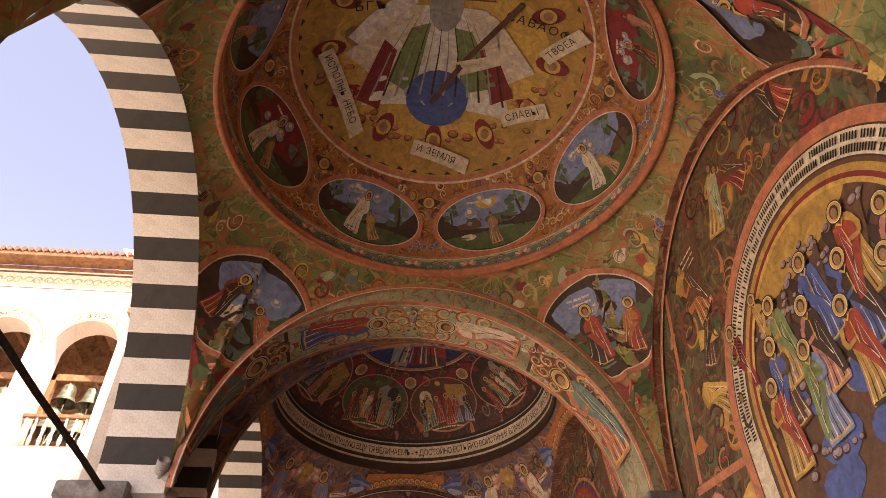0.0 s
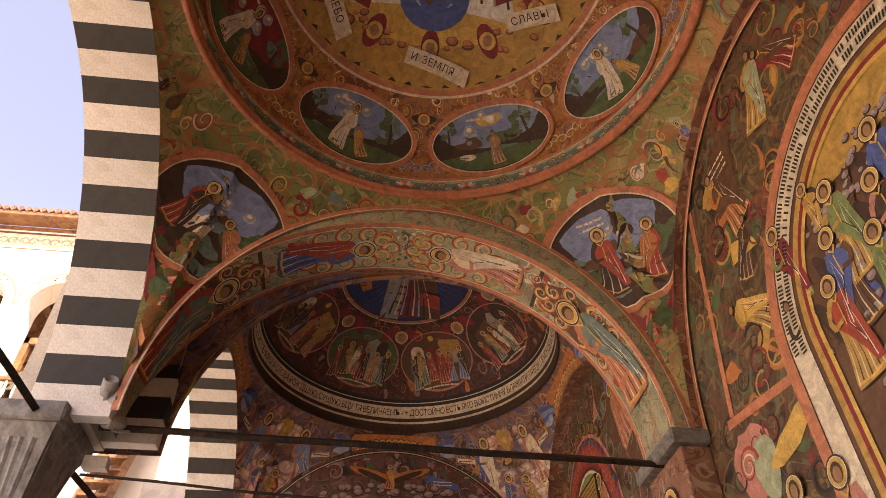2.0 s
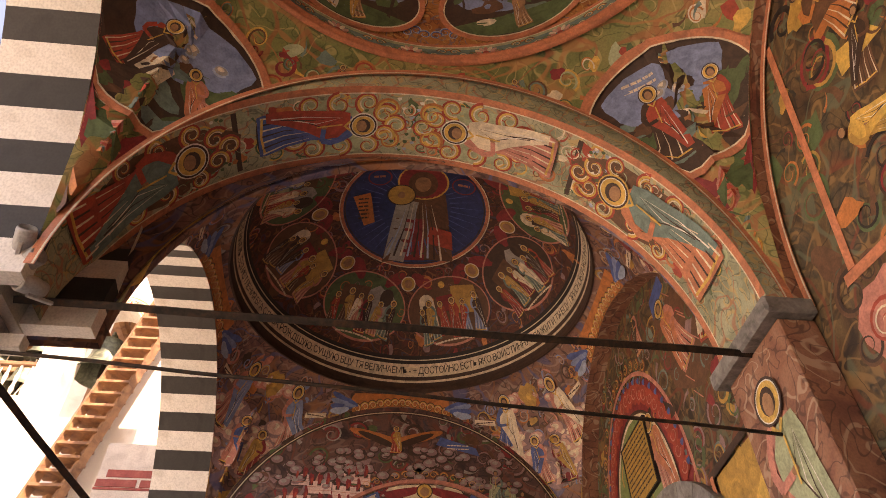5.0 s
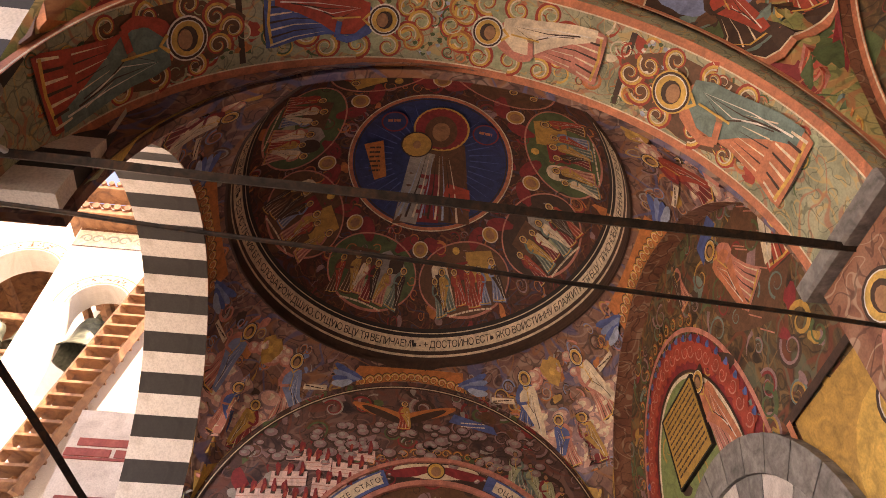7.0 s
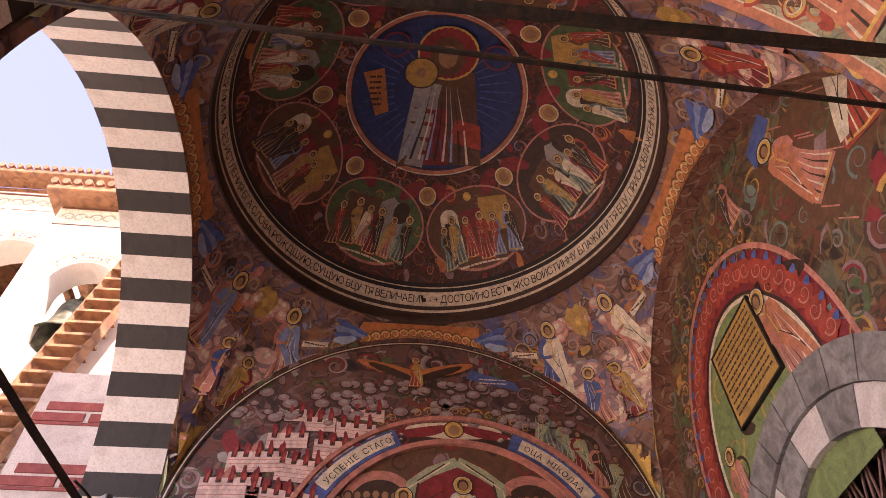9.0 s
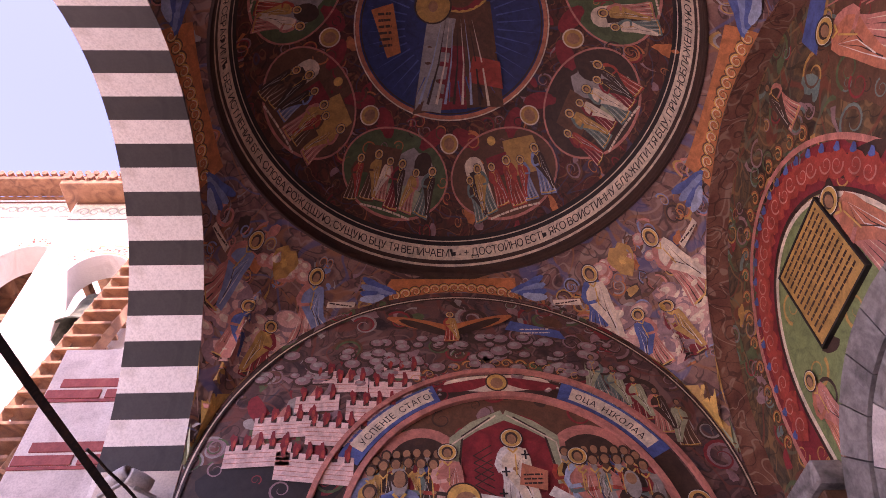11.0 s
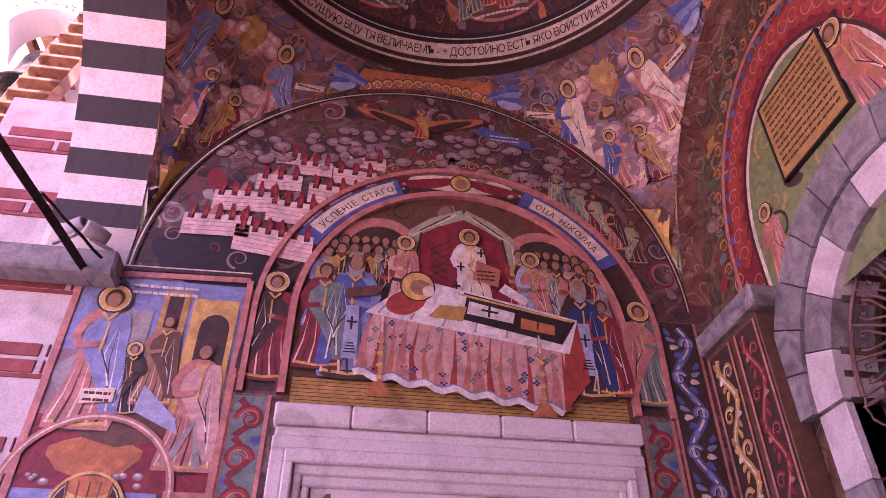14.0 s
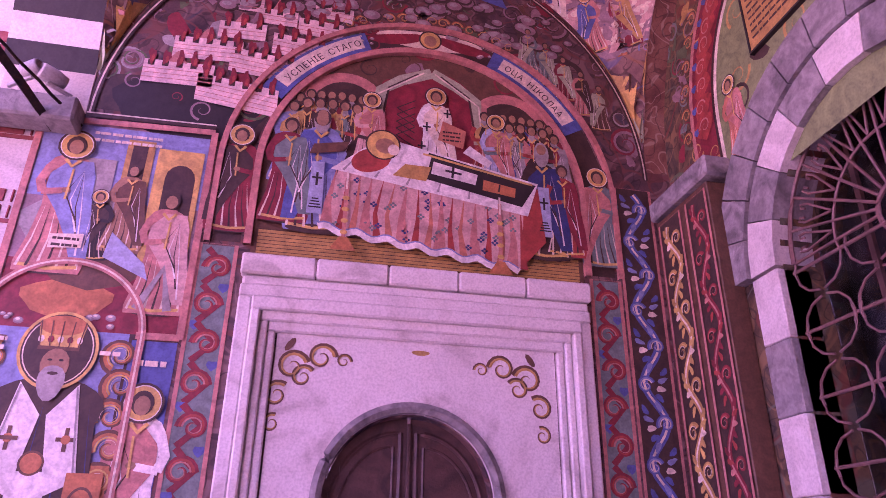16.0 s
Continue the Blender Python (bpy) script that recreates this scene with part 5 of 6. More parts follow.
p.quad((M - 0.98, 4.78), (M - 0.7, 4.84), (M - 0.66, 4.94), (M - 0.95, 4.88), "brown")
p.layer = 0.072
# the bier: draped sides, white cloth, the dark body
D = ((M - 0.84, 4.16), (M - 0.5, 4.06), (M - 0.1, 4.02), (M + 0.3, 3.98), (M + 0.78, 3.93))
p.quad((M - 0.84, 4.14), (M + 0.78, 3.93), (M + 0.82, 4.55), (M - 0.72, 4.75), "pink", 12, 6).quad((M + 0.78, 3.95), (M + 1.0, 4.2), (M + 0.95, 4.7), (M + 0.82, 4.55), "red", 4, 4).up()
for k in range(17):
    x = M - 0.8 + 0.1 * k
    z = 4.13 - 0.012 * k
    p.line([(x, z), (x + 0.03 * math.sin(k), z + 0.22), (x + 0.05 - 0.004 * k, 4.66 - 0.012 * k)], 0.06 if k % 3 else 0.1, ("rose", "red", "salmon")[k % 3], True)
for k in range(46):
    x = rng.uniform(-0.76, 0.74)
    z = rng.uniform(4.16, 4.62) - 0.1 * (x + 0.8)
    for t in range(4):
        p.ell(M + x + 0.018 * math.cos(t * 1.57), z + 0.016 * math.sin(t * 1.57), 0.013, 0.011, "navy" if k % 2 else "teal", n=6, rings=1)
p.up().line([(M - 0.86 + 0.0425 * k, 4.14 - 0.0055 * k + 0.022 * math.sin(k * 1.1)) for k in range(39)], 0.055, "white").line([(M - 0.86 + 0.0425 * k, 4.17 - 0.0055 * k + 0.022 * math.sin(k * 1.1)) for k in range(39)], 0.012, "sky")
p.up().quad((M - 0.8, 4.66), (M + 0.85, 4.42), (M + 0.95, 4.74), (M - 0.4, 5.02), "white", 8, 4).up()
for k in range(6):
    p.line([(M - 0.7 + 0.26 * k, 4.66 - 0.035 * k), (M - 0.6 + 0.24 * k, 4.8 - 0.03 * k)], 0.02, "grey", True)
p.quad((M - 0.1, 4.68), (M + 0.8, 4.5), (M + 0.93, 4.72), (M + 0.0, 4.92), "black", 6, 3).up().line([(M - 0.05, 4.9), (M + 0.9, 4.72)], 0.02, "gold").quad((M + 0.02, 4.72), (M + 0.4, 4.66), (M + 0.42, 4.76), (M + 0.04, 4.84), "white").quad((M + 0.46, 4.62), (M + 0.74, 4.58), (M + 0.75, 4.67), (M + 0.47, 4.72), "orange")
p.up().line([(M + 0.2, 4.7), (M + 0.21, 4.81)], 0.02, "black").line([(M + 0.14, 4.765), (M + 0.28, 4.745)], 0.02, "black").line([(M + 0.6, 4.62), (M + 0.61, 4.69)], 0.014, "black")
p.quad((M - 0.42, 4.68), (M - 0.02, 4.68), (M + 0.02, 4.88), (M - 0.3, 4.92), "white").quad((M - 0.3, 4.66), (M - 0.02, 4.64), (M + 0.02, 4.78), (M - 0.2, 4.78), "ochre")
p.ell(M - 0.48, 4.78, 0.17, 0.11, "red", n=16, rings=1, rot=0.4).up().ell(M - 0.39, 4.94, 0.14, 0.14, "gold", n=20, rings=1).ring(M - 0.39, 4.94, 0.14, 0.14, 0.014, "umber").up().ell(M - 0.37, 4.93, 0.085, 0.075, "skin", n=12, rings=1).ell(M - 0.3, 4.9, 0.05, 0.055, "cream", n=10, rings=1)
for x, y in ((M - 0.66, 3.98), (M + 0.6, 3.9)):
    p.layer = 0.094
    p.line([(x, y), (x, y + 0.6)], 0.03, "rose").up().line([(x, y + 0.5), (x, y + 0.66)], 0.016, "cream").quad((x - 0.1, y - 0.03), (x + 0.1, y - 0.03), (x + 0.03, y + 0.08), (x - 0.03, y + 0.08), "orange")
    for k in range(4):
        p.ell(x, y + 0.12 + 0.1 * k, 0.03, 0.02, "gold", n=8, rings=1)
p.done()
bm = bmesh.new()
for r0, r1, d in ((1.34, 1.395, 0.05), (1.64, 1.685, 0.04)):
    inner, outer = arch_pts(M, r0, 3.95, SP), arch_pts(M, r1, 3.95, SP)
    prev = None
    for a, b in zip(inner, outer):
        cur = [bm.verts.new((a[0], YW + 0.01, a[1])), bm.verts.new((a[0], YW - d, a[1])), bm.verts.new((b[0], YW - d, b[1])), bm.verts.new((b[0], YW + 0.01, b[1]))]
        if prev:
            for k in range(3):
                bm.faces.new((prev[k], prev[k + 1], cur[k + 1], cur[k]))
        prev = cur
part("niche_moulding", bm, P["rose"], end_wall, "raised pink arch moulding")
p = Paint(on_end, "archivolt_band", end_wall, "painted arch band with saints, a winged head and blue scrolls")
p.line(arch_pts(M, 1.52, 3.97, SP), 0.2, "umber").up()
p.ell(M, SP + 1.52, 0.5, 0.1, "cream", n=24, rings=2).up()
for f in (-1, 1):
    p.ell(M + f * 0.3, SP + 1.5, 0.28, 0.06, "crimson", rot=-f * 0.2, n=14, rings=1, wob=0.1).up()
    p.cloud(M + f * 0.55, SP + 1.42, 0.09, rng, k=4)
p.ell(M, SP + 1.53, 0.1, 0.1, "gold", n=16, rings=1).ring(M, SP + 1.53, 0.1, 0.1, 0.015, "umber").up().ell(M, SP + 1.52, 0.06, 0.065, "skin", n=12, rings=1)
for f, body in ((-1, "УСПЕНІЕ СТАГО"), (1, "ОЦА НІКОЛАА")):
    t0 = math.radians(35 if f < 0 else 114)
    arch_band(p, M, 1.42, 1.62, SP, "blue", math.radians(28 if f < 0 else 112), math.radians(68 if f < 0 else 152)).up()
    arch_band(p, M, 1.455, 1.595, SP, "cream", math.radians(33 if f < 0 else 116), math.radians(66 if f < 0 else 148)).up()
    t = math.radians(35 if f < 0 else 118)
    for ch in body:
        if ch != " ":
            p.letter(ch, M - 1.475 * math.cos(t), SP + 1.485 * math.sin(t), 0.09, "black", math.pi / 2 - t)
        t += (0.05 if ch == " " else glyph(ch)[2] * 0.09 + 0.008) / 1.5
    p.figure(M + f * 1.52, 4.05, 0.95, "crimson" if f < 0 else "teal", "umber" if f < 0 else "rose", rng)
p.done()
p = Paint(on_end, "gold_crest", end_wall)
for k in range(-6, 7):
    t = math.pi / 2 - 0.075 * k
    p.scroll(M + 1.77 * math.cos(t), SP + 1.77 * math.sin(t), 0.075, ("brown", "orange", "gold"), 1 if k > 0 else -1)
p.done()
# panel left of the niche
p = Paint(on_end, "story_panel", end_wall, "painted panel of an angel and robed figures before a house")
p.rect(-1.58, 3.2, -0.33, 4.86, "mauve", 10, 10).up().rect(-1.56, 4.2, -0.36, 4.84, "sky").rect(-1.56, 3.2, -0.36, 3.7, "crimson").up().ell(-1.15, 3.95, 0.4, 0.3, "grey", n=20, rings=2, wob=0.08).ell(-1.0, 3.65, 0.35, 0.14, "brown", n=16, rings=2, wob=0.08).up()
p.rect(-0.95, 3.95, -0.75, 4.75, "ochre").rect(-0.72, 3.7, -0.38, 4.7, "gold").up().rect(-0.64, 3.7, -0.42, 4.45, "umber").ell(-0.53, 4.45, 0.11, 0.12, "umber", n=14, rings=1).rect(-0.91, 4.35, -0.8, 4.7, "umber").rect(-1.3, 4.2, -1.0, 4.55, "grey")
p.up().figure(-1.3, 3.6, 1.15, "rose", "sky", rng).figure(-0.55, 3.35, 1.0, "rose", "pink", rng, halo=False).figure(-0.86, 3.8, 0.75, "skin", "brown", rng, halo=False).figure(-1.0, 3.72, 0.56, "black", "umber", rng, lean=0.1).up().up().up().quad((-0.95, 3.75), (-0.62, 3.6), (-0.66, 3.72), (-0.92, 3.95), "pale").line([(-0.66, 3.38), (-0.52, 3.7), (-0.45, 3.38)], 0.06, "grey")
p.up().up().up().up().up().quad((-1.32, 3.78), (-1.1, 3.8), (-1.1, 3.91), (-1.32, 3.89), "cream").up().bars(-1.3, 3.85, 0.18, 2, 0.05, "umber", rng, 0.4)
p.layer = 0.02
for a, b in (((-1.58, 4.86), (-0.33, 4.9)), ((-0.33, 4.9), (-0.33, 3.18)), ((-1.59, 4.86), (-1.59, 3.0)), ((-0.62, 3.19), (-0.33, 3.19))):
    p.line([a, b], 0.05, "salmon").line([a, b], 0.05, "rose")
p.bars(-1.2, 4.76, 0.5, 2, 0.06, "cream", rng, 0.4)
p.done()
p = Paint(lambda u, v, h: on_end(u, v + 0.07, h), "bishop_icon", end_wall, "arched icon of a white-robed haloed bishop")
arch_fill(p, -1.12, 0.52, 0.9, 3.1, "umber", rise=0.5)
p.up()
arch_fill(p, -1.12, 0.46, 0.95, 3.1, "sky", rise=0.42)
p.up().ell(-1.12, 3.35, 0.3, 0.14, "orange", n=16, rings=2, wob=0.08).cloud(-1.4, 3.2, 0.1, rng, k=4).cloud(-0.85, 3.2, 0.1, rng, k=4)
p.layer = 0.012
for f in (-1, 1):
    for k in range(5):
        p.scroll(-1.08 + f * (0.38 + 0.03 * (k % 2)), 2.15 + 0.2 * k, 0.13, ("brown", "orange", "gold", "cream"), -f, 0.3 * k)
    p.rect(-1.08 + f * 0.36 - 0.1, 1.2, -1.08 + f * 0.36 + 0.1, 2.25, "orange", 2, 4).up().ring(-1.08 + f * 0.36, 2.05, 0.06, 0.1, 0.02, "brown")
p.up().up().quad((-1.56, 1.0), (-0.6, 1.0), (-0.78, 2.68), (-1.38, 2.68), "umber", 6, 8).ell(-1.08, 2.6, 0.36, 0.2, "umber", n=20, rings=2).up()
for k in range(8):
    p.line([(-1.5 + 0.12 * k, 1.1), (-1.42 + 0.1 * k, 1.9), (-1.3 + 0.07 * k, 2.6)], 0.02, "navy" if k % 2 else "brown", True)
p.up().quad((-1.36, 2.15), (-1.18, 2.05), (-1.1, 2.55), (-1.26, 2.76), "white").quad((-0.98, 2.05), (-0.8, 2.15), (-0.9, 2.76), (-1.06, 2.55), "white").quad((-1.19, 1.0), (-0.97, 1.0), (-0.97, 2.2), (-1.19, 2.2), "white").up()
for x in (-1.34, -0.82):
    p.line([(x, 2.16), (-1.08 + (x + 1.08) * 0.66, 2.74)], 0.012, "grey")
for x, y in ((-1.25, 2.4), (-0.91, 2.4), (-1.08, 1.75)):
    p.line([(x - 0.06, y), (x + 0.06, y)], 0.026, "brown").line([(x, y - 0.075), (x, y + 0.075)], 0.026, "brown").ell(x, y, 0.03, 0.03, "orange", n=8, rings=1)
p.ell(-1.08, 2.25, 0.07, 0.07, "orange", n=14, rings=1).ring(-1.08, 2.25, 0.07, 0.07, 0.014, "brown").up()
p.ell(-1.42, 2.35, 0.06, 0.09, "skin", n=10, rings=1, rot=0.4).rect(-0.86, 1.75, -0.64, 2.2, "orange").up().ring(-0.75, 1.98, 0.08, 0.13, 0.016, "brown")
p.ell(-1.08, 2.98, 0.24, 0.26, "umber", n=26, rings=2).ring(-1.08, 2.98, 0.24, 0.26, 0.02, "gold").ring(-1.08, 2.98, 0.215, 0.235, 0.008, "cream").up()
p.quad((-1.2, 2.98), (-0.96, 2.98), (-0.93, 3.16), (-1.23, 3.16), "gold", 4, 4).ell(-1.08, 3.15, 0.15, 0.07, "orange", n=16, rings=1).up()
for k in range(5):
    p.ell(-1.2 + 0.06 * k, 3.05, 0.02, 0.025, "crimson" if k % 2 else "cream", n=8, rings=1).line([(-1.2 + 0.06 * k, 3.0), (-1.22 + 0.07 * k, 3.18)], 0.008, "brown")
p.line([(-1.21, 2.99), (-0.95, 2.99)], 0.025, "brown").ell(-1.08, 2.88, 0.09, 0.11, "skin", n=14, rings=1).up().ell(-1.08, 2.76, 0.085, 0.12, "grey", n=14, rings=1, wob=0.06).ell(-1.08, 2.82, 0.035, 0.012, "umber", n=8, rings=1)
for f in (-1, 1):
    p.ell(-1.08 + f * 0.035, 2.91, 0.016, 0.008, "black", n=7, rings=1)
p.bars(-1.52, 3.02, 0.12, 2, 0.06, "cream", rng, 0.5).bars(-0.82, 2.96, 0.14, 1, 0.06, "cream", rng, 0.5)
p.layer = 0.024
arch = arch_pts(-1.12, 0.54, 0.9, 3.1, 0.53)
p.line(arch, 0.05, "rose").up().line(arch, 0.014, "cream")
p.done()
p = Paint(on_end, "small_saint_panel", end_wall, "narrow blue panel with a haloed young saint")
p.rect(-0.64, 1.6, -0.34, 3.16, "blue").up().figure(-0.49, 1.65, 1.2, "white", "rose", rng)
p.up().up().up().up().bars(-0.6, 2.98, 0.22, 1, 0.08, "cream", rng, 0.5)
p.done()
for side, (u0, u1) in enumerate(((-0.3, -0.04), (2.8, 3.05))):
    p = Paint(on_end, "foliage_strip", end_wall, "green strip with red acanthus scrolls")
    p.rect(u0, 0.6, u1, 3.93, "teal", 2, 20).up()
    for k in range(11):
        p.line([(u0 + 0.06, 3.9 - 0.29 * k), (u1 - 0.06, 3.76 - 0.29 * k), (u0 + 0.06, 3.62 - 0.29 * k)], 0.05, "crimson").up().scroll((u0 + u1) / 2, 3.75 - 0.29 * k, 0.11, ("crimson", "red", "rose"), 1 if k % 2 else -1)
        p.layer -= 0.0022
        p.ell(u0 + 0.05 if k % 2 else u1 - 0.05, 3.6 - 0.29 * k, 0.04, 0.035, "blue", n=8, rings=1, wob=0.2)
    p.up().line([(u0, 0.6), (u0, 3.94), (u1, 3.94), (u1, 0.6)], 0.03, "rose")
    p.done()


def arabesque(at, u0, u1, z1, ground, cols, parent, label):
    p = Paint(at, "arabesque_strip", parent, label)
    p.rect(u0, 0.3, u1, z1, ground, 2, 20).up()
    m, w = (u0 + u1) / 2, u1 - u0
    stem = [(m + 0.24 * w * math.sin(math.pi * (z1 - 0.2 - 0.05 * k) / 0.31), z1 - 0.05 - 0.05 * k) for k in range(int((z1 - 0.4) / 0.05))]
    p.line(stem, 0.2 * w, cols[0]).up().line(stem, 0.06 * w, cols[-1])
    for k in range(13):
        z, f = z1 - 0.2 - 0.31 * k, 1 if k % 2 else -1
        p.up()
        p.scroll(m - 0.16 * w * f, z - 0.01, 0.24 * w, cols, f, 0.4)
        for t in range(5):
            p.ell(m + f * (0.3 - 0.06 * t) * w, z + 0.1 - 0.07 * t, 0.13 * w, 0.07 * w, cols[t % len(cols)], rot=f * (0.9 - 0.5 * t), n=9, rings=1, wob=0.15, seed=t)
        p.layer -= 0.0022
    p.up().up().up().line([(u0, 0.3), (u0, z1), (u1, z1), (u1, 0.3)], 0.025, "rose")
    return p.done()


arabesque(on_end, 3.09, 3.42, 4.84, "umber", ("blue", "sky", "cream"), end_wall, "dark strip with blue and cream scrollwork")
pier = structure(link("pilaster_corner", boxed(3.46, XW - 0.004, 9.2, 9.995, 0, 4.52, bevel=0.01), P["brown"]), "painted corner pilaster with ornament strips", "pilaster")


def on_pier(u, v, h):
    return Vector((3.46 - h, -u, v))


arabesque(on_pier, -9.93, -9.6, 4.46, "umber", ("ochre", "gold", "cream"), pier, "dark strip with gold scrollwork")
arabesque(on_pier, -9.5, -9.22, 4.46, "umber", ("crimson", "red", "rose"), pier, "strip with red acanthus leaves")
structure(link("trim_impost_pier", boxed(3.4, XW - 0.002, 9.1, 9.99, 4.52, 4.7, bevel=0.02), STONE), "grey stone impost slab on the corner pilaster", "impost")

# marble portal and door
portal = tagged(new("marble_portal"), "white marble moulded door surround with gilt scrolls, a little stained", "door frame")
for k, (o, d, zt) in enumerate(((0.0, 0.07, 3.62), (0.1, 0.11, 3.52), (0.17, 0.06, 3.45), (0.23, 0.035, 3.38))):
    w = (0.1, 0.07, 0.06, 0.06)[k]
    for x0 in (0.03 + o, 2.73 - o - w):
        part("jamb", boxed(x0, x0 + w - 0.003, YW - d - 0.03, YW, 0, zt - 0.1, bevel=0.012), MARBLE, portal)
    part("lintel", boxed(0.03 + o, 2.73 - o, YW - d - 0.03, YW, zt - 0.1, zt - 0.003, bevel=0.012), MARBLE, portal)
for k in range(5):
    part("cornice_block", boxed(0.02 + 0.545 * k, 0.56 + 0.545 * k, YW - 0.13, YW, 3.69, 3.85, bevel=0.015), MARBLE, portal)
part("cornice_under", boxed(0.04, 2.72, YW - 0.1, YW, 3.6, 3.688, bevel=0.02), MARBLE, portal)
slab = part("slab", arched_wall(lambda u, v, h: Vector((u, YW - 0.03 - h, v)), 0.33, 2.43, 0, 3.28, 0.028, (1.33, 0.6, 0.0, 2.15)), MARBLE, portal)
bm = bmesh.new()
pts = arch_pts(1.33, 0.64, 0.0, 2.15)
tube(bm, [(x, YW - 0.035, z) for x, z in pts], 0.045, 6)
part("arch_moulding", bm, STONE, portal)
for f in (-1, 1):
    p = Paint(lambda u, v, h: Vector((u, YW - 0.03 - h, v)), "gilt_scroll", slab, "gilt acanthus scroll")
    for dx, dz, s, r in ((0.85, 3.05, 0.12, 0.3), (0.65, 3.12, 0.11, 0.1), (0.95, 2.85, 0.1, 0.9), (0.5, 3.1, 0.06, 0), (0.97, 2.65, 0.07, 1.2), (0.78, 2.98, 0.09, 0.6)):
        p.scroll(1.33 + f * dx, dz, s, ("brown", "ochre"), -f, -f * r)
    p.ell(1.33 + f * 0.9, 3.2, 0.025, 0.06, "brown", rot=f * 0.6, n=8, rings=1)
    p.done()
p = Paint(lambda u, v, h: Vector((u, YW - 0.03 - h, v)), "gilt_rosette", slab, "small gilt rosette")
p.ell(1.38, 3.2, 0.07, 0.02, "ochre", n=10, rings=1, wob=0.2)
p.done()
door = tagged(new("double_door"), "closed dark walnut double door with an arched top", "door")
for f in (-1, 1):
    bm = bmesh.new()
    n = 14
    outline = [(0.012, 0.0)] + [(0.012 + 0.575 * math.sin(math.pi / 2 * i / n), 2.15 + 0.585 * math.cos(math.pi / 2 * i / n)) for i in range(n + 1)] + [(0.587, 0.0)]
    fr = [bm.verts.new((1.33 + f * x, YW + 0.1, z)) for x, z in outline]
    bk = [bm.verts.new((1.33 + f * x, YW + 0.16, z)) for x, z in outline]
    bm.faces.new(fr), bm.faces.new(bk[::-1])
    for i in range(len(fr)):
        j = (i + 1) % len(fr)
        bm.faces.new((fr[i], fr[j], bk[j], bk[i]))
    leaf = part("door_leaf", bm, DOORWOOD, door)
    for s in (0.84, 0.66):
        loop = [(1.33 + f * (0.3 + (x - 0.3) * s), YW + 0.1, 1.3 + (z - 1.3) * (0.93 if s > 0.7 else 0.86)) for x, z in outline]
        part("panel_moulding", tube(bmesh.new(), loop, 0.02 if s > 0.7 else 0.013, 6, True), DOORWOOD, leaf)
part("centre_post", boxed(1.315, 1.345, YW + 0.06, YW + 0.1, 0, 2.7, bevel=0.006), DOORWOOD, door)

# ---------------------------------------------------------------- church wall, second bay
p = Paint(on_side, "tympanum_field", side_b, "green painted lunette with an angel holding a text board")
arch_fill(p, -8.25, 0.9, 4.3, 5.1, "green", rise=1.15)
p.up()
for f in (-1, 1):
    p.ell(-7.6 + 0.25 * f, 5.85, 0.3, 0.1, "umber", rot=-0.7 * f, n=14, rings=2, wob=0.1)
p.up().figure(-7.6, 5.0, 1.05, "rose", "salmon", rng, lean=0.15).figure(-8.95, 4.6, 0.75, "salmon", "rose", rng)
p.done()
p = Paint(on_side, "acanthus_archivolt", side_b, "red acanthus arch border edged with gold scallops")
for r0, r1, m in ((0.88, 1.24, "crimson"), (1.22, 1.27, "rose"), (0.86, 0.9, "cream"), (0.9, 0.93, "umber")):
    pts = [(-8.28 - (r0 + r1) / 2 * math.cos(math.pi * i / 48), 5.05 + 1.36 * (r0 + r1) / 2 * math.sin(math.pi * i / 48)) for i in range(49)]
    p.line([(pts[0][0], 4.3)] + pts + [(pts[-1][0], 4.6)], r1 - r0, m).up()
for k in range(24):
    t = math.pi * (k + 0.5) / 24
    x, y = -8.28 - 1.07 * math.cos(t), 5.05 + 1.36 * 1.07 * math.sin(t)
    p.ell(x, y, 0.13, 0.11, "red", rot=t, n=12, rings=1, wob=0.14, seed=k).up().scroll(x, y, 0.09, ("red", "rose"), 1 if k % 2 else -1, t)
    p.ell(-8.28 - 1.18 * math.cos(t), 5.05 + 1.36 * 1.18 * math.sin(t), 0.04, 0.035, "blue", n=8, rings=1, wob=0.2)
    p.layer -= 0.0022
    if k < 17:
        p.scroll(-8.28 - 1.33 * math.cos(t), 5.05 + 1.36 * 1.33 * math.sin(t), 0.085, ("brown", "orange", "gold"), -1, -t)
p.done()
p = Paint(on_side, "hillside_figures", side_b, "two running figures on a brown hillside")
p.ell(-6.4, 6.2, 0.7, 0.6, "brown", n=20, rings=3, wob=0.08).up()
p.figure(-6.5, 5.9, 1.0, "rose", "salmon", rng, lean=0.35).figure(-6.05, 5.8, 1.1, "red", "cream", rng, lean=-0.3).figure(-7.5, 6.7, 0.6, "rose", "umber", rng, halo=False)
p.quad((-7.0, 6.75), (-6.6, 6.9), (-6.65, 7.1), (-7.0, 7.0), "blue").up()
for k in range(14):
    x, y = rng.uniform(-7.0, -5.6), rng.uniform(5.6, 6.9)
    p.line([(x, y), (x + 0.13, y - 0.16)], 0.012, "rose")
p.done()
board = tagged(link("text_board", boxed(XW - 0.035, XW - 0.003, 7.82, 8.61, 5.31, 6.07, bevel=0.004), P["ochre"]), "framed ochre board of small dark script on the church wall", "sign")
def on_board(u, v, h):
    return Vector((XW - 0.035 - h, -u, v))
for k in range(11):
    p = Paint(on_board, "script_line", board)
    p.bars(-8.56, 6.0 - 0.06 * k, 0.7, 1, 0.06, "umber", rng, 0.35)
    p.done()
bm = bmesh.new()
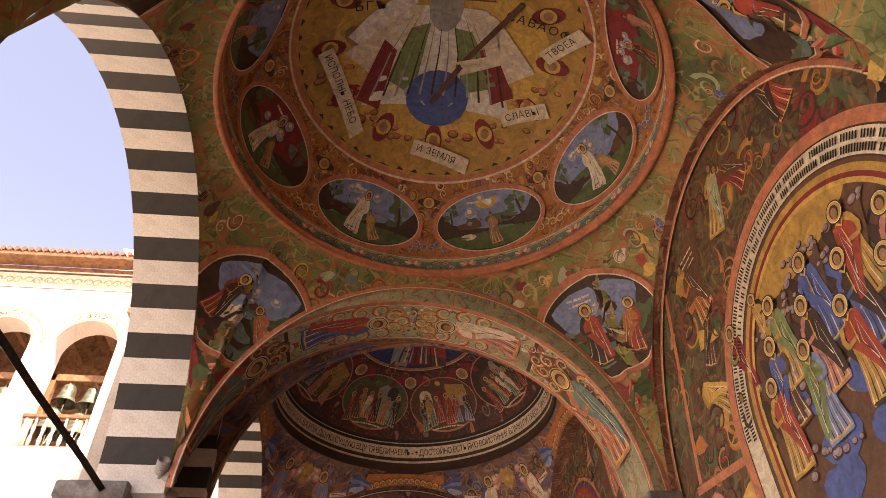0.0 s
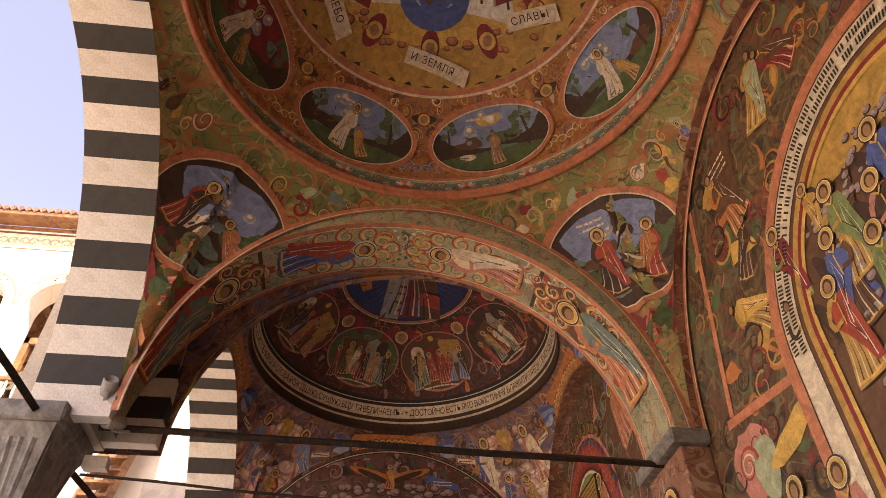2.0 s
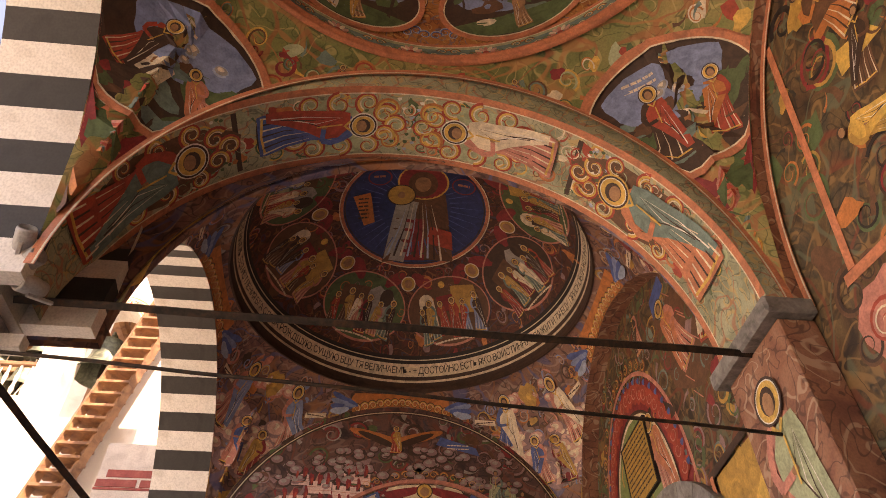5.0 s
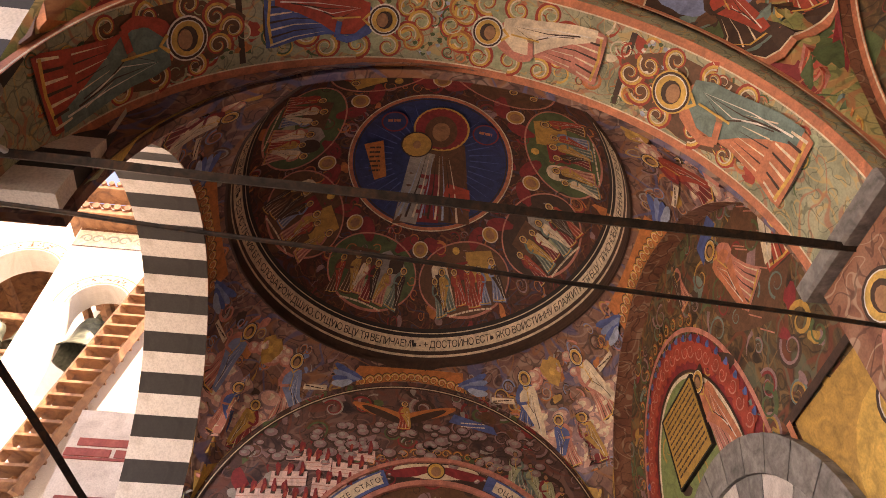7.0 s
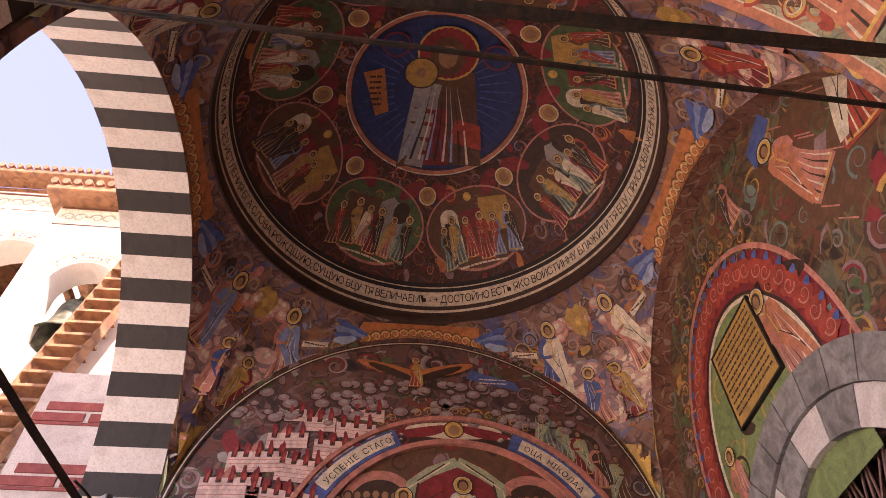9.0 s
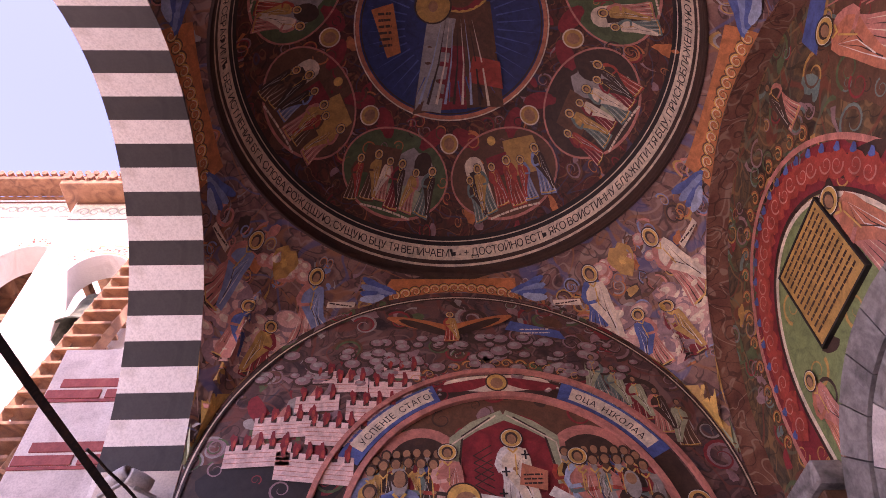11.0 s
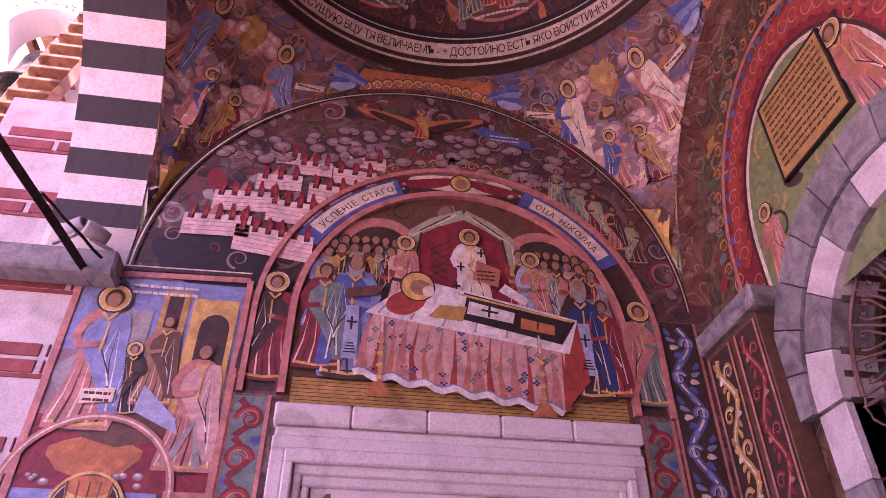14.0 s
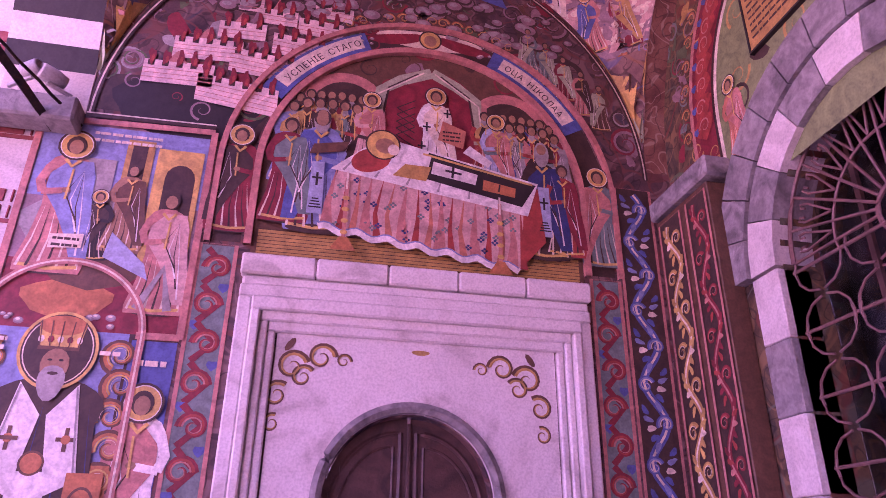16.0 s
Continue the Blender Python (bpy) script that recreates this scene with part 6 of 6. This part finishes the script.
for a in ((7.81, 7.828, 5.3, 6.08), (8.602, 8.62, 5.3, 6.08), (7.828, 8.602, 5.3, 5.318), (7.828, 8.602, 6.062, 6.08)):
    box(bm, XW - 0.042, XW - 0.002, *a)
part("frame", bm, P["black"], board)

p = Paint(on_side, "sunset_saint_panel", side_b, "orange panel with a haloed bearded saint")
p.rect(-6.72, 2.6, -5.33, 4.78, "ochre", 8, 8).up().ell(-5.9, 3.9, 0.5, 0.6, "gold", n=20, rings=3).cloud(-6.4, 3.6, 0.2, rng, ("brown", "orange", "cream"), 6)
p.layer = 0.014
p.figure(-5.75, 2.7, 1.75, "pale", "rose", rng)
p.layer = 0.03
p.line([(-6.8, 4.8), (-5.33, 4.86)], 0.07, "umber").line([(-6.72, 2.6), (-6.76, 4.8)], 0.06, "salmon")
p.done()
window = structure(new("window_1"), "arched church window with stone surround and brown iron grille", "window")
WC, WR, WS = 7.85, 0.93, 3.64
for ring_i, (r0, r1, n) in enumerate(((0.93, 1.2, 9), (1.205, 1.5, 13))):
    for k in range(n):
        a0, a1 = math.pi * k / n + 0.004, math.pi * (k + 1) / n - 0.004
        bm = bmesh.new()
        d = 0.06 if ring_i == 0 else 0.09
        fr = [bm.verts.new((XW - d, WC + r * math.cos(a), WS + r * math.sin(a))) for r, a in ((r0, a0), (r1, a0), (r1, (a0 + a1) / 2), (r1, a1), (r0, a1), (r0, (a0 + a1) / 2))]
        bk = [bm.verts.new((v.co.x + d + 0.25, v.co.y, v.co.z)) for v in fr]
        bm.faces.new(fr), bm.faces.new(bk[::-1])
        for i in range(6):
            j = (i + 1) % 6
            bm.faces.new((fr[i], fr[j], bk[j], bk[i]))
        part("arch_stone", bm, LIGHTSTONE if (ring_i == 0 and k % 2 == 0) else STONE, window)
for f in (-1, 1):
    for k in range(5):
        part("jamb_stone", boxed(XW - 0.06, XW + 0.2, WC + f * 0.93 if f > 0 else WC - 1.2, WC + 1.2 if f > 0 else WC - 0.93, 1.2 + 0.485 * k, 1.68 + 0.485 * k, bevel=0.008), LIGHTSTONE if k % 3 else STONE, window)
grille = part("grille", tube(bmesh.new(), [(XW + 0.06, WC + 0.9 * math.cos(math.radians(a)), WS + 0.9 * math.sin(math.radians(a))) for a in range(0, 181, 6)], 0.016, 6), WINEIRON, window)
for k in range(13):
    a = math.pi * k / 12
    c, s = math.cos(a), math.sin(a)
    part("spoke", tube(bmesh.new(), [(XW + 0.06, WC + 0.15 * c, WS + 0.15 * s), (XW + 0.055, WC + 0.52 * c, WS + 0.52 * s), (XW + 0.06, WC + 0.88 * c, WS + 0.88 * s)], 0.011, 5), WINEIRON, grille)
    if k < 12:
        b = a + math.pi / 24
        for f in (-1, 1):
            pts = [(XW + 0.05, WC + r * math.cos(b + f * o), WS + r * math.sin(b + f * o)) for r, o in ((0.5, 0), (0.62, 0.05), (0.74, 0.085), (0.8, 0.07), (0.79, 0.04), (0.75, 0.04))]
            part("curl", tube(bmesh.new(), pts, 0.009, 5), WINEIRON, grille)
part("hub", tube(bmesh.new(), [(XW + 0.06, WC + 0.15 * math.cos(math.radians(a)), WS + 0.15 * math.sin(math.radians(a))) for a in range(0, 360, 20)], 0.016, 6, True), WINEIRON, grille)
part("hoop", tube(bmesh.new(), [(XW + 0.06, WC + 0.5 * math.cos(math.radians(a)), WS + 0.5 * math.sin(math.radians(a))) for a in range(0, 181, 6)], 0.011, 5), WINEIRON, grille)
for k in range(6):
    z = 3.58 - 0.42 * k
    part("crossbar", tube(bmesh.new(), [(XW + 0.06, WC - 0.92, z), (XW + 0.06, WC + 0.92, z)], 0.012, 6), WINEIRON, grille)
    for j in range(4):
        y = WC - 0.69 + 0.46 * j
        for f in (-1, 1):
            for g in (-1, 1):
                pts = [(XW + 0.055, y + f * 0.21 * math.sin(t), z - 0.21 + g * 0.19 * (1 - math.cos(t) * 0.9)) for t in (0.1, 0.6, 1.1, 1.6, 2.0)]
                part("petal", tube(bmesh.new(), pts, 0.009, 5), WINEIRON, grille)
part("pane", boxed(XW + 0.3, XW + 0.306, WC - 0.92, WC + 0.92, 1.2, 4.56), GLASS, window)
for k in range(3):
    part("glazing_bar", boxed(XW + 0.27, XW + 0.3, WC - 0.48 + 0.46 * k, WC - 0.44 + 0.46 * k, 1.2, 4.5), DOORWOOD, window)
# solid block, no room: its dark colour paints the shade behind the pane
structure(link("church_interior", boxed(XW + 0.5, XW + 4, 5.5, 10, 0, 6), ROOM_SHADE), "near-black block standing in for the unlit church room behind the window", "room")

# ---------------------------------------------------------------- church wall, first bay
p = Paint(on_side, "great_arch_painting", side_a, "large painted arch of angels in clouds within a lettered white band")
c0, s0 = -1.75, 4.8
arch_fill(p, c0, 1.2, 3.4, s0, "brown", rise=1.2)
p.up().ell(c0, 5.75, 0.75, 0.2, "ochre", n=24, rings=3).up()
for k in range(10):
    p.ell(c0 + rng.uniform(-0.8, 0.8), rng.uniform(4.0, 5.3), 0.25, 0.15, "blue", n=12, rings=1, wob=0.1)
p.up()
for k in range(34):
    p.cloud(c0 + rng.uniform(-0.85, 0.85), rng.uniform(4.2, 5.75), 0.16, rng, ("umber", "mauve", "grey"), 5)
p.up().up()
for k in range(11):
    x, z = c0 - 0.9 + 0.18 * k, 4.3 + 0.28 * (k % 3)
    p.ell(x - 0.1, z + 0.45, 0.07, 0.3, "umber", rot=0.4, n=12, rings=1).ell(x + 0.1, z + 0.45, 0.07, 0.3, "brown", rot=-0.4, n=12, rings=1).up()
    p.figure(x, z, 0.8, rng.choice(("blue", "brown", "ochre", "rose", "sky")), rng.choice(("red", "umber", "blue", "green")), rng)
    p.layer -= 0.0022
p.figure(c0 - 0.62, 5.3, 0.55, "umber", "ochre", rng, lean=0.2)
p.layer = 0.012
for r0, r1, m in ((1.14, 1.18, "gold"), (1.18, 1.22, "crimson"), (1.22, 1.28, "ochre"), (1.28, 1.32, "brown"), (1.32, 1.54, "cream"), (1.54, 1.66, "salmon"), (1.315, 1.33, "umber"), (1.525, 1.54, "umber")):
    pts = [(c0 - (r0 + r1) / 2 * math.cos(math.pi * i / 48), s0 + (r0 + r1) / 2 * math.sin(math.pi * i / 48)) for i in range(49)]
    p.line([(pts[0][0], 3.0)] + pts + [(pts[-1][0], 3.0)], r1 - r0, m)
    if r1 - r0 < 0.03:
        p.up()
p.up()
p.done()
p = Paint(on_side, "arch_lettering", side_a, "two rows of black script on a white band")
p.layer = 0.019
for k in range(150):
    t = math.pi * (k + 0.7) / 151
    for r in (1.35, 1.44):
        if rng.random() < 0.85:
            h = 0.06
            c, s = math.cos(t), math.sin(t)
            x, y = c0 - r * c, s0 + r * s
            p.quad((x - 0.009 * s, y - 0.009 * c), (x + 0.007 * s, y + 0.007 * c), (x + 0.007 * s - h * c, y + 0.007 * c + h * s), (x - 0.009 * s - h * c, y - 0.009 * c + h * s), "black", 1, 1)
p.done()
p = Paint(on_side, "judgement_figures", side_a, "dark rocky scene with naked and winged figures")
for x, z, h, r, cl, ln in ((-3.3, 5.3, 0.7, "ochre", "gold", 0.9), (-3.2, 6.2, 0.9, "orange", "brown", 0.3), (-2.6, 6.7, 0.8, "ochre", "sage", -0.4), (-1.9, 6.75, 0.7, "crimson", "brown", 0.6), (-3.45, 5.75, 0.6, "brown", "umber", -0.5), (-1.1, 6.7, 0.8, "red", "umber", 0.3), (-3.0, 4.6, 0.7, "umber", "brown", 0.2)):
    p.figure(x, z, h, r, cl, rng, lean=ln, halo=False)
p.quad((-3.55, 6.0), (-3.15, 5.9), (-3.2, 6.05), (-3.5, 6.2), "gold").up().quad((-3.5, 6.5), (-3.1, 6.5), (-2.9, 7.2), (-3.3, 7.2), "brown").up().bars(-3.4, 7.0, 0.3, 3, 0.07, "cream", rng, 0.3)
p.figure(-2.95, 5.1, 0.75, "green", "crimson", rng)
p.line([(-4.4, 4.92), (-2.97, 4.7)], 0.08, "salmon").line([(-4.3, 4.95), (-3.9, 7.0)], 0.07, "salmon")
p.done()
p = Paint(lambda u, v, h: Vector((XT + RT - h, 5.22 - u, v)), "pilaster_saint", bpy.data.objects["pilaster_1"], "faded standing saint on the pilaster")
p.figure(0, 3.2, 1.5, "rose", "sage", rng)
p.done()
p = Paint(on_side, "capital_painting", side_a, "painted pink and green capital with a swag")
p.ell(-4.2, 4.5, 0.3, 0.3, "rose", n=16, rings=2, wob=0.08).up().ell(-4.05, 4.4, 0.18, 0.25, "sage", n=14, rings=2, wob=0.1).up().scroll(-4.25, 4.5, 0.16, ("red", "rose", "cream"), 1)
p.ell(-3.6, 4.45, 0.4, 0.1, "gold", rot=0.3, n=16, rings=2, wob=0.08).up().figure(-3.8, 3.2, 1.0, "salmon", "pale", rng).figure(-3.3, 3.1, 1.0, "orange", "rose", rng)
p.done()

# ---------------------------------------------------------------- iron ties and lamps
def rod(a, b, r, label, n=8):
    bm = tube(bmesh.new(), [Vector(a).lerp(Vector(b), i / 8) + Vector((0, 0, 0.006 * math.sin(i * 2.1))) for i in range(9)], r, n)
    return tagged(link("tie_rod", bm, IRON), label, "tie rod", "iron ties")


rod((-1.75, 5.2, 5.06), (3.55, 5.22, 4.95), 0.035, "thick rusty iron tie bar across a painted arch", 4)
rod((-1.75, 5.15, 4.6), (3.42, 5.22, 4.3), 0.013, "thin rusty iron rod across the bay")
rod((3.42, 5.22, 4.31), (3.45, 5.22, 4.93), 0.012, "thin upright rusty iron hanger at the pilaster")
rod((-2.1, 5.5, 4.88), (-1.5, 9.95, 4.76), 0.04, "black iron tie bar between arcade capitals", 4)
rod((-2.3, 0.0, 5.0), (-2.1, 4.75, 4.95), 0.04, "black iron tie bar between arcade capitals", 4)
rod((-1.72, 9.2, 4.98), (-1.3, 9.95, 4.8), 0.012, "thin black iron stay at the impost")


def floodlight(x, y, z, rx, rz):
    e = tagged(new("floodlight"), "small grey round floodlight on a stone impost", "lamp", "floodlights")
    bm = lathe(bmesh.new(), [(0.0, -0.1), (0.05, -0.1), (0.065, -0.02), (0.065, 0.08), (0.055, 0.1), (0.05, 0.06), (0.0, 0.06)], n=18)
    part("housing", bm, LAMPGREY, e, smooth=True)
    part("bracket", boxed(-0.015, 0.015, -0.085, -0.06, -0.17, 0.02, bevel=0.004), LAMPGREY, e)
    e.matrix_world = pose(x, y, z, rx, 0, rz)


for a in ((-1.62, 4.78, 5.2, 60, 20), (-1.58, 4.86, 5.1, 80, 60), (-1.56, 4.98, 5.0, 110, -30), (-1.66, 9.7, 5.06, 70, 70), (-1.5, 9.72, 5.05, 85, -50)):
    floodlight(*a)

# ---------------------------------------------------------------- courtyard: striped wall, belfry
brickwall = structure(link("wall_northwest", boxed(-2.75, -1.615, YW + 0.02, YW + 0.6, 0, 6.7), LIGHTSTONE), "pale plastered wall with painted red brick courses", "wall")
meshes = {}
for row in range(9):
    z = 0.5 + 0.7 * row
    x, k = -2.74, 0
    while x < -1.64:
        w = min(0.52, -1.62 - x)
        for dz in (0, 0.13):
            key = round(w, 2)
            if key not in meshes:
                ob = link("brick", boxed(0, w - 0.025, -0.012, 0.02, 0, 0.1, bevel=0.004), BRICK, brickwall)
                meshes[key] = ob.data
            else:
                ob = new("brick", meshes[key])
                ob.parent = brickwall
            ob.location = (x + (0.1 if dz else 0) * (1 if x + 0.1 + w < -1.6 else 0), YW + 0.02, z + dz)
        x += 0.54
for row in range(9):
    bm = boxed(-2.75, -1.62, YW + 0.008, YW + 0.022, 0.46 + 0.7 * row, 0.49 + 0.7 * row)
    part("brick_course", bm, BRICK, brickwall)

TY = 14.7
belfry = tagged(new("belfry"), "sunlit white bell tower with arched openings and painted cornice", "building", kind="structure")
OPEN = ((-9.9, 0.85, 10.3, 13.3), (-7.6, 0.85, 10.3, 13.3))
def on_tower(u, v, h):
    return Vector((u, TY - h, v))
edges = (-14, -8.75, -5.0)
for (a, b), o in zip(zip(edges, edges[1:]), OPEN):
    part("wall", arched_wall(on_tower, a, b, 0, 15.9, 0.7, o), WHITE, belfry)
part("back_wall", boxed(-14, -5.0, TY + 3.2, TY + 3.4, 0, 15.9), WOOD, belfry)
part("loft_floor", boxed(-14, -5.0, TY + 0.7, TY + 3.2, 9.7, 9.9), WOOD, belfry)
part("loft_ceiling", boxed(-14, -5.0, TY, TY + 3.4, 15.9, 16.05), WOOD, belfry)
for k in range(6):
    part("ceiling_beam", boxed(-13 + 1.3 * k, -12.85 + 1.3 * k, TY + 0.7, TY + 3.2, 14.6, 14.8, bevel=0.01), WOOD, belfry)
part("eave", boxed(-14, -5.0, TY - 0.5, TY, 16.05, 16.2, bevel=0.02), WOOD, belfry)
for k in range(44):
    part("eave_tile", tube(bmesh.new(), [(-13.9 + 0.2 * k, TY - 0.55, 16.26), (-13.9 + 0.2 * k, TY + 0.2, 16.4)], 0.07, 7), TILEROOF, belfry)
p = Paint(on_tower, "cornice_frieze", belfry, "painted frieze of green leaf scrolls")
p.rect(-14, 15.25, -5.05, 15.75, "cream", 30, 2).up()
for k in range(31):
    x = -13.8 + 0.28 * k
    p.scroll(x, 15.5, 0.15, ("sage", "grey"), 1 if k % 2 else -1)
p.line([(-14, 15.8), (-5.05, 15.8)], 0.07, "brown").line([(-14, 15.22), (-5.05, 15.22)], 0.03, "brown")
p.done()
for m, half, sill, spring in OPEN:
    p = Paint(on_tower, "painted_arch_border", belfry, "yellow arch border with red flowers")
    for r0, r1, c in ((0.02, 0.3, "cream"), (0.02, 0.05, "gold"), (0.27, 0.3, "gold")):
        arch_band(p, m, half + r0, half + r1, spring, c).up()
    for k in range(40):
        t = rng.gauss(math.pi / 2, 0.4)
        r = half + rng.uniform(0.08, 0.24)
        p.ell(m - r * math.cos(t), spring + r * math.sin(t), 0.03, 0.025, rng.choice(("rose", "red", "sage")), n=7, rings=1)
    p.done()


WY = 12.3
wing = tagged(new("belfry_wing"), "sunlit white wing of the bell tower with an arched bell opening", "building", kind="structure")
WOPEN = (-4.38, 0.52, 8.4, 10.4)
def on_wing(u, v, h):
    return Vector((u, WY - h, v))
part("wall", arched_wall(on_wing, -5.4, -3.3, 0, 12.4, 0.5, WOPEN), WHITE, wing)
part("side_wall", boxed(-3.3, -2.9, WY + 0.3, WY + 2.4, 0, 12.4), WHITE, wing)
part("back_wall", boxed(-5.4, -3.3, WY + 2.2, WY + 2.4, 0, 12.4), WOOD, wing)
part("eave", boxed(-5.6, -2.8, WY - 0.4, WY + 2.5, 12.4, 12.55, bevel=0.02), WOOD, wing)
for k in range(14):
    part("eave_tile", tube(bmesh.new(), [(-5.5 + 0.2 * k, WY - 0.45, 12.6), (-5.5 + 0.2 * k, WY + 0.5, 12.8)], 0.07, 7), TILEROOF, wing)
for k in range(4):
    part("ceiling_beam", boxed(-5.0 + 0.45 * k, -4.88 + 0.45 * k, WY + 0.5, WY + 2.2, 10.9, 11.05, bevel=0.01), WOOD, wing)
p = Paint(on_wing, "cornice_frieze", wing, "painted frieze of green leaf scrolls")
p.rect(-5.38, 11.9, -3.32, 12.32, "cream", 12, 2).rect(-3.62, 10.2, -3.34, 11.9, "cream", 2, 8).up()
for k in range(8):
    p.scroll(-5.2 + 0.25 * k, 12.1, 0.13, ("sage", "grey"), 1 if k % 2 else -1)
for k in range(6):
    p.scroll(-3.48, 10.35 + 0.28 * k, 0.11, ("sage", "grey"), 1 if k % 2 else -1)
p.line([(-5.38, 12.36), (-3.32, 12.36)], 0.06, "brown").line([(-5.38, 11.88), (-3.62, 11.88), (-3.64, 10.2)], 0.025, "brown")
p.done()
p = Paint(on_wing, "painted_arch_border", wing, "yellow arch border with red flowers")
for r0, r1, c in ((0.02, 0.24, "cream"), (0.02, 0.045, "gold"), (0.215, 0.24, "gold")):
    arch_band(p, -4.38, 0.52 + r0, 0.52 + r1, 10.4, c).up()
for k in range(40):
    t = rng.gauss(math.pi / 2, 0.5)
    r = 0.52 + rng.uniform(0.07, 0.2)
    p.ell(-4.38 - r * math.cos(t), 10.4 + r * math.sin(t), 0.025, 0.02, rng.choice(("rose", "red", "sage")), n=7, rings=1)
p.done()


def bell(x, y, z, r):
    e = tagged(new("bell"), "green bronze bell hanging from a timber yoke", "bell", "belfry bells")
    prof = [(0.12, 1.0), (0.45, 0.95), (0.55, 0.8), (0.6, 0.5), (0.7, 0.25), (0.95, 0.04), (1.0, 0.0), (0.93, 0.0), (0.62, 0.3), (0.5, 0.8), (0.1, 0.88)]
    part("body", lathe(bmesh.new(), [(a * r, b * r * 1.7) for a, b in prof], n=24), BRONZE, e, smooth=True)
    part("crown", tube(bmesh.new(), [(0, -0.2 * r, 1.65 * r), (0, -0.15 * r, 2.0 * r), (0, 0.15 * r, 2.0 * r), (0, 0.2 * r, 1.65 * r)], 0.07 * r, 6), BRONZE, e)
    part("clapper", tube(bmesh.new(), [(0, 0, 1.4 * r), (0, 0, 0.1 * r), (0, 0, -0.1 * r)], 0.08 * r, 6), IRON, e)
    part("rope", tube(bmesh.new(), [(0, 0, -0.05 * r), (0.3 * r, -0.2, -2.2 * r), (0.1 * r, -0.3, -4 * r)], 0.015, 5), P["cream"], e)
    e.location = (x, y, z)


for x, z, r in ((-7.95, 12.0, 0.33), (-7.3, 11.9, 0.33), (-8.1, 11.1, 0.42), (-7.4, 11.0, 0.4), (-10.2, 11.9, 0.35), (-9.6, 11.8, 0.35)):
    bell(x, TY + 0.9, z, r)
bell(-4.6, WY + 0.75, 9.75, 0.5)
bell(-4.25, WY + 1.3, 10.1, 0.28)
for m, half, sill, spring in OPEN:
    e = tagged(new("timber_gantry"), "timber frame carrying the tower bells", "timber frame", "belfry timbers")
    part("yoke", boxed(m - half - 0.1, m + half + 0.1, TY + 0.8, TY + 1.02, spring - 0.65, spring - 0.43, bevel=0.02), WOOD, e)
    part("lower_beam", boxed(m - half - 0.1, m + half + 0.1, TY + 0.75, TY + 0.9, spring - 1.9, spring - 1.75, bevel=0.02), WOOD, e)
    for f in (-1, 1):
        part("post", boxed(m + f * half - 0.09, m + f * half + 0.09, TY + 0.8, TY + 1.0, 9.9, spring - 0.43, bevel=0.02), WOOD, e)
        part("brace", tube(bmesh.new(), [(m + f * half, TY + 0.9, spring - 1.6), (m + f * half * 0.3, TY + 0.9, spring - 0.6)], 0.05, 4), WOOD, e)
    rail = tagged(new("balustrade"), "turned wooden balustrade in a tower opening", "railing", "belfry railings")
    part("handrail", boxed(m - half, m + half, TY + 0.1, TY + 0.22, sill + 0.85, sill + 0.95, bevel=0.015), WOOD, rail)
    part("bottom_rail", boxed(m - half, m + half, TY + 0.1, TY + 0.22, sill, sill + 0.08, bevel=0.01), WOOD, rail)
    for k in range(7):
        x = m - half + (k + 0.5) * 2 * half / 7
        part("baluster", lathe(bmesh.new(), [(0.03, 0.08), (0.055, 0.25), (0.03, 0.4), (0.05, 0.55), (0.03, 0.7), (0.035, 0.85)], (x, TY + 0.16, sill), 10), LIGHTSTONE, rail, smooth=True)
# timber stair up the tower
stair = tagged(new("wooden_stair"), "steep brown wooden stair rising along the white tower", "stair")
a, b = Vector((-4.5, WY - 0.4, 6.6)), Vector((-3.45, WY - 0.4, 11.3))
for dx in (0.0, 0.5):
    o = Vector((dx, 0, 0))
    part("stringer", tube(bmesh.new(), [a + o, b + o], 0.09, 4), WOOD, stair)
for k in range(20):
    q = a.lerp(b, (k + 0.5) / 20)
    part("tread", boxed(q.x, q.x + 0.5, q.y - 0.12, q.y + 0.22, q.z - 0.02, q.z + 0.03, bevel=0.005), WOOD, stair)
part("back_board", tube(bmesh.new(), [a + Vector((0.25, 0.25, 0)), b + Vector((0.25, 0.25, 0))], 0.12, 4), WOOD, stair)
# gabled white wall higher up behind the tower
structure(link("wall_gable", boxed(-9.5, -3.0, TY + 4, TY + 4.5, 0, 20.5), WHITE), "tall white gable wall behind the bell tower", "wall")
